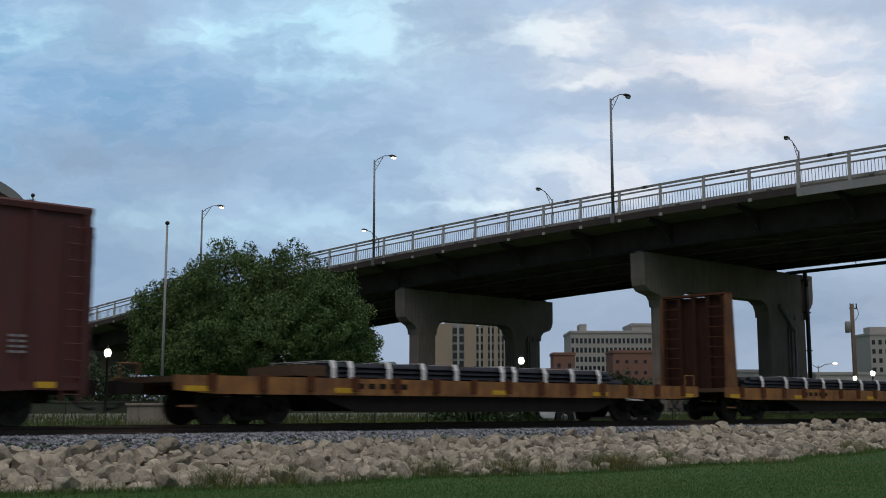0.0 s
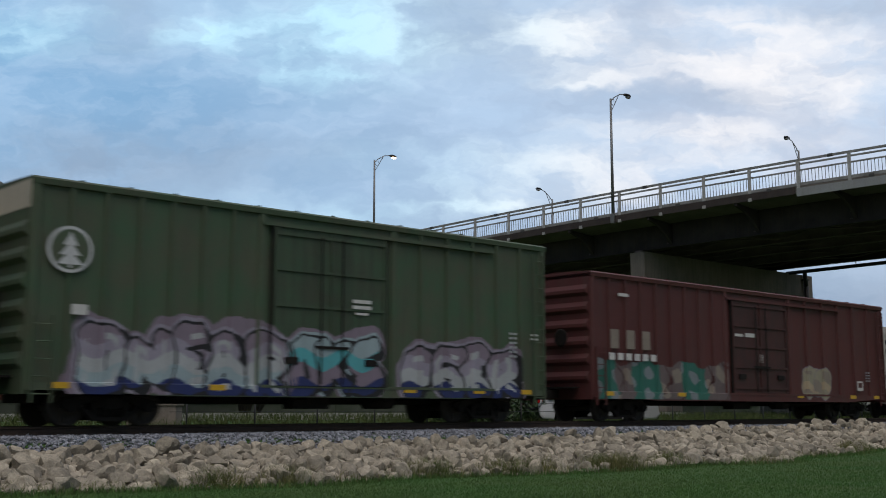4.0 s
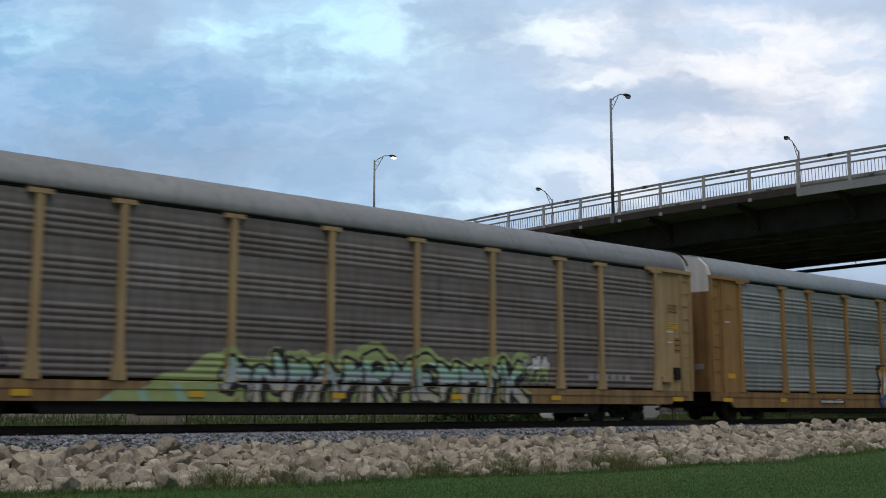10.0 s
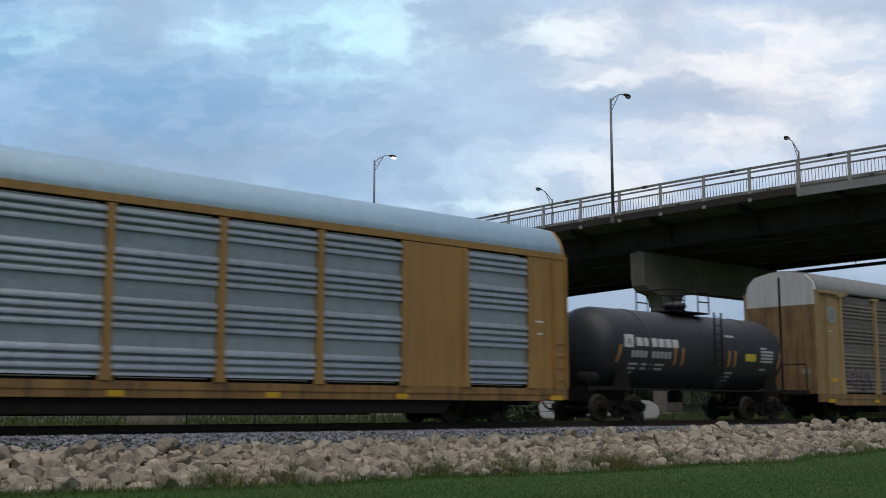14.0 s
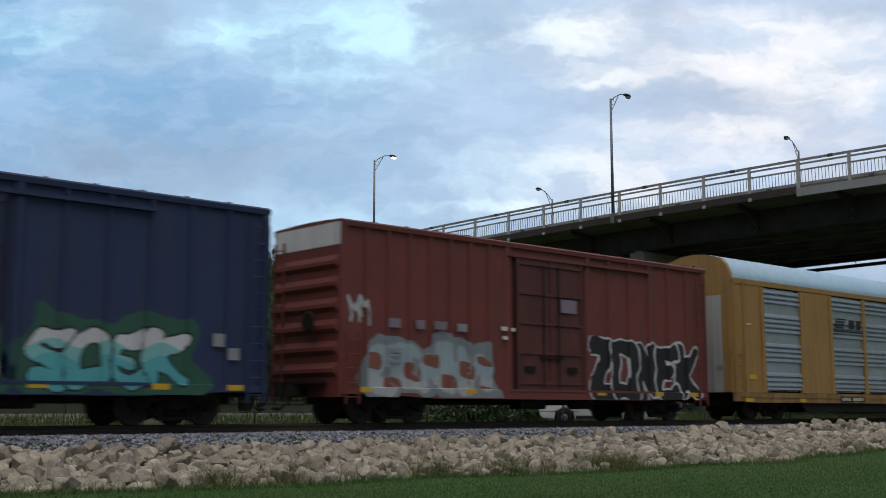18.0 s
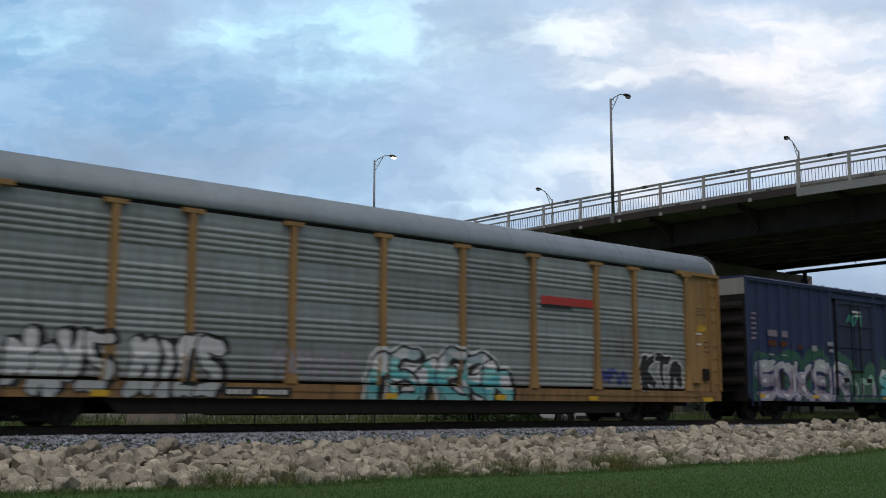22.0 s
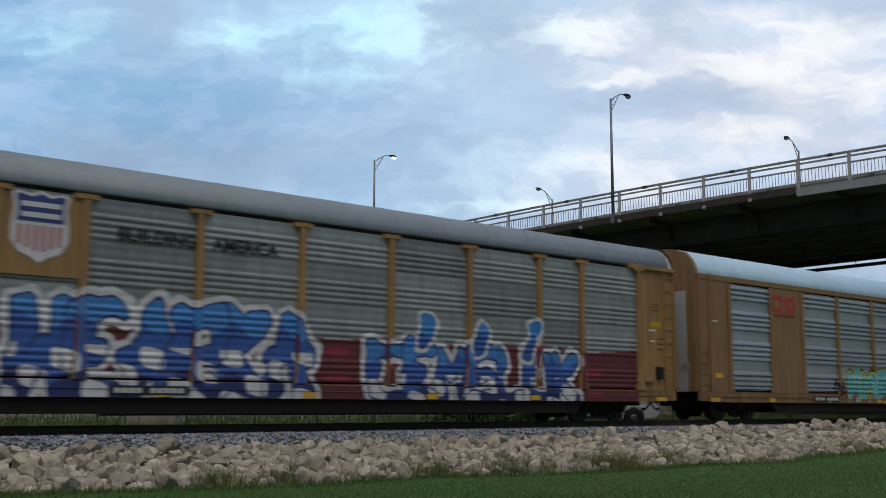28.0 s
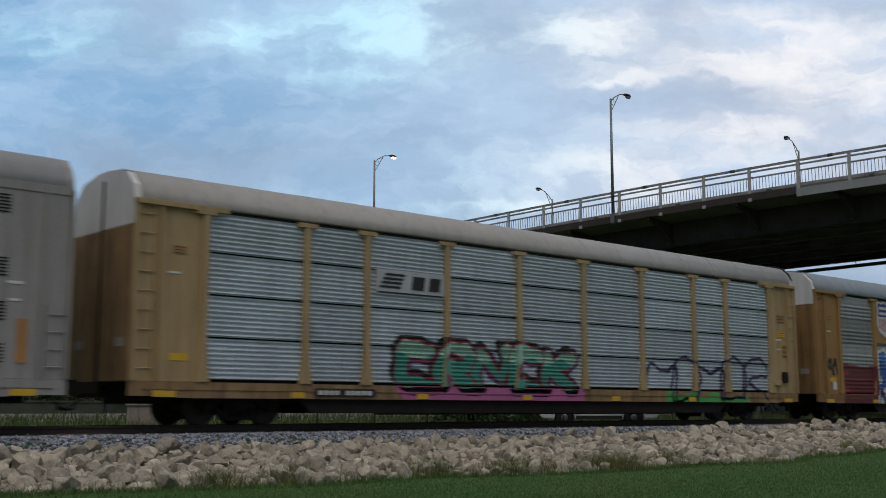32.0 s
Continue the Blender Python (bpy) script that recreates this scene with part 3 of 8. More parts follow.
def build_bridge():
    root = empty("road_bridge", pose(0, 0, 0), "long grey road viaduct on concrete piers with steel railings", "bridge")
    y0, y1 = -14.0, 172.0
    # slab with a raised edge on both sides
    part("deck", sweep(bmesh.new(), [(0, 0.0), (0, -0.42), (1.9, -0.62), (DECK_W - 1.9, -0.62), (DECK_W, -0.42), (DECK_W, 0), (DECK_W - 1.7, 0), (DECK_W - 1.7, -0.18), (1.7, -0.18), (1.7, 0.0)], y0, y1), M["deck_concrete"], root, "dark concrete deck slab")
    for a in (2.6, 6.6, 10.75, 14.9, 18.9):
        depth = 1.55
        sec = [(a - 0.2, -0.62), (a - 0.2, -0.66), (a - 0.02, -0.66), (a - 0.02, -0.62 - depth), (a - 0.22, -0.62 - depth), (a - 0.22, -0.66 - depth), (a + 0.22, -0.66 - depth), (a + 0.22, -0.62 - depth), (a + 0.02, -0.62 - depth), (a + 0.02, -0.66), (a + 0.2, -0.66), (a + 0.2, -0.62)]
        # outermost girders take the tone with shade in its colour
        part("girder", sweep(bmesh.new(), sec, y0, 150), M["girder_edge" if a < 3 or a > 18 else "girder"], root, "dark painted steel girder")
    # pale edge beam over the railway span
    part("edge_beam", sweep(bmesh.new(), rect(-0.06, -0.005, -0.62, -0.12), y0, 35.2), M["fascia"], root, "pale painted edge beam")
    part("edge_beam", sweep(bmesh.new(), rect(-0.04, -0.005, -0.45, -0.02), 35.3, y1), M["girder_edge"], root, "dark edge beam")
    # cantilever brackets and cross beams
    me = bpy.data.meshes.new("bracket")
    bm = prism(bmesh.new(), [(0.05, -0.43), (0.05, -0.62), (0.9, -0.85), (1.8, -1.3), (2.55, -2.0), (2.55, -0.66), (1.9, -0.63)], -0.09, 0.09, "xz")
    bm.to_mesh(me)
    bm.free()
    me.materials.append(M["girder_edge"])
    y = 20.6
    k = 0
    while y < 140:
        for a, turn in ((0, 0), (DECK_W, 180)):
            ob = part_of("bracket", me, None, root)
            ob.matrix_basis = pose(edge_x(y) + a, y + a * BSLOPE, deck_z(y), 0, 0, turn)
        for a, b in ((2.6, 6.6), (6.6, 10.75), (10.75, 14.9), (14.9, 18.9)):
            bm = bmesh.new()
            for a0, a1 in ((a, b), (b, a)):
                rod(bm, (edge_x(y) + a0, y + a0 * BSLOPE, deck_z(y) - 1.9), (edge_x(y + 6.2) + a1, y + 6.2 + a1 * BSLOPE, deck_z(y + 6.2) - 1.9), 0.06, n=5)
            if y < 75:
                part("brace", bm, M["girder"], root, "diagonal wind brace")
            else:
                bm.free()
        if k % 2 == 0 or y < 75:
            bm = bmesh.new()
            prism(bm, [(2.6, -0.8), (2.6, -1.5), (DECK_W - 2.6, -1.5), (DECK_W - 2.6, -0.8)], -0.06, 0.06, "xz")
            ob = part("cross_beam", bm, M["girder"], root)
            ob.matrix_basis = pose(edge_x(y), y, deck_z(y), 0, 0, 7.1)
        y += 6.2
        k += 1
    # railings
    step = 3.1
    post = bpy.data.meshes.new("railing_post")
    bm = bmesh.new()
    box(bm, -0.09, -0.02, -0.1, 0.1, -0.5, 1.52)
    box(bm, -0.02, 0.06, -0.03, 0.03, -0.02, 1.52)
    box(bm, -0.12, 0.0, -0.12, 0.12, -0.5, -0.3)
    bm.to_mesh(post)
    bm.free()
    post.materials.append(M["post_pale"])
    bal = bpy.data.meshes.new("baluster_panel")
    bm = bmesh.new()
    n = 15
    for k in range(1, n):
        y = k * step / n
        box(bm, -0.013, 0.013, y - 0.013, y + 0.013, 0.14, 0.94)
    bm.to_mesh(bal)
    bal.materials.append(M["rail_dark"])
    bm.free()
    clip = bpy.data.meshes.new("splice_clamp")
    bm = B(-0.07, 0.07, -0.16, 0.16, -0.09, 0.09, bevel=0.02)
    bm.to_mesh(clip)
    bm.free()
    clip.materials.append(M["rail_dark"])
    y = 19.6
    k = 0
    while y < 150:
        for a, turn in ((0.06, 7.1), (DECK_W - 0.06, 7.1)):
            base = pose(edge_x(y) + a, y + a * BSLOPE, deck_z(y), 0, 0, turn)
            if turn and a > 1:
                ob = part_of("railing_post", post, None, root)
                ob.matrix_basis = base @ pose(0, 0, 0, 0, 0, 180)
            else:
                ob = part_of("railing_post", post, None, root)
                ob.matrix_basis = base
            tilt = math.degrees(math.atan((deck_z(y + step) - deck_z(y)) / step))
            ob = part_of("baluster_panel", bal, None, root)
            ob["kind"] = "stuff"
            ob.matrix_basis = base @ pose(0, 0, 0, tilt, 0, 0)
            for f, h in ((0.35, 1.58), (0.6, 0.02)):
                if (k + (h < 1)) % 2 == 0:
                    ob = part_of("splice_clamp", clip, None, root)
                    ob.matrix_basis = base @ pose(0, 0, 0, tilt, 0, 0) @ pose(-0.05, f * step, h)
        y += step
        k += 1
    for a in (0.06, DECK_W - 0.06):
        for lo, hi, w in ((1.53, 1.66, 0.07), (1.30, 1.40, 0.05), (0.93, 1.02, 0.04), (0.02, 0.2, 0.06)):
            part("handrail", sweep(bmesh.new(), rect(a - w, a + w, lo, hi), 4.0, y1), M["galv"], root, "weathered galvanised rail")
    # drain pipe slung under the far side
    bm = bmesh.new()
    pipe(bm, [(edge_x(yy) + DECK_W - 1.0, yy, deck_z(yy) - 2.3) for yy in (47.5, 36, 24, 12, 0)], 0.14, 10)
    for yy in range(2, 47, 5):
        rod(bm, (edge_x(yy) + DECK_W - 1.0, yy, deck_z(yy) - 2.35), (edge_x(yy) + DECK_W - 1.0, yy, deck_z(yy) - 0.6), 0.03, n=6)
    part("drain_pipe", bm, M["black"], root, "black drain pipe on hangers")
    return root


bridge = build_bridge()


def build_pier(y, feet, w, first, inner, outer):
    """A concrete bent with two legs and a cap beam swept down into them."""
    top = deck_z(y) - 2.3
    x0 = edge_x(y) + 2.2
    root = empty("bridge_pier", pose(x0, y, 0), "weathered concrete bridge pier with two legs", "bridge pier", "bridge piers")

    under = top - 2.4
    cap = [(0.0, top)] + [(0, top - 1.75), (0.12, top - 2.25), (0.45, top - 2.6), (first - 0.35, top - 2.85), (first - 0.08, top - 3.15), (first, top - 3.6)]
    cap += [(first + 2.05, top - 3.6), (first + 2.1, top - 3.15), (first + 2.35, top - 2.7), (first + 2.9, under)]
    cap += [(inner - 0.9, under), (inner - 0.3, top - 2.7), (inner - 0.05, top - 3.15), (inner, top - 3.6)]
    cap += [(outer, top - 3.6), (outer + 0.08, top - 3.15), (outer + 0.35, top - 2.85), (w - 0.4, top - 2.6), (w - 0.1, top - 2.25), (w, top - 1.75), (w, top)]
    part("cap_beam", prism(bmesh.new(), cap, -0.6, 0.6, "xz"), M["concrete"], root, "stained concrete cap beam")
    bm = bmesh.new()
    box(bm, -0.02, 0.9, -0.62, 0.62, top - 1.72, top - 1.66)
    part("casting_joint", bm, M["concrete"], root)
    for a, b in ((first + 0.04, first + 2.01), (inner + 0.04, outer - 0.04)):
        bm = bmesh.new()
        prism(bm, [(a, -0.48), (a + 0.12, -0.57), (b - 0.12, -0.57), (b, -0.48), (b, 0.48), (b - 0.12, 0.57), (a + 0.12, 0.57), (a, 0.48)], feet, top - 3.604, "xy")
        part("leg", bm, M["concrete"], root)
        bm = bmesh.new()
        for k in range(3):
            xx = a + (b - a) * (0.5 + 0.2 * k)
            rod(bm, (xx, -0.64, feet), (xx, -0.64, top - 3.3), 0.06 + 0.03 * (k == 1), n=8)
        if a > 5:
            part("drain_pipe", bm, M["pole"], root, "grey downpipe")
            part("pipe_chase", B(a + (b - a) * 0.56, b - 0.3, -0.72, -0.574, feet, top - 3.7), M["concrete"], root, "paler concrete pipe chase")
        else:
            bm.free()
    for a in (0.4, 4.4, 8.5, 12.7, 16.7):
        part("bearing", B(a - 0.3, a + 0.3, -0.3, 0.3, top + 0.004, top + 0.14), M["girder"], root)
    if y < 60:
        bm = bmesh.new()
        pipe(bm, [(outer - 0.1, -0.85, 0), (outer - 0.1, -0.85, top - 0.9), (outer - 0.3, -0.85, top + 0.4)], 0.17, 10)
        for zz in (top - 0.4, top - 3.0, top - 6.0):
            box(bm, outer - 0.35, outer + 0.15, -1.0, -0.61, zz - 0.06, zz + 0.06)
        part("drain_pipe", bm, M["black"], root, "black cast drain pipe")
        bm = bmesh.new()
        rod(bm, (inner + 1.4, -0.72, top - 2.6), (inner + 3.4, -0.72, top - 4.6), 0.15, n=8)
        rod(bm, (inner + 3.4, -0.72, top - 4.6), (inner + 3.4, -0.72, feet), 0.13, n=8)
        part("conduit", bm, M["pole"], root, "slanting grey conduit")


build_pier(3.5, -0.6, 21.65, 1.95, 15.1, 20.4)
build_pier(47.8, -0.6, 21.65, 1.95, 15.1, 20.4)
for yy in (69.7, 92.0, 114.0):
    build_pier(yy, -0.6, 17.5, 1.36, 12.4, 15.9)


# ---- street lamps on the bridge ----


def street_lamp(x, y, z, arm, lit, tall=8.15, label="tall grey street lamp with a bracket arm on the bridge"):
    """Cobra-head lamp; arm is the heading of its arm in degrees."""
    root = empty("street_lamp", pose(x, y, z, 0, 0, arm), label + (", lit" if lit else ""), "street lamp", "bridge street lamps")
    part("pole", rod(bmesh.new(), (0, 0, -0.35), (0, 0, tall), 0.115, 0.07, 12), M["pole"], root)
    part("base_box", B(-0.14, 0.14, -0.14, 0.14, -0.5, 0.15, bevel=0.02), M["pole"], root)
    bm = bmesh.new()
    up = [(0, 0, tall - 0.2), (0.5, 0, tall + 0.2), (1.2, 0, tall + 0.56), (1.8, 0, tall + 0.66)]
    pipe(bm, up, 0.035, 8)
    pipe(bm, [(0, 0, tall - 0.95), (0.42, 0, tall - 0.4), (1.0, 0, tall + 0.42)], 0.028, 8)
    rod(bm, (0.02, 0, tall - 0.3), (0.3, 0, tall - 0.42), 0.02, n=6)
    rod(bm, (0.35, 0, tall + 0.15), (0.45, 0, tall - 0.15), 0.02, n=6)
    part("bracket_arm", bm, M["pole"], root)
    bm = bmesh.new()
    prof = [(0.0, 0.0), (0.10, 0.06), (0.17, 0.3), (0.19, 0.55), (0.12, 0.78), (0.0, 0.84)]
    lathe(bm, [(max(r, 0.005), h) for r, h in prof], axis="x", n=14)
    for v in bm.verts:
        v.co.z = v.co.z * (0.75 if v.co.z > 0 else 0.4)
        v.co += Vector((1.7, 0, tall + 0.66))
    part("lamp_head", bm, M["black"], root, "dark lamp head")
    bm = bmesh.new()
    lathe(bm, [(0.005, 0.0), (0.13, 0.06), (0.17, 0.24), (0.12, 0.42), (0.005, 0.5)], axis="x", n=12)
    for v in bm.verts:
        v.co.z *= 0.75 if v.co.z < 0 else 0.1
        v.co += Vector((2.02, 0, tall + 0.58))
    part("lens", bm, M["warm_glow"] if lit else M["lens"], root, "glowing lens" if lit else "unlit glass lens")


def lamp_at(y, far, lit):
    a = 0.1 if not far else DECK_W - 0.1
    street_lamp(edge_x(y) + a - (0.1 if not far else -0.1), y + a * BSLOPE, deck_z(y), 7 if not far else 187, lit, 8.15 if not far else 7.6)


for yy, lit in ((48.0, False), (70.3, True), (92.6, True), (114.9, True), (25.7, False), (137.2, True)):
    lamp_at(yy, False, lit)
for yy, lit in ((44.1, False), (68.1, False), (90.6, True)):
    lamp_at(yy, True, lit)
# ---- beyond the track ----


def leaf_mesh(name, centres, per, spread, size, seed, mat):
    """Clumps of small pointed leaves about the given centres."""
    r = np.random.default_rng(seed)
    c = np.repeat(np.asarray(centres), per, 0)
    n = len(c)
    d = r.normal(0, 1, (n, 3))
    d /= np.linalg.norm(d, axis=1)[:, None]
    p = c + d * spread * r.uniform(0.3, 1.0, n)[:, None] ** 0.6
    u = r.normal(0, 1, (n, 3)) + np.array([0, 0, -0.5])
    u /= np.linalg.norm(u, axis=1)[:, None]
    w = np.cross(u, r.normal(0, 1, (n, 3)))
    w /= np.linalg.norm(w, axis=1)[:, None]
    s = size * r.uniform(0.6, 1.4, n)[:, None]
    v = np.stack([p - u * s * 0.5, p + w * s * 0.24, p + u * s * 0.6, p - w * s * 0.24], 1).reshape(-1, 3)
    f = np.arange(n)[:, None] * 4 + np.array([[0, 1, 2, 3]])
    return mesh_from(name, v, f)


def tree(name, x, y, z, lumps, clumps, seed, label, mat, trunks=3, per=26, leaf=0.28, group=""):
    """lumps: (dx, dy, height, radius across, radius up) swellings of the crown."""
    r = np.random.default_rng(seed)
    root = empty(name, pose(x, y, z), label, "tree", group)
    cs = []
    area = np.array([l[3] * l[3] for l in lumps])
    for dx, dy, h, ra, rz in lumps:
        k = int(clumps * ra * ra / area.sum())
        d = r.normal(0, 1, (k, 3))
        d /= np.linalg.norm(d, axis=1)[:, None]
        rad = r.uniform(0.35, 1.0, k)[:, None] ** 0.45
        wob = 1 + 0.16 * np.array([noise.noise(Vector(q * 2.3) + Vector((seed, dx, h))) for q in d])[:, None]
        cs.append(np.array([dx, dy, h]) + d * rad * wob * np.array([ra, ra, rz]))
    cs = np.concatenate(cs)
    bm = bmesh.new()
    tips = cs[r.choice(len(cs), min(60, len(cs)), False)]
    for k in range(trunks):
        a = k * math.tau / trunks + 0.4
        foot = Vector((0.25 * math.cos(a) * (trunks > 1), 0.25 * math.sin(a) * (trunks > 1), -0.1))
        l = lumps[k % len(lumps)]
        fork = foot + Vector((l[0] * 0.35, l[1] * 0.35, l[2] * 0.45))
        top = Vector((l[0] * 0.9, l[1] * 0.9, l[2] + l[4] * 0.3))
        rod(bm, foot, fork, 0.19, 0.13, 9)
        rod(bm, fork, top, 0.13, 0.04, 8)
        for q in tips[k::trunks]:
            f = r.uniform(0.2, 0.9)
            s = fork.lerp(top, f)
            rod(bm, s, s.lerp(Vector(q), 0.55) + Vector((0, 0, 0.15)), 0.06 * (1.2 - f), 0.03, 5)
            rod(bm, s.lerp(Vector(q), 0.55) + Vector((0, 0, 0.15)), Vector(q), 0.03, 0.012, 5)
    part("trunk", bm, M["bark"], root, "grey-brown trunk with limbs")
    part_of("crown", leaf_mesh("crown", cs, per, 0.45, leaf, seed + 1, mat), mat, root, "dense dark green leaves")
    return root


tx, ty_ = on_ground(-10.3, 60)
c42, s42 = math.cos(TURN), math.sin(TURN)


def side(d, e=0.0):
    """An offset across the view by d metres."""
    return (d * c42 + e * s42, -d * s42 + e * c42)


LUMPS = [(*side(-3.0, 0.5), 5.4, 2.6, 2.6), (*side(-0.9, -0.3), 6.4, 2.7, 2.8), (*side(2.2, 0.2), 6.3, 2.5, 2.9), (*side(4.0, -0.4), 5.0, 2.5, 2.7), (*side(0.8, -0.8), 4.3, 3.8, 2.4), (*side(-4.0, 0.2), 4.0, 2.2, 2.2), (*side(5.0, 0.3), 3.7, 1.9, 1.6), (*side(-2.0, -0.5), 3.4, 3.0, 1.7), (*side(-5.0, 0.4), 5.3, 1.5, 1.9)]
tree("broadleaf_tree", tx, ty_, -0.15, LUMPS, 2100, 5, "broad dark green leafy tree beside the viaduct", M["leaf"], 4, 110, 0.135)

for right, ahead, r, h, seed in ((17.5, 100, 2.1, 3.1, 21), (1.2, 52, 1.3, 1.2, 22), (3.4, 50, 1.0, 0.9, 23), (33.5, 112, 2.6, 2.4, 24), (24.0, 140, 3.0, 3.4, 25), (52, 150, 4, 3.4, 26)):
    bx, by = on_ground(right, ahead)
    tree("shrub", bx, by, -0.3, [(0, 0, h * 0.55, r, h * 0.5), (r * 0.4, 0, h * 0.45, r * 0.7, h * 0.4)], 110, seed, "dark green shrub beyond the railway", M["leaf_dark"], 2, 26, 0.22, "shrubs")


def flagpole(right, ahead, tall):
    x, y = on_ground(right, ahead)
    root = empty("flagpole", pose(x, y, -0.2), "slim white bare flagpole with a ball finial", "flagpole", "flagpoles")
    part("pole", rod(bmesh.new(), (0, 0, 0), (0, 0, tall), 0.085, 0.05, 12), M["fascia"], root)
    bm = bmesh.new()
    bmesh.ops.create_uvsphere(bm, u_segments=12, v_segments=8, radius=0.11)
    for v in bm.verts:
        v.co.z += tall + 0.14
    rod(bm, (0, 0, tall), (0, 0, tall + 0.1), 0.03, n=6)
    part("finial", bm, M["black"], root, "dark ball finial")
    part("rope", rod(bmesh.new(), (0.09, 0.05, 1.2), (0.07, 0.04, tall - 0.05), 0.008, n=5), M["fascia"], root)
    part("base_collar", lathe(bmesh.new(), [(0.2, 0.0), (0.2, 0.06), (0.1, 0.16)], n=14), M["pole"], root)


flagpole(-13.6, 55, 9.55)
flagpole(-22.15, 60, 11.9)
flagpole(-23.4, 64.5, 12.0)


def acorn_lamp(right, ahead, tall):
    x, y = on_ground(right, ahead)
    root = empty("acorn_street_lamp", pose(x, y, -0.3), "black post lamp with a glowing acorn globe", "street lamp", "acorn lamps")
    bm = lathe(bmesh.new(), [(0.2, 0), (0.2, 0.25), (0.12, 0.5), (0.07, 0.8), (0.055, tall - 0.6), (0.1, tall - 0.55), (0.06, tall - 0.5), (0.13, tall - 0.42)], n=12)
    part("post", bm, M["black"], root)
    bm = lathe(bmesh.new(), [(0.12, tall - 0.41), (0.17, tall - 0.33), (0.20, tall - 0.2), (0.17, tall - 0.06), (0.10, tall + 0.02)], n=16)
    part("globe", bm, M["white_glow"], root, "glowing white acorn globe")
    part("finial", lathe(bmesh.new(), [(0.11, tall + 0.021), (0.10, tall + 0.06), (0.04, tall + 0.14), (0.012, tall + 0.25)], n=8), M["black"], root)


for right, ahead, tall in ((-18.35, 62, 3.95), (4.97, 72, 3.95), (36.7, 97, 3.95), (40.6, 112, 3.95), (26.0, 105, 3.75), (24.1, 110, 3.75)):
    acorn_lamp(right, ahead, tall)


def double_lamp():
    x, y = on_ground(43.0, 130)
    root = empty("twin_street_lamp", pose(x, y, -0.2, 0, 0, -42), "grey twin-arm street lamp, one head lit", "street lamp")
    part("pole", rod(bmesh.new(), (0, 0, 0), (0, 0, 5.6), 0.09, 0.07, 10), M["pole"], root)
    for s in (-1, 1):
        part("arm", pipe(bmesh.new(), [(0, 0, 5.3), (s * 0.8, 0, 5.75), (s * 1.7, 0, 5.85)], 0.04, 8), M["pole"], root)
        bm = lathe(bmesh.new(), [(0.02, 0), (0.15, 0.2), (0.15, 0.5), (0.02, 0.65)], axis="x", n=10)
        for v in bm.verts:
            v.co = Vector((v.co.x * s + s * 1.6, v.co.y, v.co.z * 0.6 + 5.85))
        bmesh.ops.recalc_face_normals(bm, faces=bm.faces)
        part("lamp_head", bm, M["warm_glow"] if s > 0 else M["pole"], root, "glowing head" if s > 0 else "")


double_lamp()


def utility_pole():
    x, y = on_ground(41.0, 113)
    root = empty("utility_pole", pose(x, y, -0.3, 0, 0, -30), "weathered wooden utility pole with a grey transformer", "utility pole")
    part("pole", rod(bmesh.new(), (0, 0, 0), (0, 0, 11.2), 0.24, 0.19, 12), M["wood_pole"], root)
    part("transformer", lathe(bmesh.new(), [(0.2, 8.3), (0.28, 8.35), (0.28, 9.35), (0.2, 9.45)], (-0.55, 0, 0), n=14), M["grey_wall"], root, "grey transformer can")
    part("crossarm", B(-0.25, 0.6, -0.06, 0.06, 10.7, 10.82), M["wood_pole"], root)
    for k in range(3):
        part("insulator", lathe(bmesh.new(), [(0.03, 10.8), (0.07, 10.95), (0.04, 11.05), (0.07, 11.15), (0.02, 11.3)], (-0.15 + 0.33 * k, 0, 0), n=8), M["black"], root)
    part("lead_wire", pipe(bmesh.new(), [(0.5, 0, 11.2), (0.75, 0, 10.2), (0.35, 0, 9.6), (0.0, -0.25, 9.4)], 0.025, 5), M["black"], root)


utility_pole()


def city_block(name, right, ahead, w, deep, tall, cols, rows, wall, label, turn=0.0, pane=(0.55, 0.5), stripes=0, roof=()):
    """A far building with window panes in its front."""
    x, y = on_ground(right, ahead)
    root = empty(name, pose(x, y, -0.3, 0, 0, -42.08 + turn), label, "building", "city buildings")
    part("wall", B(-w / 2, w / 2, 0, deep, 0, tall), M[wall], root)
    part("parapet", B(-w / 2 - 0.25, w / 2 + 0.25, -0.25, deep + 0.25, tall, tall + 0.8), M[wall], root)
    cw, ch = w / cols, (tall - 4.5) / rows
    me = bpy.data.meshes.new("window")
    bm = B(-cw * pane[0] / 2, cw * pane[0] / 2, -0.06, 0.3, -ch * pane[1] / 2, ch * pane[1] / 2)
    bm.to_mesh(me)
    bm.free()
    me.materials.append(M["window"])
    for i in range(cols):
        if stripes and (i % stripes) == 0:
            continue
        for j in range(rows):
            ob = part_of("window", me, None, root)
            ob.matrix_basis = pose(-w / 2 + (i + 0.5) * cw, 0, 3.5 + (j + 0.5) * ch)
    for a, b, h in roof:
        part("roof_house", B(a, b, deep * 0.3, deep * 0.7, tall + 0.804, tall + h), M[wall], root)
    return root


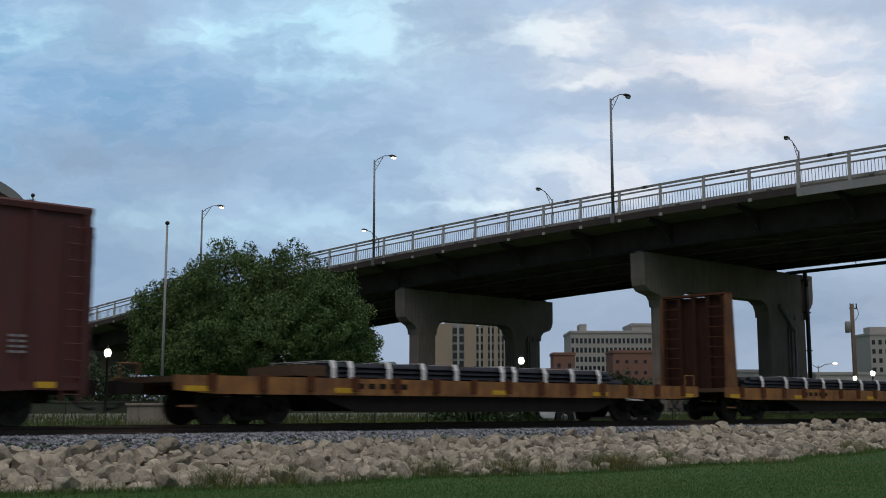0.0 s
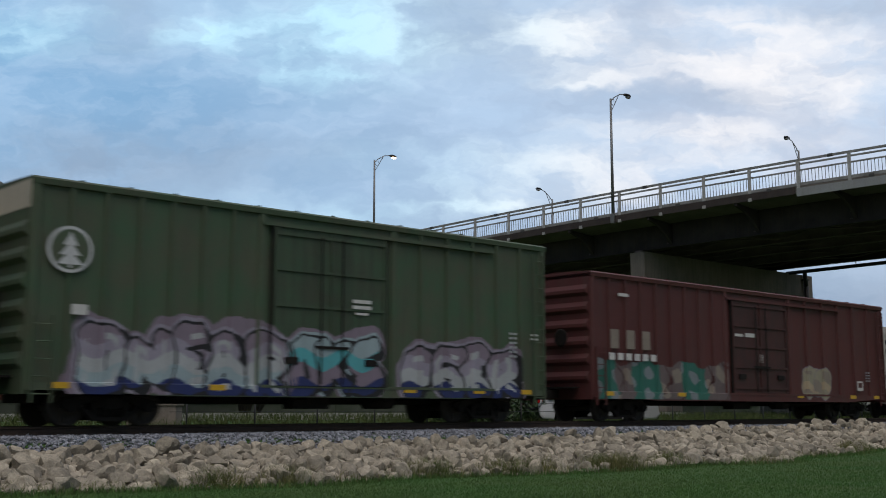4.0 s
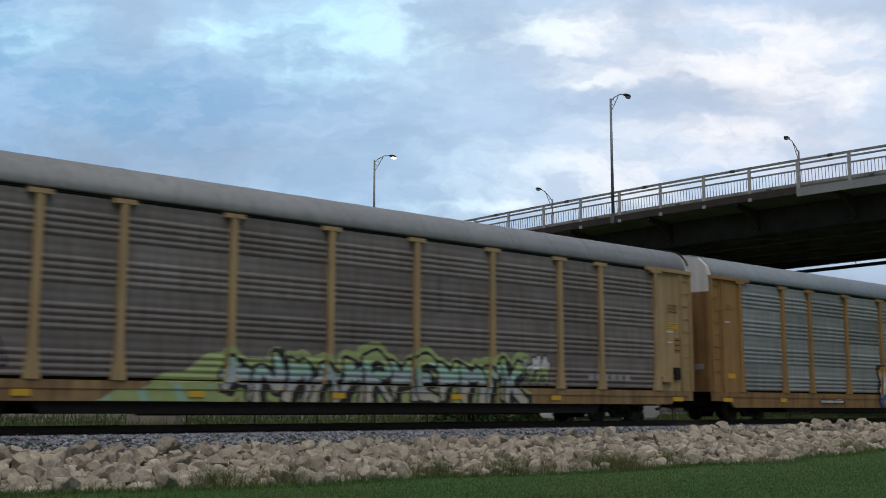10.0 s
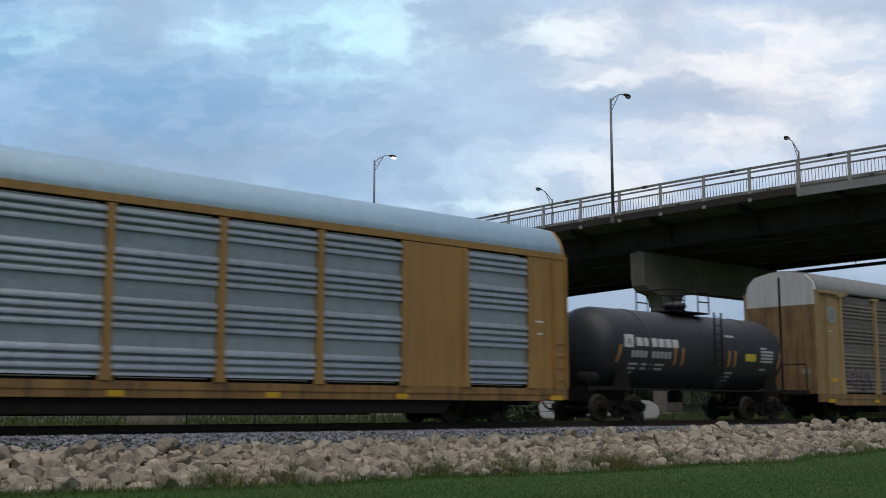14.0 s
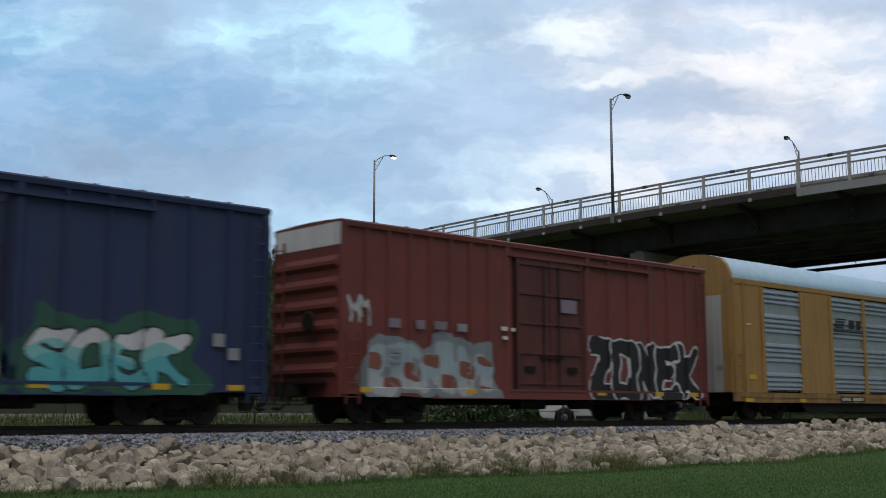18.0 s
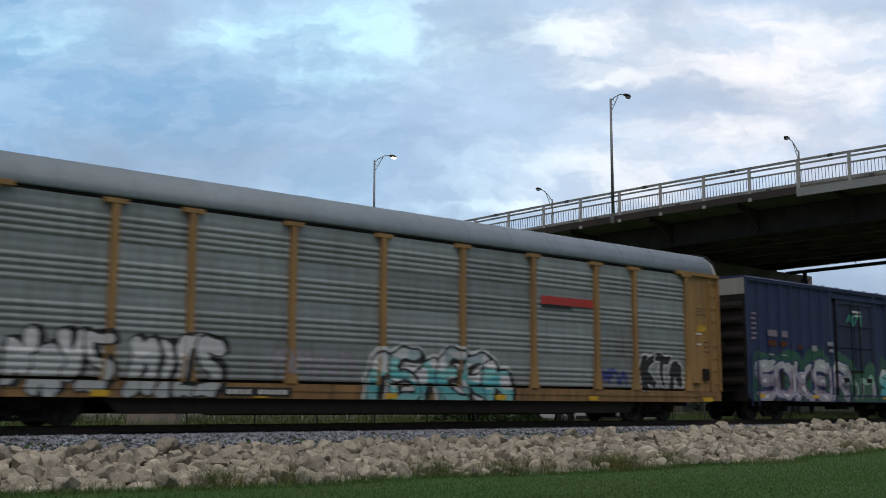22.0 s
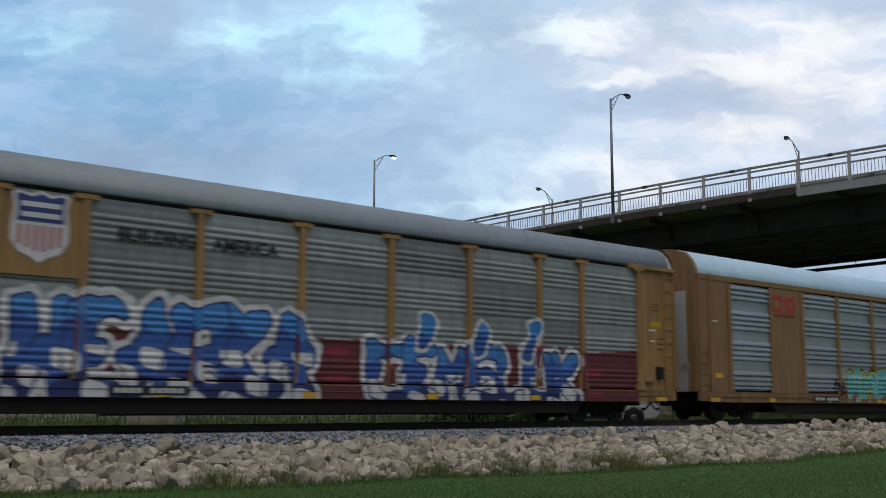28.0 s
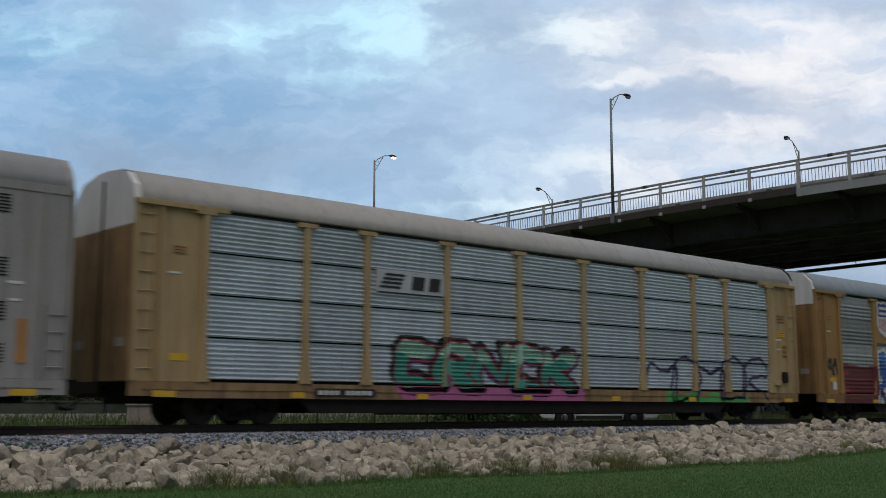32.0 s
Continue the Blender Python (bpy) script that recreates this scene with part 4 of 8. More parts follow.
def tan_tower():
    """Ten-storey apartment slab: bare tan piers between recessed window bays."""
    x, y = on_ground(9.5, 390)
    root = empty("apartment_tower", pose(x, y, -0.3, 0, 0, -42.08), "tan ten-storey apartment tower with window bays", "building", "city buildings")
    tall = 30.2
    part("wall", B(-12, 12.2, 0.9, 14, 0, tall - 0.6), M["grey_wall"], root, "recessed window bays")
    for a, b in ((-12.5, -6.3), (-2.2, 2.0), (4.3, 6.0), (8.0, 9.4), (11.4, 12.6)):
        part("pier", B(a, b, -0.3, 13.5, 0, tall), M["tan_wall"], root, "tan wall pier")
    me = bpy.data.meshes.new("window")
    bm = B(-0.72, 0.72, -0.1, 0.2, -1.0, 1.0)
    bm.to_mesh(me)
    bm.free()
    me.materials.append(M["window"])
    for a, b in ((-6.3, -2.2), (2.0, 4.3), (6.0, 8.0), (9.4, 11.4)):
        k = 2 if b - a > 3 else 1
        part("pale_mullion", B((a + b) / 2 - 0.35, (a + b) / 2 + 0.35, 0.3, 0.95, 0, tall - 0.4), M["pale_wall"], root)
        for i in (0, 1):
            for j in range(10):
                ob = part_of("window", me, None, root)
                ob.matrix_basis = pose(a + (b - a) * (0.22 + 0.56 * i), 0.85, 2.2 + j * 2.85)
    part("roof_house", B(-9.0, 0.5, 4, 10, tall - 0.5, tall + 2.6), M["grey_wall"], root)
    part("roof_house", B(3.0, 5.0, 4, 8, tall - 0.5, tall + 1.6), M["grey_wall"], root)


tan_tower()
city_block("office_building", 55.0, 370, 26.5, 20, 25.6, 19, 7, "pale_wall", "pale seven-storey stone office block with rows of windows", pane=(0.62, 0.55), roof=((-9.5, -7.2, 3.4), (11, 14, 2.6)))
city_block("office_wing", 66.2, 372, 8, 18, 28.2, 5, 7, "pale_wall", "taller pale wing of an office block", pane=(0.5, 0.5))
city_block("brick_building", 57.5, 330, 16, 14, 17.2, 6, 4, "brown_wall", "low brown brick commercial building", pane=(0.35, 0.3))
city_block("brick_building", 35.3, 330, 6.2, 10, 16.5, 2, 3, "brown_wall", "small dark red brick building", pane=(0.3, 0.3))
city_block("stone_tower", 158.0, 400, 14, 16, 27.0, 6, 7, "pale_wall", "pale stone office tower with a stepped roof", pane=(0.5, 0.5), roof=((-5, 5, 3.2),))
city_block("low_building", 77, 300, 34, 20, 10.5, 9, 2, "grey_wall", "low grey warehouse with few windows", pane=(0.4, 0.3))
city_block("low_building", 120, 320, 30, 20, 10.5, 8, 2, "pale_wall", "low pale warehouse with few windows", pane=(0.4, 0.3))
city_block("low_building", 14, 300, 40, 20, 10.8, 10, 2, "brown_wall", "low brown warehouse with few windows", pane=(0.4, 0.3))
city_block("low_building", -20.5, 120, 11, 8, 2.6, 5, 1, "grey_wall", "low grey garage beyond the street", pane=(0.3, 0.3))
city_block("low_building", -11.5, 118, 6, 8, 2.4, 3, 1, "brick", "small red brick shop beyond the street", pane=(0.5, 0.3))
city_block("low_building", -22, 300, 18, 20, 12.5, 5, 2, "grey_wall", "low grey warehouse with few windows", pane=(0.4, 0.3))
city_block("low_building", 150, 300, 20, 20, 11, 5, 2, "brown_wall", "low brick warehouse with few windows", pane=(0.4, 0.3))


def arched_sign():
    x, y = on_ground(17.3, 150)
    root = empty("arched_sign", pose(x, y, -0.3, 0, 0, -42), "pale arched sign panel on posts", "sign")
    pts = [(1.35 * math.cos(math.pi * k / 14), 5.2 + 1.0 * math.sin(math.pi * k / 14)) for k in range(15)]
    part("panel", prism(bmesh.new(), pts, -0.1, 0.1, "xz"), M["fascia"], root)
    for s in (-1.2, 1.2):
        part("post", B(s - 0.1, s + 0.1, -0.1, 0.1, 0, 5.2), M["black"], root)
    part("emblem", prism(bmesh.new(), [(-0.3, 5.45), (0.5, 5.5), (0.35, 5.75), (-0.1, 5.7)], -0.13, -0.104, "xz"), M["black"], root)


arched_sign()


def drum_wall(bm, r0, r1, z0, z1, n=180):
    """A round wall between two radii."""
    rings = [[bm.verts.new((r * math.cos(k * math.tau / n), r * math.sin(k * math.tau / n), z)) for k in range(n)] for r, z in ((r0, z0), (r1, z0), (r1, z1), (r0, z1))]
    for i in range(4):
        for k in range(n):
            bm.faces.new((rings[i][k], rings[i][(k + 1) % n], rings[(i + 1) % 4][(k + 1) % n], rings[(i + 1) % 4][k]))
    return bm


def rotunda():
    """Wide round brick drum with two pale stone bands over tall brick piers."""
    x, y = on_ground(-50.75, 55.9)
    root = empty("brick_rotunda", pose(x, y, -0.3), "round red brick hall with pale stone bands and tall piers", "building")
    r = 28.0
    part("upper_wall", drum_wall(bmesh.new(), r - 0.6, r - 0.05, 8.85, 11.75), M["brick"], root, "curved red brick wall")
    part("stone_band", drum_wall(bmesh.new(), r - 0.7, r + 0.02, 11.754, 12.3), M["pale_wall"], root, "pale stone parapet band")
    part("stone_band", drum_wall(bmesh.new(), r - 0.9, r + 0.0, 8.25, 8.846), M["pale_wall"], root, "pale stone band over the piers")
    part("inner_wall", drum_wall(bmesh.new(), r - 4.0, r - 3.4, 0.0, 8.246), M["brown_wall"], root, "shaded wall behind the piers")
    part("roof", drum_wall(bmesh.new(), 0.2, r - 0.72, 11.8, 12.0), M["grey_wall"], root, "flat grey roof")
    pier = shared("brick_pier", B(-0.62, 0.62, -0.7, 0.7, 0.0, 8.246, bevel=0.02), "brick")
    for k in range(36):
        ob = part_of("brick_pier", pier, None, root)
        ob.matrix_basis = pose(0, 0, 0, 0, 0, k * 10 + 2.0) @ pose(r - 0.95, 0, 0)
    slit = shared("slit_window", B(-0.14, 0.14, -0.03, 0.3, -1.05, 1.05), "pale_wall")
    for k in range(24):
        ob = part_of("slit_window", slit, None, root, "pale upright slit")
        ob.matrix_basis = pose(0, 0, 0, 0, 0, k * 15 + 3.0) @ pose(r - 0.03, 0, 10.0, 0, 0, 90)


rotunda()


M["dark_block"] = material("mossy_dark_concrete", (0.11, 0.115, 0.095), 0.95, colour2=(0.06, 0.075, 0.045), scale=0.6, amount=0.8, bump=0.2)


def utility_box():
    x, y = on_ground(-10.0, 40)
    root = empty("concrete_box", pose(x, y, -0.45, 0, 0, -42), "low grey concrete utility box in the grass", "utility box")
    part("body", B(-0.95, 0.75, -0.5, 0.5, 0, 0.95, bevel=0.03), M["concrete"], root)
    part("lid", B(-1.0, 0.8, -0.55, 0.55, 0.954, 1.04, bevel=0.02), M["concrete"], root)


utility_box()


def fence():
    root = empty("post_fence", pose(0, 0, 0), "row of thin black fence posts with two rails", "fence")
    me = bpy.data.meshes.new("fence_post")
    bm = rod(bmesh.new(), (0, 0, 0), (0, 0, 1.15), 0.028, n=8)
    bm.to_mesh(me)
    bm.free()
    me.materials.append(M["black"])
    for k in range(30):
        x = 17.6 + 2.45 * k
        part_of("fence_post", me, None, root).matrix_basis = pose(x, 31.2, -0.5)
    for z in (0.62, 0.3):
        part("fence_wire", rod(bmesh.new(), (17, 31.2, z), (90, 31.2, z), 0.009, n=5), M["black"], root)


fence()
kerb = empty("concrete_kerb", pose(0, 46.4, 0), "long pale concrete kerb before the street", "kerb")
kerb["kind"] = "structure"
for k in range(28):
    part("kerb_stone", B(-20 + 3.0 * k, -17.03 + 3.0 * k, -0.12, 0.12, -0.4, 0.2, bevel=0.02), M["pale_wall"], kerb)
# road behind the lawn, with the parked vehicle
part_road = part("road", B(-200, 300, 48.5, 56.5, -0.44, -0.2), M["asphalt"])
tagged(part_road, "dark asphalt street beyond the railway", "road", kind="structure")


def suv():
    x, y = on_ground(6.5, 48)
    root = empty("parked_suv", pose(x, y, -0.32, 0, 0, -46), "silver-white sport utility vehicle parked behind the railway", "car")
    side_line = [(-2.42, 0.45), (-2.5, 0.75), (-2.44, 1.05), (-2.3, 1.68), (-2.0, 1.76), (0.2, 1.74), (0.95, 1.18), (2.1, 1.05), (2.42, 0.85), (2.48, 0.5), (2.35, 0.32), (1.85, 0.3), (1.78, 0.6), (1.42, 0.77), (1.06, 0.6), (0.98, 0.3), (-0.98, 0.3), (-1.06, 0.6), (-1.42, 0.77), (-1.78, 0.6), (-1.85, 0.3), (-2.3, 0.32)]
    bm = prism(bmesh.new(), side_line, -0.95, 0.95, "xz")
    for v in bm.verts:
        if v.co.z > 1.2:
            v.co.y *= 0.82
    bmesh.ops.bevel(bm, geom=[e for e in bm.edges if abs(e.verts[0].co.y - e.verts[1].co.y) < 0.01 and abs(e.verts[0].co.y) > 0.5], offset=0.05, segments=2, affect="EDGES")
    body = part("body", bm, M["white_paint"], root, "silver-white painted body")
    for s in (-1, 1):
        for a, b, c, d in ((-2.1, -1.2, -2.0, -1.2), (-1.1, -0.1, -1.1, -0.1), (0.0, 0.72, 0.0, 0.2)):
            bm = bmesh.new()
            q = [(a, 1.12), (b, 1.12), (d, 1.62), (c, 1.62)]
            vs = [bm.verts.new((px, s * (0.962 if pz < 1.2 else 0.80), pz)) for px, pz in q]
            ws = [bm.verts.new((px, s * (0.93 if pz < 1.2 else 0.77), pz)) for px, pz in q]
            bm.faces.new(vs)
            bm.faces.new(ws[::-1])
            for k in range(4):
                bm.faces.new((vs[k], ws[k], ws[(k + 1) % 4], vs[(k + 1) % 4]))
            bmesh.ops.recalc_face_normals(bm, faces=bm.faces)
            part("side_window", bm, M["window"], root, "dark tinted side window")
        for px in (-1.42, 1.42):
            tyre = part("wheel", lathe(bmesh.new(), [(0.22, -0.11), (0.35, -0.11), (0.375, -0.06), (0.375, 0.06), (0.35, 0.11), (0.22, 0.11)], axis="y", n=22), M["tyre"], root, "black tyre")
            tyre.matrix_basis = pose(px, s * 0.86, 0.375)
            bm = lathe(bmesh.new(), [(0.05, -0.09), (0.23, -0.07), (0.23, 0.07), (0.05, 0.09)], axis="y", n=14)
            part("rim", bm, M["alloy"], tyre, "alloy rim").matrix_basis = pose(0, s * 0.03, 0)
        part("tail_lamp", B(-2.5, -2.3, s * 0.8 - 0.1, s * 0.8 + 0.17 * s * s, 0.95, 1.18, bevel=0.02), M["red_light"], root, "red tail lamp")
        part("lower_trim", B(-0.95, 0.95, s * 0.94 - 0.02, s * 0.94 + 0.02, 0.3, 0.45), M["black"], root)


suv()


def street_wall():
    root = empty("retaining_wall", pose(0, 0, 0), "long low mossy concrete wall beyond the street", "wall")
    for k in range(34):
        x = -40 + 6.0 * k
        part("wall_panel", B(x + 0.02, x + 5.98, 59.0, 59.3, -0.4, 0.75), M["dark_block"], root)
    part("coping", B(-40, 164, 58.95, 59.35, 0.754, 0.86), M["dark_block"], root)


street_wall()
for k in range(7):
    tree("shrub", *on_ground(0.2 + 0.36 * k, 47 + 1.2 * math.sin(k * 2.3)), -0.3, [(0, 0, 0.8, 1.0, 0.8), (0.6, 0.3, 0.6, 0.9, 0.6)], 60, 100 + k, "dark green roadside shrub in rough grass", M["leaf_dark"], 1, 26, 0.16, "roadside shrubs")
for k in range(48):
    hx = -25 + 2.9 * k + 2 * math.sin(k * 2.1)
    hy = 70 + 2.5 * math.sin(k * 1.3)
    tall = 3.6 + 0.6 * math.sin(k * 1.7)
    tree("shrub", hx, hy, -0.3, [(0, 0, tall * 0.55, 2.6, tall * 0.5), (1.8, 0.3, tall * 0.42, 2.0, tall * 0.4)], 110, 200 + k, "dark green bush behind the street wall", M["leaf_dark"], 2, 40, 0.2, "bushes behind the wall")
# ---- the train ----


def shift(t):
    """How far the train has rolled."""
    k = t - 16.0
    u = min(max((t - 28.2) / 0.7, 0.0), 1.0)
    # a short drag late in the shot
    return 8.93 * k + 0.0074 * k * k + 0.000065 * k ** 3 - 0.45 * u * u * (3 - 2 * u)


GRIME = (0.06, 0.05, 0.042)


def car_paint(name, c, c2=None, dirt=GRIME, dirt_amount=0.35, rough=0.6, scale=0.9, amount=0.5, metal=0.0, obj_random=0.0):
    return material(name, c, rough, metal, colour2=c2, scale=scale, amount=amount, streak=1, grain=0.08, bump=0.08, bump_scale=30, dirt=dirt, dirt_amount=dirt_amount, obj_random=obj_random)


M["yellow"] = car_paint("faded_yellow_paint", (0.335, 0.19, 0.064), (0.24, 0.132, 0.047), dirt_amount=0.55)
M["yellow_new"] = car_paint("ochre_yellow_paint", (0.37, 0.215, 0.066), (0.29, 0.165, 0.052), dirt_amount=0.4)
M["sheet"] = car_paint("weathered_galvanised_sheet", (0.265, 0.292, 0.295), (0.195, 0.208, 0.208), dirt=(0.10, 0.075, 0.055), dirt_amount=0.45, rough=0.5, metal=0.2, obj_random=0.2)
M["sheet_brown"] = car_paint("brown_stained_sheet", (0.19, 0.175, 0.168), (0.105, 0.083, 0.072), dirt=(0.08, 0.055, 0.042), dirt_amount=0.55, rough=0.6, metal=0.1, obj_random=0.14)
M["sheet_new"] = car_paint("bright_galvanised_sheet", (0.36, 0.415, 0.455), (0.29, 0.335, 0.365), dirt=(0.17, 0.18, 0.18), dirt_amount=0.35, rough=0.42, metal=0.5, obj_random=0.08)
M["roof_grey"] = car_paint("grey_roof_sheet", (0.205, 0.25, 0.285), (0.16, 0.195, 0.22), dirt_amount=0.2, rough=0.55)
M["roof_tan"] = car_paint("dusty_roof_sheet", (0.35, 0.335, 0.31), (0.29, 0.28, 0.26), dirt_amount=0.2, rough=0.6)
M["roof_pale"] = car_paint("pale_blue_roof_sheet", (0.42, 0.62, 0.78), (0.37, 0.54, 0.68), dirt=(0.3, 0.32, 0.33), dirt_amount=0.25, rough=0.5)
M["roof_mid"] = car_paint("weathered_roof_sheet", (0.245, 0.26, 0.27), (0.19, 0.20, 0.205), dirt_amount=0.3, rough=0.6)
M["yellow_pale"] = car_paint("bleached_yellow_paint", (0.40, 0.285, 0.14), (0.31, 0.21, 0.10), dirt_amount=0.45)
M["yellow_old"] = car_paint("brown_yellow_paint", (0.265, 0.153, 0.064), (0.195, 0.11, 0.049), dirt_amount=0.45)
for key in ("yellow", "yellow_new", "yellow_pale", "yellow_old"):
    tint = {"yellow": (0.285, 0.157, 0.052), "yellow_new": (0.33, 0.19, 0.058), "yellow_pale": (0.31, 0.20, 0.088), "yellow_old": (0.235, 0.133, 0.055)}[key]
    M[key + "_sill"] = car_paint(key + "_rusty_sill_paint", tint, (0.16, 0.085, 0.038), dirt=(0.062, 0.034, 0.02), dirt_amount=0.8, scale=1.3, amount=0.7)
M["end_white"] = car_paint("dirty_white_end_sheet", (0.64, 0.63, 0.61), (0.55, 0.54, 0.51), dirt_amount=0.25)
M["end_silver"] = car_paint("silver_end_sheet", (0.42, 0.43, 0.43), (0.33, 0.34, 0.33), dirt=(0.25, 0.17, 0.09), dirt_amount=0.4)
M["grey_rack"] = car_paint("grey_rack_paint", (0.31, 0.29, 0.28), (0.24, 0.225, 0.215), dirt_amount=0.35)
M["under"] = material("black_underframe", (0.013, 0.012, 0.0115), 0.85, colour2=(0.026, 0.02, 0.016), scale=3, amount=0.6, bump=0.2)
M["wheel_steel"] = material("dusty_wheel_steel", (0.055, 0.045, 0.038), 0.7, 0.3, scale=6, amount=0.5, bump=0.1)
M["core"] = material("shaded_rack_inside", (0.02, 0.02, 0.02), 0.9, scale=2, bump=0)
M["box_brown"] = car_paint("boxcar_brown_paint", (0.098, 0.025, 0.023), (0.068, 0.019, 0.018), dirt_amount=0.4)
M["box_green"] = car_paint("boxcar_green_paint", (0.055, 0.105, 0.055), (0.092, 0.085, 0.055), dirt=(0.055, 0.045, 0.035), dirt_amount=0.35, amount=0.7)
M["box_red"] = car_paint("boxcar_red_paint", (0.178, 0.042, 0.033), (0.128, 0.033, 0.027), dirt_amount=0.45)
M["box_blue"] = car_paint("boxcar_blue_paint", (0.020, 0.034, 0.10), (0.016, 0.026, 0.072), dirt_amount=0.3)
for key, tint, low in (("box_brown", (0.072, 0.021, 0.019), (0.042, 0.016, 0.015)), ("box_green", (0.05, 0.095, 0.05), (0.06, 0.068, 0.042)), ("box_red", (0.13, 0.033, 0.027), (0.075, 0.024, 0.021)), ("box_blue", (0.018, 0.030, 0.088), (0.013, 0.021, 0.055))):
    M[key + "_door"] = car_paint(key + "_grimy_door_paint", tint, low, dirt=(0.03, 0.022, 0.019), dirt_amount=0.6, scale=1.4, amount=0.8)
M["tank_black"] = car_paint("tank_black_paint", (0.020, 0.023, 0.031), (0.028, 0.030, 0.037), dirt=(0.045, 0.043, 0.042), dirt_amount=0.3, rough=0.5)
M["deck_orange"] = car_paint("faded_orange_deck_paint", (0.34, 0.155, 0.042), (0.15, 0.06, 0.025), dirt=(0.05, 0.03, 0.02), dirt_amount=0.75, amount=0.85, scale=1.6)
M["rust"] = car_paint("rusted_steel", (0.115, 0.042, 0.02), (0.06, 0.027, 0.017), dirt=(0.05, 0.03, 0.022), dirt_amount=0.5, rough=0.9)
M["rust_orange"] = car_paint("rust_streaked_orange_paint", (0.20, 0.085, 0.03), (0.10, 0.04, 0.02), dirt=(0.05, 0.028, 0.02), dirt_amount=0.7, amount=0.8, scale=1.8)
M["sheet_bright"] = car_paint("pale_galvanised_sheet", (0.48, 0.545, 0.59), (0.39, 0.44, 0.475), dirt=(0.2, 0.19, 0.18), dirt_amount=0.3, rough=0.42, metal=0.3, obj_random=0.1)
M["rust_dark"] = car_paint("dark_rust", (0.058, 0.024, 0.015), (0.035, 0.017, 0.012), dirt=(0.03, 0.02, 0.016), dirt_amount=0.5, rough=0.9)
M["bar_steel"] = material("dark_rolled_steel", (0.032, 0.036, 0.045), 0.5, 0.5, scale=1.5, amount=0.5, bump=0.1, obj_random=0.3)
M["strap"] = material("white_strap", (0.7, 0.7, 0.7), 0.6, scale=4, amount=0.25, bump=0)
M["timber"] = material("weathered_timber", (0.105, 0.065, 0.042), 0.9, scale=3, stretch=(0.5, 6, 6), bump=0.3)
M["reflector"] = material("yellow_reflector", (0.60, 0.36, 0.02), 0.45, scale=5, amount=0.25, bump=0)
M["brown_band"] = car_paint("dark_red_band_paint", (0.115, 0.016, 0.022), (0.085, 0.014, 0.018), dirt_amount=0.25)


def spray(name, c):
    return material("spray_" + name, c, 0.55, scale=1.6, amount=0.45, grain=0.1, bump=0.03, dirt=GRIME, dirt_amount=0.2, streak=1)


for key, c in dict(black=(0.012, 0.012, 0.014), white=(0.62, 0.62, 0.63), grey=(0.30, 0.30, 0.32), silver=(0.44, 0.46, 0.47), orange=(0.42, 0.20, 0.06), peach=(0.46, 0.36, 0.24), navy=(0.035, 0.05, 0.20), blue=(0.03, 0.10, 0.36), sky=(0.05, 0.22, 0.55),
                   deep=(0.018, 0.03, 0.13), lime=(0.34, 0.42, 0.17), mint=(0.30, 0.50, 0.40), teal=(0.05, 0.28, 0.22), pine=(0.028, 0.105, 0.07), lilac=(0.33, 0.30, 0.37), mauve=(0.24, 0.19, 0.24), cyan=(0.10, 0.42, 0.46), aqua=(0.22, 0.50, 0.50),
                   pink=(0.45, 0.12, 0.28), crimson=(0.26, 0.02, 0.05), yellow=(0.60, 0.50, 0.05), cream=(0.50, 0.46, 0.36), red=(0.45, 0.04, 0.03), ice=(0.33, 0.42, 0.45), green=(0.06, 0.36, 0.09), brick=(0.24, 0.085, 0.06), indigo=(0.07, 0.045, 0.17)).items():
    M["s_" + key] = spray(key, c)
M["s_ice_worn"] = spray("worn_ice", (0.22, 0.255, 0.27))
M["s_cream_pale"] = spray("pale_cream", (0.33, 0.30, 0.215))
M["s_rose"] = spray("faded_rose", (0.42, 0.12, 0.14))
M["s_teal_worn"] = spray("worn_teal", (0.03, 0.15, 0.115))
M["s_mauve_worn"] = spray("worn_mauve", (0.145, 0.11, 0.11))
M["s_cream_worn"] = spray("worn_cream", (0.27, 0.225, 0.185))

# one-stroke letter skeletons on a 3 x 5 grid: points xy, strokes split by /
STROKES = dict(U="04 01 00 10 20 21 24", C="24 14 04 02 00 10 20", G="24 14 04 00 20 22 12", T="04 24/14 10", H="00 04/20 24/02 22", D="00 04 14 24 20 10 00", P="00 04 24 22 02", Y="04 12 24/12 10", V="04 10 24", X="00 24/04 20", A="00 14 20/02 22", B="00 04 14 12 02/12 20 00", E="20 00 04 24/02 12", I="10 14", K="00 04/24 02 20", L="04 00 20", M="00 04 12 24 20", N="00 04 20 24", O="00 04 24 20 00", R="00 04 24 22 02 20", S="00 20 22 02 04 24", W="04 00 12 20 24", Z="04 24 00 20")


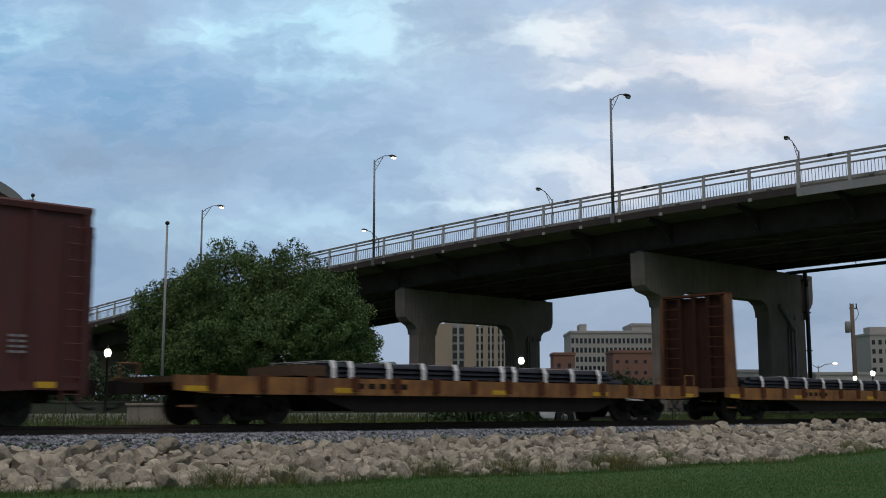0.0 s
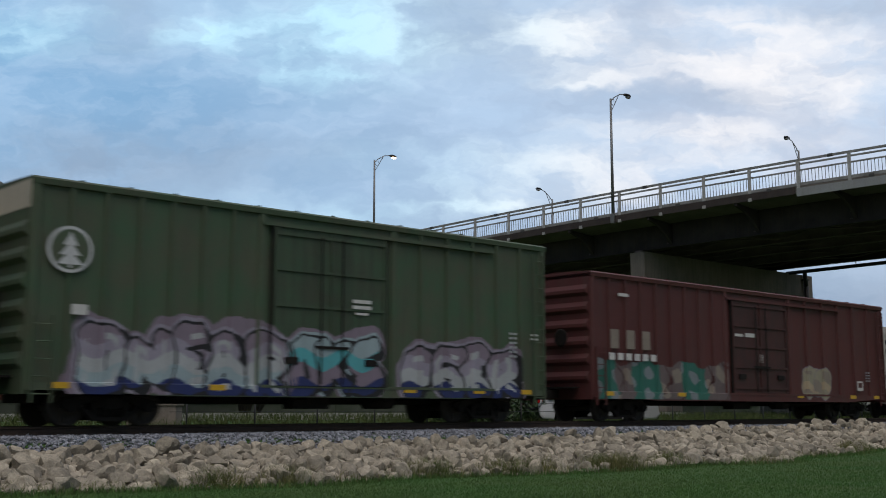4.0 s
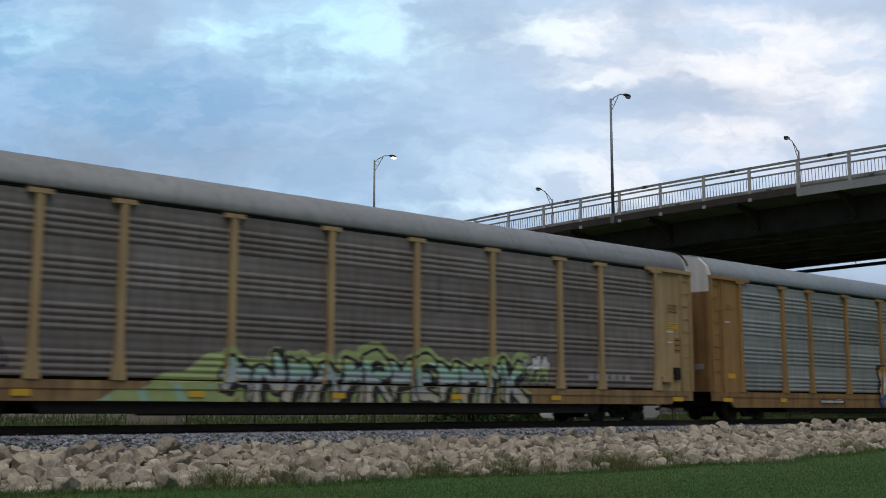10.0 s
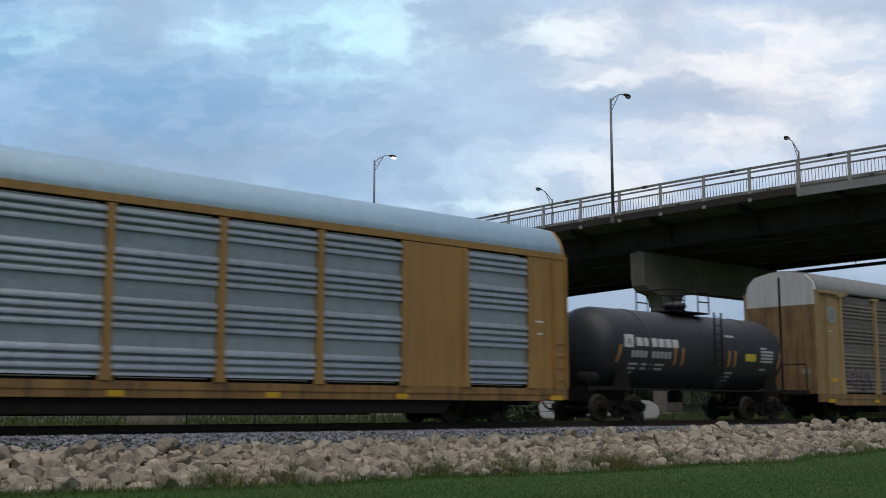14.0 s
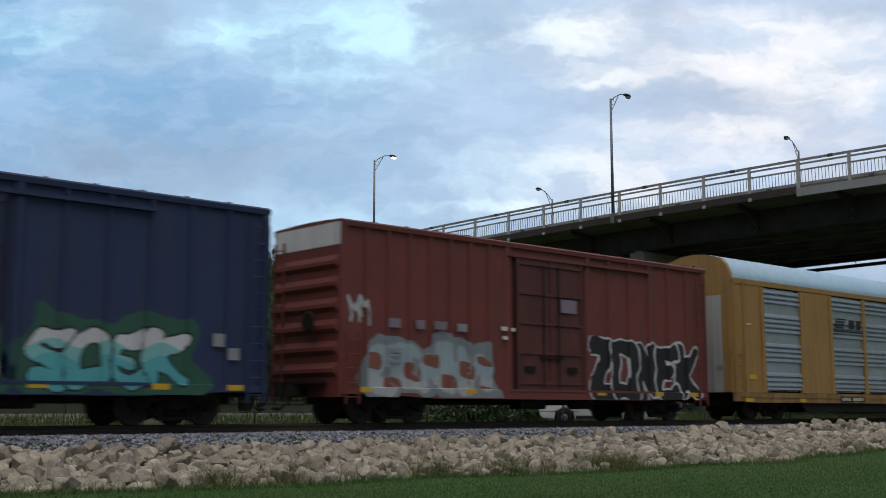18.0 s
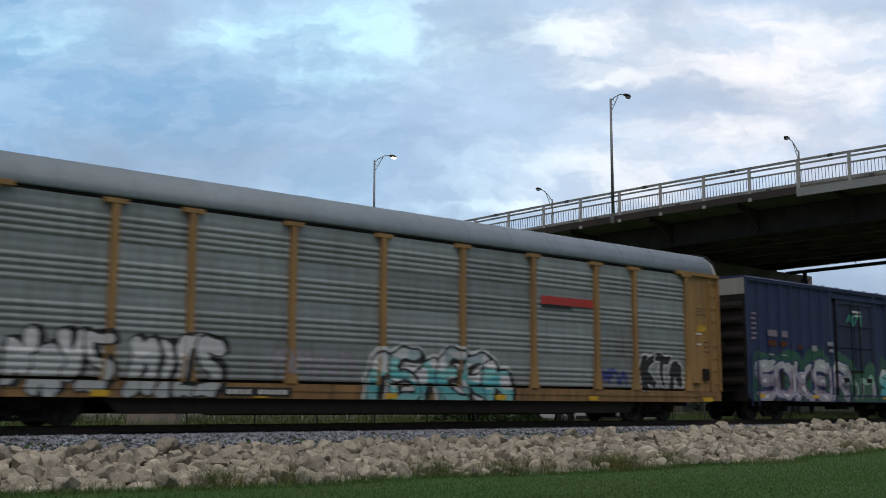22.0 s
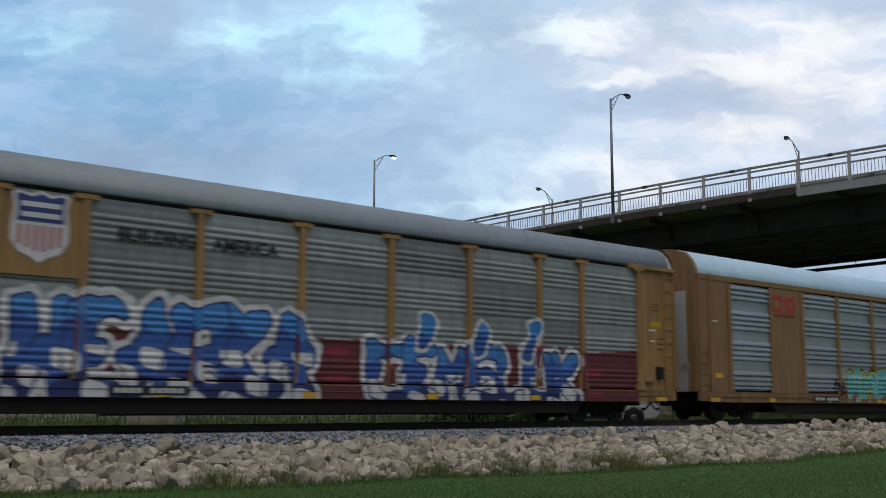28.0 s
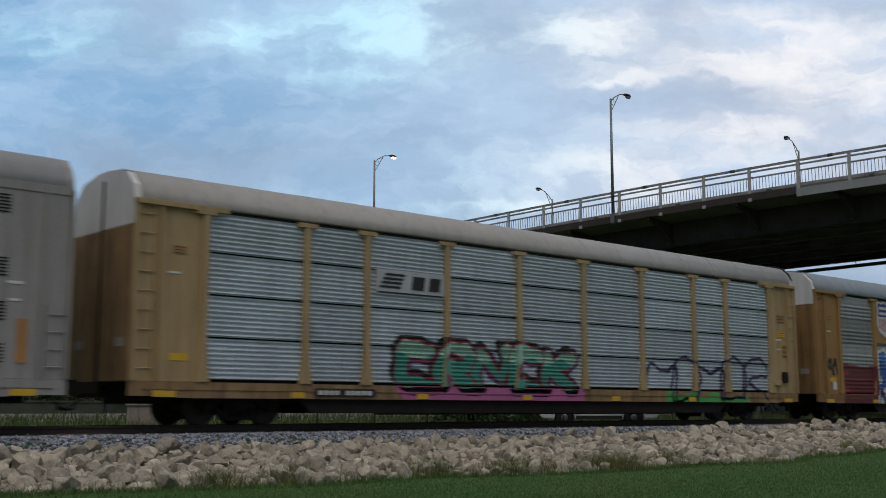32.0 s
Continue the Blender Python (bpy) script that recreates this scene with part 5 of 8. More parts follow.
def skeleton(text, x0, x1, z0, z1, seed=0, gap=0.28, lean=0.0, curl=True):
    """Letter by letter, the line pieces (ax, az, bx, bz) of a painted word; '?' is a scrawl that is no letter."""
    r = np.random.default_rng(seed)
    cw = (x1 - x0) / len(text)
    letters = []
    for i, ch in enumerate(text):
        if ch == " ":
            continue
        if ch == "?":
            pts = [(0, r.integers(0, 2)), (r.integers(0, 2), 4), (1, r.integers(1, 3)), (2, 4 - r.integers(0, 2)), (2, 0)]
            strokes = [pts] + ([[(0, 2), (2, r.integers(1, 3))]] if r.random() < 0.6 else [])
        else:
            strokes = [[(int(p[0]), int(p[1])) for p in s.split()] for s in STROKES[ch].split("/")]
        up = r.uniform(-0.05, 0.05)
        segs = []
        for s in strokes:
            q = []
            for a, b in s:
                x = x0 + cw * (i + gap / 2 + (1 - gap) * a / 2 + r.uniform(-0.04, 0.04))
                z = z0 + (z1 - z0) * (b / 4 + up + r.uniform(-0.04, 0.04))
                q.append((x + lean * (z - z0), z))
            for _ in range(2 if curl else 0):
                mid = [(a[0] * w1 + b[0] * (1 - w1), a[1] * w1 + b[1] * (1 - w1)) for a, b in zip(q, q[1:]) for w1 in (0.75, 0.25)]
                q = [q[0]] + mid[1:-1] + [q[-1]]
            segs += [(*a, *b) for a, b in zip(q, q[1:])]
        letters.append(np.array(segs))
    return letters


def distance(X, Z, segs):
    d = np.full(X.shape, 9.0)
    for ax, az, bx, bz in segs:
        vx, vz = bx - ax, bz - az
        k = np.clip(((X - ax) * vx + (Z - az) * vz) / (vx * vx + vz * vz + 1e-9), 0, 1)
        d = np.minimum(d, np.hypot(X - ax - k * vx, Z - az - k * vz))
    return d


def wobble(X, Z, seed, amp=0.05):
    return (X + amp * np.sin(Z * 5.1 + seed) + 0.5 * amp * np.sin(X * 7.7 + Z * 9 + seed * 2), Z + amp * np.sin(X * 4.3 + seed * 1.7) + 0.5 * amp * np.sin(X * 11 + seed))


SILLS, SEAMS = {}, set()


def paint_layer(name, car, surf, x0, x1, z0, z1, choose, mats, label, cell=0.023):
    """A skin of paint that follows the side of a car. choose(X, Z) gives an index into mats, or -1."""
    z0 = max(z0, SILLS[car] + 0.004)
    nx, nz = int((x1 - x0) / cell), int((z1 - z0) / cell)
    xs, zs = np.linspace(x0, x1, nx + 1), np.linspace(z0, z1, nz + 1)
    X, Z = np.meshgrid((xs[1:] + xs[:-1]) / 2, (zs[1:] + zs[:-1]) / 2)
    idx = choose(X, Z)
    if car in SEAMS:
        # the open joint between the sheets and the sill stays bare, but for the posts
        idx = np.where((Z > 0.985) & (Z < 1.04) & (surf(X, Z) > -1.66), -1, idx)
    VX, VZ = np.meshgrid(xs, zs)
    VY = surf(VX, VZ) - 0.006
    v = np.stack([VX, VY, VZ], -1).reshape(-1, 3)
    isle = islands(idx >= 0)
    big = None
    for k in range(int(isle.max()) + 1):
        if big is None or (isle == k).sum() > 60:
            big = paint_skin(name, car, v, np.where((isle == k) | ((isle < 0) & (idx >= 0) & (big is None)), idx, -1), nx, mats, label)
    return big


def islands(mask):
    """Numbers the separate areas of a mask, largest first; specks get -1."""
    ids = np.where(mask, np.arange(mask.size).reshape(mask.shape) + 1, 0)
    while True:
        p = np.pad(ids, 1)
        best = np.max([p[1:-1, 1:-1], p[:-2, 1:-1], p[2:, 1:-1], p[1:-1, :-2], p[1:-1, 2:]], axis=0) * mask
        # jump along the chain of labels
        best = np.where(mask, np.maximum(best, np.append(0, best.ravel())[best]), 0)
        if (best == ids).all():
            break
        ids = best
    out = np.full(mask.shape, -1)
    names, count = np.unique(ids[mask], return_counts=True)
    for k, m in enumerate(names[np.argsort(-count)]):
        if (ids == m).sum() > 60:
            out[ids == m] = k
    return out


def paint_skin(name, car, v, idx, nx, mats, label):
    j, i = np.nonzero(idx >= 0)
    a = j * (nx + 1) + i
    f = np.stack([a, a + 1, a + nx + 2, a + nx + 1], -1)
    used, inv = np.unique(f, return_inverse=True)
    me = mesh_from(name, v[used], inv.reshape(-1, 4))
    for m in mats:
        me.materials.append(M[m])
    me.polygons.foreach_set("material_index", idx[j, i].astype(np.int32))
    return part_of(name, me, None, car, label)


def ORDER(n):
    """Every second letter lies over its neighbours."""
    return list(range(0, n, 2)) + list(range(1, n, 2))


def graffiti(car, surf, text, x0, x1, z0, z1, fills, line="s_black", halo=None, back=None, w=0.15, lw=0.055, hw=0.07, seed=1, lean=0.0, drip=0.0, label="", gap=0.28, back_pad=0.3, shine=None, shade=None, curl=True, blots=None):
    """A sprayed piece: letters filled in bands from the top, an outline, a rim and a cloud behind."""
    pad = max(hw, 0.05) + lw + (back_pad if back else 0)
    letters = skeleton(text, x0 + w, x1 - w, z0 + w, z1 - w, seed, gap, lean, curl)
    mats = list(fills) + [line] + ([halo] if halo else []) + ([back] if back else []) + ([shine] if shine else []) + (["s_black"] if shade else []) + ([blots[0]] if blots else [])
    nf = len(fills)

    def choose(X, Z):
        U, V = wobble(X, Z, seed)
        ds = [distance(U, V, segs) for segs in letters]
        d = np.min(ds, axis=0)
        wide = w * (1 + 0.22 * np.sin(X * 3.1 + seed) + 0.18 * np.sin(Z * 4.0 + X))
        out = np.full(X.shape, -1)
        if back:
            rim = back_pad * (0.55 + 0.45 * np.sin(X * 2.1 + seed) * np.sin(Z * 3.7 + X))
            out[d < wide + lw + rim] = nf + 1 + bool(halo)
        if halo:
            out[d < wide + lw + hw] = nf + 1
        band = np.clip(((z1 - Z) / (z1 - z0) + 0.08 * np.sin(X * 5 + seed)) * nf, 0, nf - 0.01).astype(int)
        if shade:
            out[np.min([distance(U - shade[0], V - shade[1], g) for g in letters], axis=0) < wide + lw] = mats.index("s_black", nf)
        for k in ORDER(len(ds)):
            out[ds[k] < wide + lw] = nf
            inside = ds[k] < wide
            out[inside] = band[inside]
            if shine:
                out[inside & (ds[k] < wide * 0.28) & (np.sin(X * 9 + seed) > 0.1)] = mats.index(shine)
            if blots:
                # loose patches of another colour between two heights of the letters
                up = (Z - z0) / (z1 - z0)
                spot = np.sin(X * 4.7 + seed) * np.sin(Z * 6.1 + X * 1.3 + seed) > 0.15
                out[inside & spot & (up > blots[1]) & (up < blots[2])] = len(mats) - 1
        return out

    return paint_layer("graffiti", car, surf, x0 - pad, x1 + pad + abs(lean) * (z1 - z0), max(z0 - pad, 0.44), z1 + pad, choose, mats, label)


def marks(car, surf_y, rows, mat, name="lettering_bar", label="worn white stencilled marks"):
    """Small unreadable stencils as bars: (x, z, width, height)."""
    for x, z, w, h in rows:
        part(name, B(x, x + w, surf_y - 0.012, surf_y - 0.004, z, z + h), M[mat], car, label)


# ---- trucks and couplers, shared by all cars ----
WHEEL_R = 0.42
WHEELSETS = []


def wheelset_mesh():
    bm = bmesh.new()
    for s in (-1, 1):
        prof = [(0.10, 0.68), (0.40, 0.685), (0.45, 0.69), (0.45, 0.715), (WHEEL_R + 0.005, 0.725), (WHEEL_R, 0.82), (0.36, 0.825), (0.33, 0.79), (0.17, 0.775), (0.14, 0.83), (0.10, 0.83)]
        lathe(bm, [(r, s * h) for r, h in (prof if s > 0 else prof)], axis="y", n=28)
        # cast ribs show the turning
        for k in range(3):
            a = k * math.tau / 3
            rod(bm, (0.16 * math.cos(a), s * 0.80, 0.16 * math.sin(a)), (0.33 * math.cos(a), s * 0.805, 0.33 * math.sin(a)), 0.03, n=6)
    rod(bm, (0, -1.08, 0), (0, 1.08, 0), 0.085, n=12)
    bmesh.ops.recalc_face_normals(bm, faces=bm.faces)
    return shared("wheelset", bm, "wheel_steel")


def side_frame_mesh():
    """Cast side frame with its window."""
    bm = bmesh.new()
    arch = [(-1.12, 0.40), (-1.12, 0.54), (-0.92, 0.60), (-0.55, 0.66), (0.55, 0.66), (0.92, 0.60), (1.12, 0.54), (1.12, 0.40), (0.70, 0.40), (0.50, 0.52), (-0.50, 0.52), (-0.70, 0.40)]
    prism(bm, arch, -0.07, 0.07, "xz")
    prism(bm, [(-0.70, 0.42), (-0.62, 0.42), (-0.30, 0.20), (0.30, 0.20), (0.62, 0.42), (0.70, 0.42), (0.42, 0.12), (-0.42, 0.12)], -0.08, 0.08, "xz")
    for s in (-1, 1):
        box(bm, s * 0.36 - 0.06, s * 0.36 + 0.06, -0.07, 0.07, 0.18, 0.56)
        rod(bm, (s * 0.89, -0.14, 0.42), (s * 0.89, 0.1, 0.42), 0.12, n=14)
    for k in (-0.16, 0.0, 0.16):
        rod(bm, (k, -0.02, 0.2), (k, -0.02, 0.42), 0.065, n=10)
    box(bm, -0.3, 0.3, -0.1, 0.1, 0.42, 0.54)
    return shared("side_frame", bm, "under")


MESH_WHEELS, MESH_FRAME = wheelset_mesh(), side_frame_mesh()
MESH_BOLSTER = shared("bolster", B(-0.2, 0.2, -1.15, 1.15, 0.36, 0.62, bevel=0.03), "under")


def coupler_mesh():
    bm = bmesh.new()
    box(bm, 0.0, 0.55, -0.12, 0.12, 0.72, 0.98)
    prism(bm, [(0.5, -0.14), (0.8, -0.2), (0.86, 0.02), (0.74, 0.06), (0.72, 0.16), (0.5, 0.16)], 0.70, 1.02, "xy")
    return shared("coupler", bm, "under")


def hose_mesh():
    bm = bmesh.new()
    pipe(bm, [(0.05, -0.35, 0.85), (0.2, -0.38, 0.6), (0.42, -0.36, 0.42), (0.68, -0.3, 0.36)], 0.03, 8)
    rod(bm, (0.62, -0.3, 0.37), (0.76, -0.28, 0.40), 0.045, n=8)
    return shared("air_hose", bm, "black")


MESH_COUPLER, MESH_HOSE = coupler_mesh(), hose_mesh()


def running_gear(car, L, inset):
    for x in (inset, L - inset):
        truck = new("truck")
        truck.parent = car
        truck.matrix_basis = pose(x, 0, 0)
        truck["label"] = "black two-axle truck"
        part_of("bolster", MESH_BOLSTER, None, truck)
        for s in (-1, 1):
            part_of("side_frame", MESH_FRAME, None, truck).matrix_basis = pose(0, s * 1.0, 0) if s < 0 else pose(0, s * 1.0, 0, 0, 0, 180)
        for dx in (-0.89, 0.89):
            w = part_of("wheelset", MESH_WHEELS, None, truck, "worn steel wheelset")
            w.matrix_basis = pose(dx, 0, WHEEL_R)
            WHEELSETS.append((w, dx))
    for x, turn in ((0, 180), (L, 0)):
        part_of("coupler", MESH_COUPLER, None, car, "cast knuckle coupler").matrix_basis = pose(x, 0, 0, 0, 0, turn)
        part_of("air_hose", MESH_HOSE, None, car, "hanging black air hose").matrix_basis = pose(x, 0, 0, 0, 0, turn)


def ladder_mesh(z0, z1, wide, rungs):
    bm = bmesh.new()
    for s in (-wide / 2, wide / 2):
        box(bm, s - 0.02, s + 0.02, -0.07, -0.02, z0, z1)
    for k in range(rungs):
        z = z0 + (z1 - z0) * (k + 0.5) / rungs
        rod(bm, (-wide / 2, -0.05, z), (wide / 2, -0.05, z), 0.014, n=6)
    return bm


CARS = []


def rolling(name, s0, label, category, group="train cars"):
    car = empty(name, pose(s0, TRACK_Y, 0), label, category, group)
    CARS.append((car, s0))
    return car


# ---- auto racks ----
RIB = 0.055


def ridge_wave(k):
    """One pressed ridge: a short under face and a rounded upper face."""
    return np.where(k < 0.16, np.sin(np.pi * k / 0.32), np.cos(np.pi * np.clip(k - 0.16, 0, 0.78) / 1.56) ** 0.8)


def ribs(z):
    """Depth of the pressed ribs at height z, over four stacked sheets: four ridges and a flat."""
    u = (np.asarray(z) - 1.02) % 1.075
    return np.where(u < 0.7149, RIB * 1.25 * ridge_wave((u / 0.1788) % 1.0), 0.0)


def ribs_old(z):
    """Worn racks: four shallower ridges to a sheet, then a flat with a faint swell."""
    u = (np.asarray(z) - 1.02) % 0.985
    return np.where(u < 0.60, RIB * 0.62 * np.sin(np.pi * ((u / 0.15) % 1.0)) ** 1.4, RIB * 0.12 * np.sin((u - 0.60) / 0.385 * np.pi * 2) ** 2)


def ribs_fine(z):
    u = ((np.asarray(z) - 1.02) % 0.985) / 0.985
    k = (u * 9.0) % 1.0
    return np.where((u > 0.04) & (u < 0.96), RIB * 0.8 * np.sin(np.pi * k) ** 2, -0.03)


def sheet_mesh(width, row, profile, mat):
    slot = 0.02 if profile is ribs_fine else 0.0
    zs = np.linspace(1.02 + 0.985 * row + (slot if row else 0.07 if profile is ribs else 0.03), 1.02 + 0.985 * (row + 1) - (0.18 if row == 3 and profile is ribs else 0.06 if row == 3 else slot), 58)
    d = profile(zs)
    v, f = [], []
    for z, q in zip(zs, d):
        v += [(0, -q, z), (width, -q, z)]
    for k in range(len(zs) - 1):
        f.append((2 * k, 2 * k + 1, 2 * k + 3, 2 * k + 2))
    me = mesh_from("side_sheet", v, f)
    me.materials.append(M[mat])
    return me


SHEETS = {}
POSTS_A = (1.76, 4.6, 6.5, 9.28, 12.12, 14.96, 17.8, 20.64, 22.53, 25.32)


def both_sides(L):
    return ((Matrix.Identity(4), False), (pose(L, 0, 0, 0, 0, 180), True))


def auto_rack(s0, L, style, yellow, sheet, roof, end_top, label, profile=None, plates=(), bays=None, sill=0.62):
    """style A: bolted rack with separate posts; style B: smooth rack with wide yellow panels."""
    profile = profile or (ribs_old if style == "A" else ribs)
    car = rolling("auto_rack_car", s0, label, "auto rack")
    SILLS[car] = sill
    if style == "A":
        SEAMS.add(car)
    Y = M[yellow]
    S = M.get(yellow + "_sill", Y)
    posts = POSTS_A if style == "A" else bays
    # solid black box in place of the hollow rack's inner shade
    part("inner_body", B(0.35, L - 0.35, -1.44, 1.44, 0.95, 5.0), M["core"], car, "black box standing in for the shaded inside")
    # roof
    ridge = [(-1.52, 4.99), (-1.56, 5.04), (-1.53, 5.22), (-1.40, 5.46), (-1.16, 5.70), (-0.6, 5.84), (0, 5.89), (0.6, 5.84), (1.16, 5.70), (1.40, 5.46), (1.53, 5.22), (1.56, 5.04), (1.52, 4.99)]
    if style == "B" and yellow != "grey_rack":
        ridge = [(y, z if z < 5.05 else 5.04 + (z - 5.04) * 1.14) for y, z in ridge]
    bm = prism(bmesh.new(), ridge, 0.16, L - 0.16, "yz")
    for f in bm.faces:
        f.smooth = len(f.verts) == 4
    part("roof", bm, M[roof], car, "curved sheet roof")
    big = [(y * 1.002, 5.0 + (z - 5.0) * 1.002 + 0.004) for y, z in ridge[1:-1]]
    seam = shared("roof_seam", prism(bmesh.new(), big, -0.02, 0.02, "yz"), roof)
    for k in range(1, 16):
        part_of("roof_seam", seam, None, car).matrix_basis = pose(L * k / 16, 0, 0)
    for k, (x0, x1) in enumerate(((0.0, 0.157), (L - 0.157, L))):
        shape = [(-1.53, 5.06), (-1.45, 5.36), (-1.12, 5.68), (-0.35, 5.83), (0.35, 5.83), (1.12, 5.68), (1.45, 5.36), (1.53, 5.06), (1.53, 4.46), (-1.53, 4.46)] if style == "A" else [(y * 0.985, z) for y, z in ridge[1:-1]] + [(1.53, 4.46), (-1.53, 4.46)]
        part("end_gable", prism(bmesh.new(), shape, x0, x1, "yz"), M[end_top], car, "pale end gable sheet")
    # end doors: two curved leaves with a seam
    for x0, x1 in ((0.0, 0.14), (L - 0.14, L)):
        edge = 1.50 if style == "A" else 1.12
        for a, b in ((-edge, -0.03), (0.03, edge)):
            part("end_door", B(x0, x1, a, b, 0.98, 4.456, bevel=0.02), S if style == "A" else M["end_silver"], car, "end door leaf" if style == "A" else "silver end door leaf")
        if style == "B":
            for a, b in ((-1.50, -1.124), (1.124, 1.50)):
                part("end_jamb", B(x0 - 0.01, x1 + 0.01, a, b, 0.98, 4.456, bevel=0.02), Y, car, "door jamb at the corner")
            for y in (-0.75, -0.4, 0.4, 0.75):
                part("door_rib", B(x0 - 0.015, x1 + 0.015, y - 0.03, y + 0.03, 1.0, 4.44), M["end_silver"], car)
        xo = x0 - 0.02 if x0 < 1 else x1
        part("door_seam", B(xo, xo + 0.02, -0.045, 0.045, 0.98, 5.6), M["under"], car, "dark seam between the end doors")
        for y in (-1.05, 1.0):
            part("door_notice", B(xo + 0.004, xo + 0.018, y - 0.18, y + 0.18, 1.75, 1.95), M["grey_rack"], car, "worn notice on the end door")
    ladder = ladder_mesh(1.05, 4.9, 0.4, 9) if style == "A" else ladder_mesh(1.05, 2.5, 0.4, 4)
    me_l = shared("ladder", ladder, yellow)
    # side sill
    for turn, far in both_sides(L):
        bm = prism(bmesh.new(), [(0.0, 0.98), (0.0, 0.66), (1.0, 0.66), (1.25, sill), (L - 1.25, sill), (L - 1.0, 0.66), (L, 0.66), (L, 0.98)], -1.60, -1.50, "xz")
        part("side_sill", bm, S, car, "rust-stained yellow side sill").matrix_basis = turn
        part("under_beam", prism(bmesh.new(), [(4.5, 0.66), (4.9, 0.27), (L - 4.9, 0.27), (L - 4.5, 0.66)], -1.48, -1.40, "xz"), M["under"], car, "black underframe beam").matrix_basis = turn
        bm = B(0.3, L - 0.3, -1.625, -1.5, 0.80, 0.98)
        part("sill_flange", bm, S, car).matrix_basis = turn
        for x, w in ((0.55, 0.55), (4.2, 0.4), (8.2, 0.4), (12.2, 0.4), (16.2, 0.4), (20.2, 0.4), (26.1, 0.55)):
            part("reflector", B(x, x + w, -1.634, -1.628, 0.64, 0.78), M["reflector"], car, "yellow reflector strip").matrix_basis = turn
        # corner panels with ladders
        for x0, x1, lx in ((0.02, posts[0], 0.3), (posts[-1], L - 0.02, L - 0.3)):
            part("corner_panel", B(x0, x1, -1.58, -1.47, 0.985, 4.96), Y, car, "yellow corner panel").matrix_basis = turn
            ob = part_of("ladder", me_l, None, car, "yellow ladder")
            ob.matrix_basis = turn @ pose(lx, -1.56, 0)
            for a in (0.02, 0.62) if x0 < 1 else (L - 0.64, L - 0.06):
                part("corner_post", B(a, a + 0.05, -1.66, -1.575, 0.985, 4.96), Y, car).matrix_basis = turn
        if style == "A":
            for x0, x1 in ((0.0, 2.35), (L - 2.35, L)):
                part("roof_edge", pipe(bmesh.new(), [(x0 + 0.02 if x0 < 1 else L - 0.02, y * 1.012, z + 0.02) for y, z in ridge[2:-2]], 0.035, 6), M["under"], car, "dark rounded roof edge") if not far and x0 > 1 else None
                part("top_plate", B(x0, x1, -1.68, -1.50, 4.90, 5.02, bevel=0.01), Y, car, "yellow top plate").matrix_basis = turn
            # the roof's shadow line over the sheets, added as a black strip
            part("sheet_flange", B(posts[0], posts[-1], -1.572, -1.50, 4.925, 4.94), M["under"], car, "black strip standing in for the shade under the eave").matrix_basis = turn
        else:
            part("top_rail", B(0.02, L - 0.02, -1.60, -1.50, 4.86, 5.04), Y, car, "yellow top rail").matrix_basis = turn
            for a, b in zip(posts, posts[1:]):
                for z in (1.045, 4.79):
                    part("slot_bar", B(a + 0.3, b - 0.3, -1.535, -1.52, z, z + 0.02), M["end_white"], car, "pale bar in the slot").matrix_basis = turn
        # posts
        for x in posts:
            bm = bmesh.new()
            if style == "A":
                prism(bm, [(x - 0.17, 0.985), (x + 0.17, 0.985), (x + 0.085, 1.75), (x + 0.085, 4.82), (x - 0.085, 4.82), (x - 0.085, 1.75)], -1.67, -1.55, "xz")
                box(bm, x - 0.27, x + 0.27, -1.68, -1.53, 4.824, 4.93)
            else:
                prism(bm, [(x - 0.15, 0.985), (x + 0.15, 0.985), (x + 0.09, 1.5), (x + 0.09, 4.82), (x - 0.09, 4.82), (x - 0.09, 1.5)], -1.66, -1.55, "xz")
            part("side_post", bm, Y, car, "yellow side post").matrix_basis = turn
        # sheets in the bays, plain plates where the rack has them
        for k, (a, b) in enumerate(zip(posts, posts[1:])):
            if k in plates:
                z0 = 3.1 if plates == (1,) else 0.985
                part("side_plate", B(a + 0.05, b - 0.05, -1.61, -1.50, z0, 4.83), Y, car, "plain yellow side plate").matrix_basis = turn
                if z0 < 2:
                    continue
            for row in range(4):
                key = (round(b - a, 2), row, profile, sheet)
                if key not in SHEETS:
                    SHEETS[key] = sheet_mesh(b - a, row, profile, sheet)
                ob = part_of("side_sheet", SHEETS[key], None, car)
                ob.matrix_basis = turn @ pose(a, -1.545, 0)
    part("centre_sill", B(0.4, L - 0.4, -0.4, 0.4, 0.5, 0.95), M["under"], car)
    part("cross_bearers", prism(bmesh.new(), [(6.6, 0.9), (7.2, 0.23), (L - 7.2, 0.23), (L - 6.6, 0.9)], -1.2, -1.1, "xz"), M["under"], car, "dark underframe skirt")
    part("brake_gear", B(9.0, 11.5, -1.0, -0.5, 0.35, 0.7, bevel=0.05), M["under"], car)
    running_gear(car, L, 3.1)

    def surf(x, z):
        x, z = np.asarray(x, float), np.asarray(z, float)
        y = np.where(z < 0.98, np.where(z < 0.8, -1.602, -1.627), -1.545 - profile(z))
        post = np.min(np.abs(x[..., None] - np.array(posts)), -1) < (0.09 + np.clip(1.6 - z, 0, 0.8) * 0.1)
        y = np.where(post & (z >= 0.98), -1.672, y)
        for k in plates:
            a, b = posts[k], posts[k + 1]
            y = np.where((x > a) & (x < b) & (z > (3.1 if plates == (1,) else 0.98)), np.minimum(y, -1.612), y)
        return np.where((x < posts[0] - 0.1) | (x > posts[-1] + 0.1), np.minimum(y, -1.585), y)

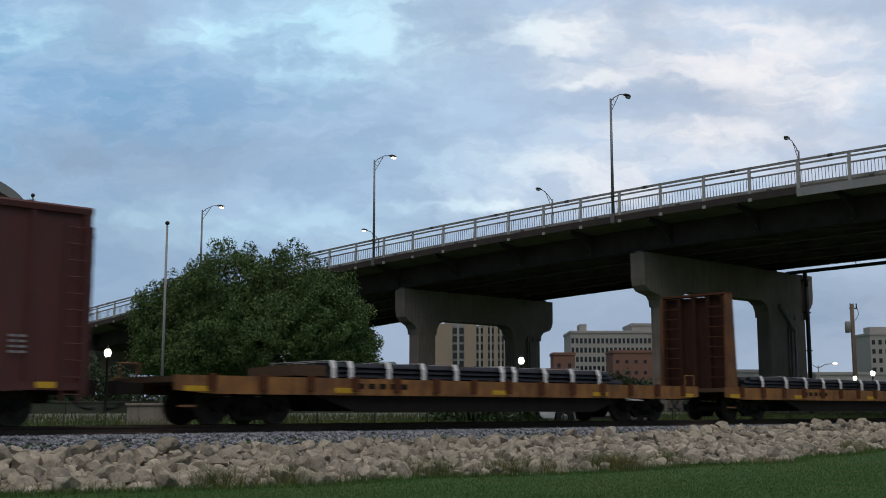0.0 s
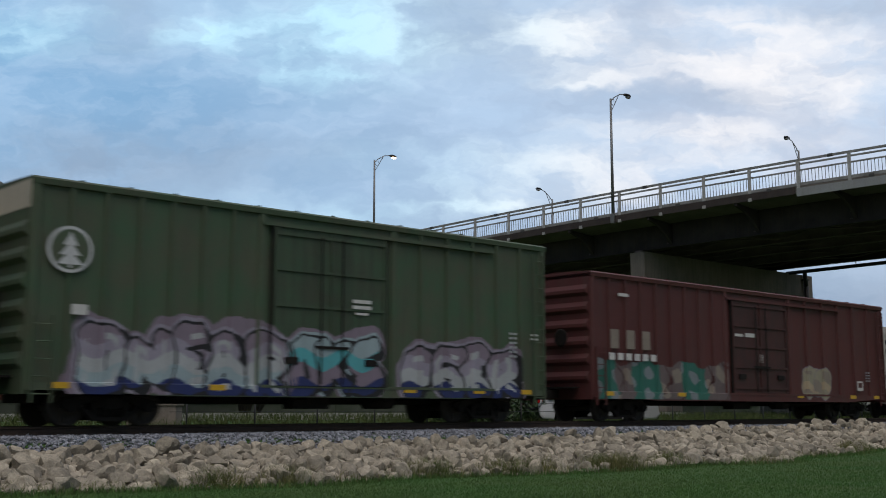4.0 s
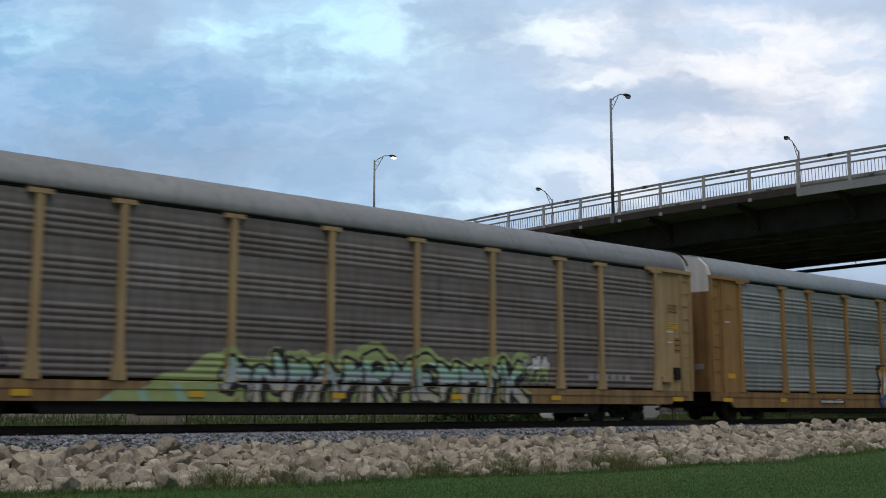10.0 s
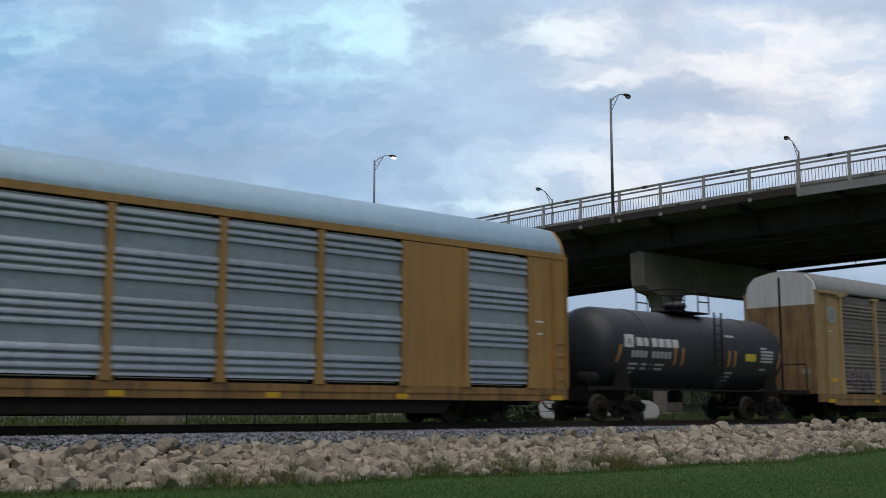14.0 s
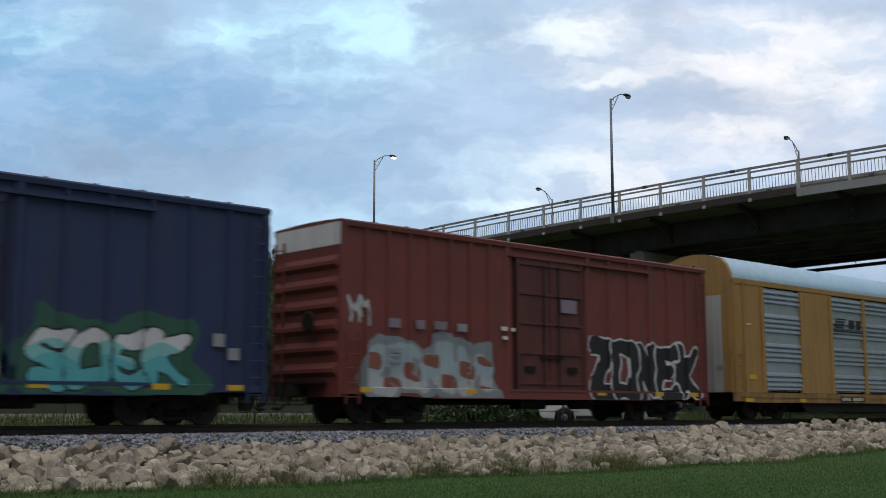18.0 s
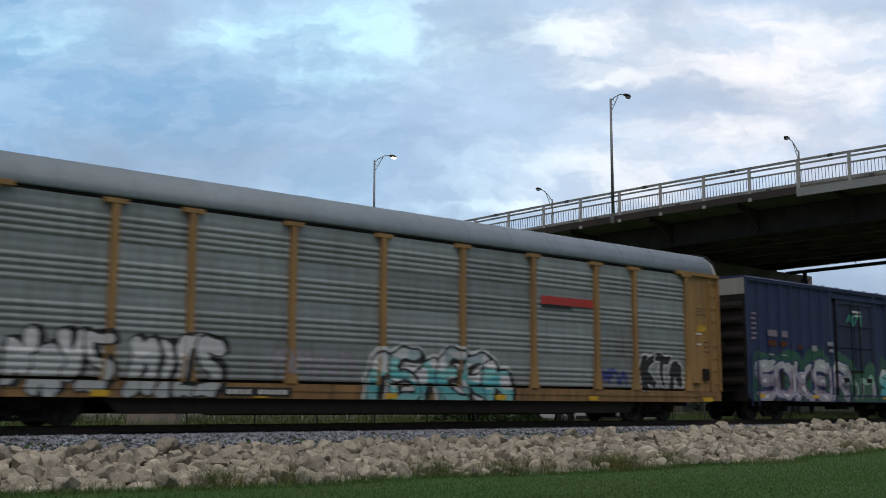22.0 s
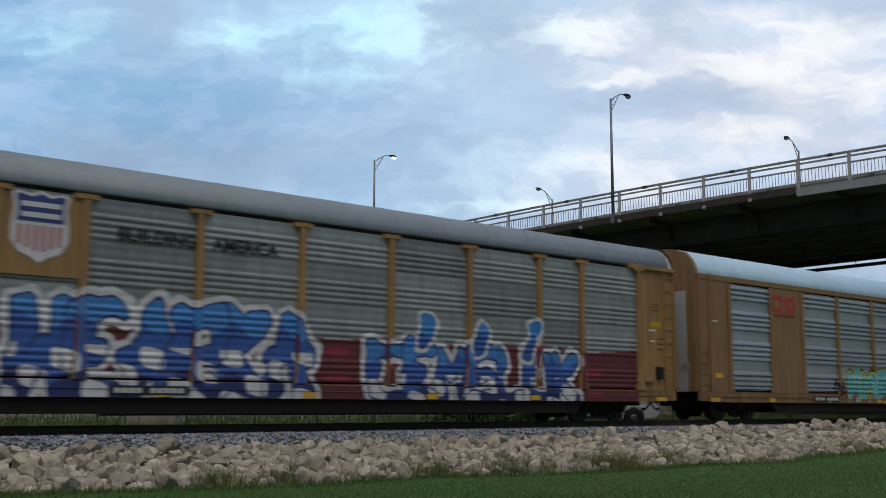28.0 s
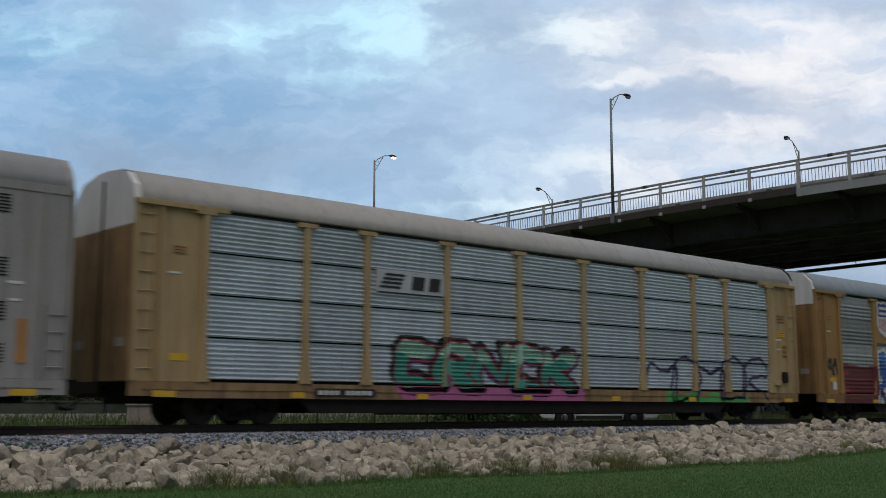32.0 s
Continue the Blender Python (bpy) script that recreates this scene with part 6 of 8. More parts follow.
    marks(car, -1.58, [(L - 1.35, 2.9, 0.35, 0.06), (L - 1.3, 2.55, 0.25, 0.05), (0.85, 3.4, 0.3, 0.05)], "end_white")
    if style == "A":
        for x, z, w, h, m in ((L - 1.25, 3.55, 0.5, 0.30, "yellow"), (L - 1.25, 3.0, 0.5, 0.22, "reflector"), (L - 0.95, 2.25, 0.35, 0.5, "yellow"), (0.95, 3.85, 0.35, 0.2, "yellow")):
            plate = part("notice_plate", B(x, x + w, -1.59, -1.582, z, z + h), M[m], car, "small stencilled notice")
            for k in range(3):
                part("notice_bar", B(x + 0.03, x + w - 0.04 - 0.05 * (k % 2), -1.594, -1.591, z + h * (k + 0.35) / 3, z + h * (k + 0.55) / 3), M["s_black"], plate)
        box_b = part("brake_box", B(L - 1.05, L - 0.75, -1.68, -1.58, 1.35, 1.75, bevel=0.03), M["under"], car, "dark brake gear box")
        part("step_box", B(L - 1.75, L - 1.2, -1.70, -1.58, 1.25, 1.45, bevel=0.01), Y, car, "yellow step bracket")
    part("notice_plate", B(0.95, 1.4, -1.592, -1.582, 1.45, 1.62), M["reflector"], car, "yellow notice plate")
    return car, surf


a4, surf4 = auto_rack(86.43, 27.1, "A", "yellow", "sheet", "roof_grey", "end_white", "yellow auto rack car with weathered grey sheets and graffiti", sill=0.44)
graffiti(a4, surf4, "UMDSC", 11.75, 18.1, 0.46, 2.1, ["s_orange", "s_peach", "s_silver", "s_white", "s_silver", "s_blue", "s_navy"], w=0.33, lw=0.075, seed=3, gap=0.34, blots=("s_orange", 0.0, 0.22), shade=(-0.13, -0.03), label="orange, silver and blue sprayed letters")
graffiti(a4, surf4, "?", 18.3, 19.2, 0.9, 1.75, ["s_grey"], w=0.05, lw=0.03, seed=9, label="small dark sprayed face-like scrawl")
marks(a4, -1.63, [(7.0, 0.60, 0.7, 0.15), (7.9, 0.60, 0.9, 0.15)], "s_black", label="black number panel")
marks(a4, -1.642, [(7.05 + 0.17 * k, 0.63, 0.11, 0.09) for k in range(10)], "end_white")
marks(a4, -1.60, [(23.2 + 0.3 * k, 1.22, 0.2, 0.14) for k in range(6)], "s_silver", label="faint silver scrawl")

a5, surf5 = auto_rack(58.0, 27.25, "A", "yellow_pale", "sheet_brown", "roof_mid", "end_white", "yellow auto rack car with brown-stained sheets and green graffiti", sill=0.54)
graffiti(a5, surf5, "?N?A?R?E?M?K", 9.0, 19.3, 0.56, 1.78, ["s_lime", "s_mint", "s_ice", "s_silver", "s_cream"], w=0.11, lw=0.08, back="s_lime", back_pad=0.24, seed=5, gap=0.2, lean=-0.12, shade=(0.14, -0.06), label="lime green and black sprayed piece")


def lime_tail(X, Z):
    """The piece runs out into a low pointed tail."""
    top = 0.62 + np.clip((X - 5.9) / 3.4, 0, 1) ** 1.4 * 1.25 + 0.07 * np.sin(X * 6)
    return np.where((Z < top) & (X < 9.5 + 0.1 * np.sin(Z * 9)), np.where((np.sin(X * 7.0 + Z * 3) > 0.75) & (Z < 0.95), 1, 0), -1)


paint_layer("graffiti", a5, lambda x, z: surf5(x, z) + 0.003, 5.9, 9.7, 0.55, 1.9, lime_tail, ["s_lime", "s_mint"], "lime green tail of the sprayed piece", 0.03)
graffiti(a5, surf5, "???", 19.0, 20.2, 1.1, 2.0, ["s_white", "s_lime"], w=0.05, lw=0.05, seed=8, label="small sprayed creature-like scrawl")
graffiti(a5, surf5, "???", 2.1, 4.1, 1.2, 1.95, ["s_mauve"], w=0.03, lw=0.06, seed=18, label="faded dark scrawl")
bm = bmesh.new()
rod(bm, (1.15, -1.595, 4.1), (1.15, -1.582, 4.1), 0.33, n=28)
part("round_emblem", bm, M["s_ice"], a5, "faded pale blue round emblem")
bm = bmesh.new()
rod(bm, (1.15, -1.602, 4.1), (1.15, -1.596, 4.1), 0.24, n=28)
part("round_emblem", bm, M["s_grey"], a5, "faded disc of the emblem")
marks(a5, -1.60, [(21.9 + 0.35 * k, 1.25, 0.25, 0.2) for k in range(6)], "s_grey", label="faint grey scrawl")

BAYS_7 = (1.85, 4.55, 6.7, 9.35, 12.15, 14.95, 17.75, 20.5, 22.7, 25.3)
a7, surf7 = auto_rack(16.55, 26.9, "B", "yellow_new", "sheet_new", "roof_pale", "yellow_new", "ochre auto rack car with bright sheets and pale blue roof", plates=(1, 7), bays=BAYS_7)
a11, surf11 = auto_rack(-76.0, 26.9, "B", "yellow_old", "sheet_new", "roof_pale", "yellow_old", "ochre auto rack car with bright sheets and pale roof", plates=(1, 7), bays=BAYS_7)
a10, surf10 = auto_rack(-47.5, 27.2, "A", "yellow", "sheet", "roof_grey", "end_white", "yellow auto rack car with grey sheets and several graffiti pieces")
a12, surf12 = auto_rack(-104.55, 27.2, "A", "yellow", "sheet", "roof_grey", "end_white", "yellow auto rack car with dark red band and blue graffiti", plates=(1,))
a13, surf13 = auto_rack(-133.15, 27.1, "A", "yellow_pale", "sheet_bright", "roof_tan", "end_white", "yellow auto rack car with bright ribbed sheets and green graffiti", profile=ribs_fine)
a14, surf14 = auto_rack(-161.85, 27.3, "B", "grey_rack", "grey_rack", "roof_tan", "grey_rack", "plain grey auto rack car", bays=BAYS_7)


def rail_emblem(car, x, z, field):
    """Slanting black bars and two dark blocks, a plain mark."""
    if field:
        part("emblem_field", B(x - 0.05, x + 2.4, -1.611, -1.600, z - 0.12, z + 0.55), M["s_silver"], car, "pale field behind a mark")
    for j in range(4):
        zz = z + 0.06 + 0.11 * j
        bm = prism(bmesh.new(), [(x + 0.05 + 0.06 * j, zz), (x + 0.75 + 0.05 * j, zz), (x + 0.8 + 0.05 * j, zz + 0.06), (x + 0.08 + 0.06 * j, zz + 0.06)], -1.625, -1.612, "xz")
        part("emblem_bar", bm, M["s_black"], car, "slanting black bar")
    for a, b in ((1.15, 1.65), (1.75, 2.2)):
        bm = prism(bmesh.new(), [(x + a, z + 0.06), (x + b - 0.06, z + 0.06), (x + b, z + 0.42), (x + a + 0.06, z + 0.42)], -1.625, -1.612, "xz")
        part("emblem_block", bm, M["s_black"], car, "black block")
    part("emblem_line", B(x, x + 2.3, -1.625, -1.612, z - 0.08, z - 0.04), M["s_black"], car)


rail_emblem(a7, 6.95, 3.52, False)
rail_emblem(a13, 6.85, 3.46, True)
for car, x in ((a7, 7.2), (a11, 7.3), (a13, 4.9), (a12, 7.2), (a10, 7.4)):
    part("number_panel", B(x, x + 1.9, -1.640, -1.629, 0.68, 0.88), M["s_black"], car, "black number panel")
    marks(car, -1.641, [(x + 0.1 + 0.17 * k, 0.72, 0.11, 0.11) for k in range(10) if k != 4], "end_white")


def red_rings(car):
    """The red mark on the plain plate, as two plain rings."""
    segs = np.array([(5.28, 4.50, 4.72, 4.50), (4.72, 4.50, 4.66, 4.42), (4.66, 4.42, 4.66, 4.10), (4.66, 4.10, 4.72, 4.02), (4.72, 4.02, 5.28, 4.02), (5.28, 4.02, 5.28, 4.50), (5.60, 4.04, 5.60, 4.48), (5.75, 4.04, 5.75, 4.48), (5.6, 4.48, 6.15, 4.48), (6.15, 4.48, 6.15, 4.04), (5.6, 4.04, 6.15, 4.04)])

    def choose(X, Z):
        return np.where(distance(X, Z, segs) < 0.075, 0, -1)

    paint_layer("red_mark", car, surf11, 4.5, 6.4, 3.9, 4.65, choose, ["s_red"], "plain red blocks in place of a mark", 0.025)
    marks(car, -1.612, [(4.65 + 0.16 * k, 3.80, 0.11, 0.08) for k in range(10)], "s_crimson", label="small red stencil")


red_rings(a11)
graffiti(a11, surf11, "UMNON", 9.7, 15.9, 0.5, 2.0, ["s_cyan", "s_cyan", "s_cyan", "s_brick"], w=0.27, lw=0.07, line="s_yellow", halo="s_black", hw=0.05, seed=12, gap=0.4, shine="s_aqua", label="cyan sprayed piece with yellow rim")
graffiti(a11, surf11, "??", 8.9, 9.8, 0.9, 1.6, ["s_black"], w=0.02, lw=0.03, seed=13, label="black scrawl")
graffiti(a11, surf11, "???", 16.5, 17.5, 1.1, 1.85, ["s_pine"], line="s_pine", w=0.03, lw=0.04, seed=19, label="dark green scrawl")
marks(a11, -1.632, [(18.0 + 0.24 * k, 0.70, 0.17, 0.2) for k in range(3)], "s_red", label="red block in place of a letter")

graffiti(a10, surf10, "NAVS MICS", 2.2, 7.4, 0.66, 2.0, ["s_white", "s_silver", "s_silver"], w=0.135, lw=0.045, seed=4, gap=0.26, lean=0.12, shade=(0.13, 0.05), label="white sprayed letters with a black shadow")
graffiti(a10, surf10, "?SAER?", 11.5, 16.9, 0.5, 1.95, ["s_ice", "s_aqua", "s_cyan", "s_aqua"], w=0.14, lw=0.06, halo="s_white", hw=0.09, shade=(0.12, -0.05), seed=14, gap=0.1, blots=("s_white", 0.3, 1.0), label="pale cyan sprayed piece")
for car, sf, sd in ((a10, surf10, 71), (a12, surf12, 72)):
    graffiti(car, sf, "??", 0.8, 1.55, 1.75, 2.5, ["s_black"], line="s_black", w=0.015, lw=0.025, seed=sd, label="thin black scrawl on the corner panel")
    part("paper_notice", B(1.15, 1.42, -1.592, -1.582, 1.15, 1.45), M["s_white"], car, "white paper notice")
graffiti(a10, surf10, "KTA", 22.75, 25.15, 1.05, 2.12, ["s_black"], line="s_white", w=0.15, lw=0.05, seed=6, gap=0.3, label="small black letters with a white outline")
graffiti(a10, surf10, "????", 8.6, 11.2, 1.2, 1.9, ["s_grey"], line="s_mauve", w=0.03, lw=0.04, seed=16, label="faded grey scrawl")
part("red_stripe", B(18.15, 20.5, -1.604, -1.594, 3.48, 3.72), M["s_red"], a10, "faded red stripe")
part("red_stripe", B(18.15, 19.5, -1.604, -1.594, 3.38, 3.46), M["s_black"], a10, "dark under stripe")
graffiti(a10, surf10, "???", 20.9, 22.2, 1.15, 1.65, ["s_navy"], line="s_navy", w=0.03, lw=0.03, seed=26, label="small faded blue scrawl")


def red_band(car):
    def choose(X, Z):
        edge = 2.16 + 0.05 * np.sin(X * 1.3)
        smudge = (np.sin(X * 2.25) * np.sin(Z * 9.5) > 0.62) & (np.sin(X * 0.9 + 1) > -0.2)
        return np.where(Z < edge, np.where(smudge, 1, 0), -1)

    paint_layer("red_band", car, surf12, 1.95, 25.2, 0.46, 2.26, choose, ["brown_band", "s_crimson"], "dark red painted lower band", 0.04)


red_band(a12)


def surf12b(x, z):
    return surf12(x, z) - 0.006


def surf12c(x, z):
    return surf12(x, z) - 0.011


graffiti(a12, surf12b, "WEARKA", 4.75, 12.6, 0.5, 2.75, ["s_sky", "s_blue", "s_blue", "s_deep"], line="s_deep", halo="s_white", back="s_white", back_pad=0.1, w=0.27, lw=0.05, hw=0.15, seed=7, gap=0.26, lean=0.06, curl=False, blots=("s_white", 0.05, 0.55), label="large blue sprayed letters with white rims")
graffiti(a12, surf12b, "CEMSLUK", 14.1, 22.5, 0.5, 2.1, ["s_sky", "s_blue", "s_blue", "s_deep"], line="s_deep", halo="s_white", back="s_white", back_pad=0.1, w=0.19, lw=0.05, hw=0.13, seed=15, gap=0.26, curl=False, blots=("s_white", 0.0, 0.5), label="blue sprayed piece with white rims")
graffiti(a12, surf12c, "I I I ", 15.4, 22.0, 1.8, 2.95, ["s_sky", "s_blue"], line="s_white", w=0.26, lw=0.1, seed=17, gap=0.3, lean=0.2, curl=False, label="bright blue upper strokes of the piece")


def shield(car):
    cx, top = 5.52, 4.78
    out = [(0.62, 0.0), (0.50, 0.07), (0.22, 0.02), (0.0, 0.10), (-0.22, 0.02), (-0.50, 0.07), (-0.62, 0.0), (-0.56, -0.3), (-0.62, -0.62), (-0.62, -0.95), (-0.45, -1.2), (-0.2, -1.3), (0, -1.42), (0.2, -1.3), (0.45, -1.2), (0.62, -0.95), (0.62, -0.62), (0.56, -0.3)]

    def put(name, pts, mat, depth, label):
        bm = prism(bmesh.new(), [(cx + x, top + z) for x, z in pts], -1.617 - depth - 0.006, -1.617 - depth, "xz")
        part(name, bm, M[mat], car, label)

    put("shield", out, "s_white", 0.0, "white shield emblem")
    put("shield_head", [(0.53, -0.03), (0.46, 0.01), (0.2, -0.05), (0, 0.03), (-0.2, -0.05), (-0.46, 0.01), (-0.53, -0.03), (-0.48, -0.3), (-0.52, -0.56), (0.52, -0.56), (0.48, -0.3)], "s_navy", 0.008, "blue head of the shield")
    for z in (-0.26, -0.48):
        put("shield_bar", [(-0.42, z), (0.42, z), (0.42, z + 0.11), (-0.42, z + 0.11)], "s_white", 0.016, "white bar in place of words")
    for k in range(6):
        x = -0.48 + 0.17 * k
        low = -1.2 + abs(x + 0.05) * 0.35
        put("shield_stripe", [(x, -0.64), (x + 0.085, -0.64), (x + 0.085, low), (x, low)], "s_rose", 0.008, "faded red stripe")


shield(a12)


def wording(car, text, x, z, size, y, mat, label):
    cu = bpy.data.curves.new("wording", "FONT")
    cu.body, cu.size, cu.extrude, cu.offset = text, size, 0.004, 0.012
    ob = bpy.data.objects.new("wording", cu)
    me = bpy.data.meshes.new_from_object(ob)
    bpy.data.objects.remove(ob)
    me.materials.clear()
    me.materials.append(M[mat])
    part_of("wording", me, None, car, label).matrix_basis = pose(x, y, z, 90, 0, 0)


wording(a12, "BUILDING", 7.25, 4.02, 0.43, -1.59, "s_black", "black lettering")
wording(a12, "AMERICA", 9.62, 4.02, 0.43, -1.59, "s_black", "black lettering")

graffiti(a13, surf13, "CRNCK", 7.3, 14.7, 0.85, 2.2, ["s_mint", "s_teal", "s_teal"], line="s_crimson", halo="s_indigo", w=0.19, lw=0.06, hw=0.06, seed=20, gap=0.25, shade=(-0.12, 0.12), label="sea-green sprayed piece with dark red rims")


def pink_base(X, Z):
    return np.where((Z < 0.98 + 0.03 * np.sin(X * 3)) & (X > 7.4 + (0.98 - Z)) & (X < 14.9), 0, -1)


paint_layer("graffiti", a13, surf13, 7.3, 15.0, 0.46, 1.02, pink_base, ["s_pink"], "pink sprayed base", 0.04)
graffiti(a13, surf13, "MOMOR", 18.1, 25.0, 0.7, 2.15, ["s_black"], line="s_indigo", w=0.025, lw=0.03, seed=22, gap=-0.15, label="outlined dark violet sprayed letters")


def green_base(X, Z):
    return np.where((Z < 0.9 + 0.06 * np.sin(X * 5)) & (np.abs(X - 20.6) < 1.6) | (Z < 0.8) & (np.abs(X - 22.9) < 0.9), 0, -1)


paint_layer("graffiti", a13, surf13, 18.9, 23.9, 0.46, 0.97, green_base, ["s_green"], "bright green sprayed patches", 0.04)
part("side_louvre", B(26.2, 26.42, -1.60, -1.585, 1.3, 2.2), M["s_orange"], a14, "upright orange stripe")
for k in range(6):
    for z in (4.35, 3.05, 2.15, 1.3):
        part("vent_slot", B(25.35, 25.95, -1.592, -1.582, z + 0.07 * k, z + 0.07 * k + 0.03), M["under"], a14, "dark louvre slot")

# ---- box cars ----


def box_car(s0, L, tall, mat, door, n_left, n_right, label, cap=None, end_dark=False):
    car = rolling("box_car", s0, label, "box car")
    SILLS[car] = 0.68
    P = M[mat]
    z0 = 0.78
    sheet_y = 1.47
    part("body", B(0.12, L - 0.12, -sheet_y, sheet_y, z0, tall - 0.12), P, car, "painted steel box body")
    roof = [(-1.55, tall - 0.17), (-1.57, tall - 0.05), (-1.50, tall), (-0.8, tall + 0.03), (0, tall + 0.05), (0.8, tall + 0.03), (1.50, tall), (1.57, tall - 0.05), (1.55, tall - 0.17)]
    part("roof", prism(bmesh.new(), roof, 0.0, L, "yz"), P, car, "low gabled sheet roof")
    rib = shared("roof_rib", prism(bmesh.new(), [(y, z + 0.03) for y, z in roof[2:7]] + [(1.45, tall - 0.05), (-1.45, tall - 0.05)], -0.03, 0.03, "yz"), mat)
    for k in range(1, 14):
        part_of("roof_rib", rib, None, car).matrix_basis = pose(L * k / 14, 0, 0)
    d0, d1 = door
    xs = [0.10 + (d0 - 0.28 - 0.10) * k / n_left for k in range(n_left + 1)] + [d1 + 0.28 + (L - 0.10 - d1 - 0.28) * k / n_right for k in range(n_right + 1)]
    me = {}
    for turn, far in both_sides(L):
        for x in xs:
            wide = 0.11 if min(x, L - x) < 0.3 or abs(x - d0 + 0.28) < 0.1 or abs(x - d1 - 0.28) < 0.1 else 0.055
            if wide not in me:
                me[wide] = shared("side_post", prism(bmesh.new(), [(-wide, -sheet_y), (-wide * 0.6, -sheet_y - 0.075), (wide * 0.6, -sheet_y - 0.075), (wide, -sheet_y)], z0 + 0.1, tall - 0.17, "xy"), mat)
            ob = part_of("side_post", me[wide], None, car)
            ob.matrix_basis = turn @ pose(min(max(x, 0.12), L - 0.12), 0, 0)
        part("side_sill", prism(bmesh.new(), [(0.05, z0 - 0.02), (1.2, z0 - 0.02), (3.2, z0 - 0.12), (L - 3.2, z0 - 0.12), (L - 1.2, z0 - 0.02), (L - 0.05, z0 - 0.02), (L - 0.05, z0 + 0.14), (0.05, z0 + 0.14)], -1.56, -1.46, "xz"), P, car, "side sill").matrix_basis = turn
        # the door with its bars, locking rods and track
        dm = part("door", B(d0 + 0.02, d1 - 0.02, -sheet_y - 0.08, -sheet_y + 0.02, z0 + 0.16, tall - 0.42, bevel=0.02), M[mat + "_door"], car, "closed sliding door with grime")
        dm.matrix_basis = turn
        bm = bmesh.new()
        for k in range(5):
            z = z0 + 0.35 + (tall - z0 - 0.95) * k / 4
            box(bm, d0 + 0.05, d1 - 0.05, -sheet_y - 0.125, -sheet_y - 0.078, z - 0.035, z + 0.035)
        for x in (d0 + 0.08, (d0 + d1) / 2, d1 - 0.08):
            box(bm, x - 0.035, x + 0.035, -sheet_y - 0.12, -sheet_y - 0.079, z0 + 0.2, tall - 0.46)
        part("door_rib", bm, M[mat + "_door"], dm)
        bm = bmesh.new()
        for a, b, c, d in ((d0 - 0.03, d0 + 0.02, z0 + 0.16, tall - 0.42), (d1 - 0.02, d1 + 0.03, z0 + 0.16, tall - 0.42), (d0, d1, z0 + 0.12, z0 + 0.16), (d0, d1, tall - 0.42, tall - 0.37)):
            box(bm, a, b, -sheet_y - 0.095, -sheet_y - 0.02, c, d)
        part("door_seal", bm, M["under"], dm, "dark gap round the door")
        for x in (d0 + 0.35, d1 - 0.75):
            part("door_latch", B(x, x + 0.4, -sheet_y - 0.16, -sheet_y - 0.085, 1.45, 1.62, bevel=0.01), M["under"], dm, "dark latch box")
        bm = bmesh.new()
        for x in ((d0 + d1) / 2 - 0.35, (d0 + d1) / 2 + 0.3):
            rod(bm, (x, -sheet_y - 0.15, z0 + 0.2), (x, -sheet_y - 0.15, tall - 0.6), 0.022, n=6)
        box(bm, (d0 + d1) / 2 - 0.5, (d0 + d1) / 2 + 0.5, -sheet_y - 0.17, -sheet_y - 0.12, 1.85, 1.92)
        part("locking_rod", bm, M["under"], dm, "dark locking rods")
        for dy, a, b in ((0.11, z0 + 0.10, z0 + 0.17), (0.13, tall - 0.44, tall - 0.36)):
            part("door_track", B(d0 - 0.3, min(d1 + (d1 - d0) + 0.4, L - 0.3), -sheet_y - dy, -sheet_y, a, b), P, car).matrix_basis = turn
        lad = ladder_mesh(0.5, 2.3, 0.42, 5)
        part("ladder", lad, P, car).matrix_basis = turn @ pose(0.36, -sheet_y - 0.07, 0)
        lad = ladder_mesh(0.5, tall - 0.3, 0.42, 11)
        part("ladder", lad, P, car).matrix_basis = turn @ pose(L - 0.36, -sheet_y - 0.07, 0)
        for x in (0.55, 4.3, d1 + 0.6, L - 3.0, L - 1.1):
            part("reflector", B(x, x + 0.42, -1.575, -1.562, 0.80, 0.93), M["reflector"], car, "yellow reflector strip").matrix_basis = turn
    # corrugated ends
    for turn, far in both_sides(L):
        E = M["under"] if end_dark else P
        part("end_wall", B(0.0, 0.13, -1.5, 1.5, z0 - 0.1, tall - 0.06), E, car, "end wall").matrix_basis = turn
        top = tall - (0.75 if cap else 0.25)
        n = 6
        for k in range(n):
            z = 1.35 + (top - 1.5) * k / (n - 0.6)
            prof = [(-0.0, z - 0.16), (-0.10, z - 0.05), (-0.10, z + 0.05), (0.0, z + 0.20)]
            bm = prism(bmesh.new(), prof, -1.42, 1.42, "xz")
            part("end_rib", bm, E, car, "pressed end rib").matrix_basis = turn
        if cap:
            part("end_cap", B(-0.012, -0.002, -1.49, 1.49, tall - 0.66, tall - 0.07), M[cap], car, "pale upper end plate").matrix_basis = turn
        part("end_ladder", ladder_mesh(0.6, tall - 0.4, 0.42, 11), P, car).matrix_basis = turn @ pose(-0.04, 1.15, 0, 0, 0, -90)
        part("end_platform", B(-0.35, -0.02, -1.0, 1.0, 1.02, 1.07), M["under"], car).matrix_basis = turn
    bm = lathe(bmesh.new(), [(0.24, -0.02), (0.28, 0.0), (0.24, 0.02)], (-0.28, -0.5, 2.6), axis="x", n=16)
    part("brake_wheel", bm, M["under"], car, "hand brake wheel")
    bm = bmesh.new()
    box(bm, 0.3, L - 0.3, -0.35, 0.35, 0.5, z0)
    for k in range(8):
        x = 3.6 + (L - 7.2) * k / 7
        part("cross_bearer", B(x - 0.06, x + 0.06, -1.45, 1.45, 0.60, z0 - 0.004), M["under"], car)
    box(bm, L * 0.45, L * 0.45 + 1.1, -0.95, -0.5, 0.38, 0.72)
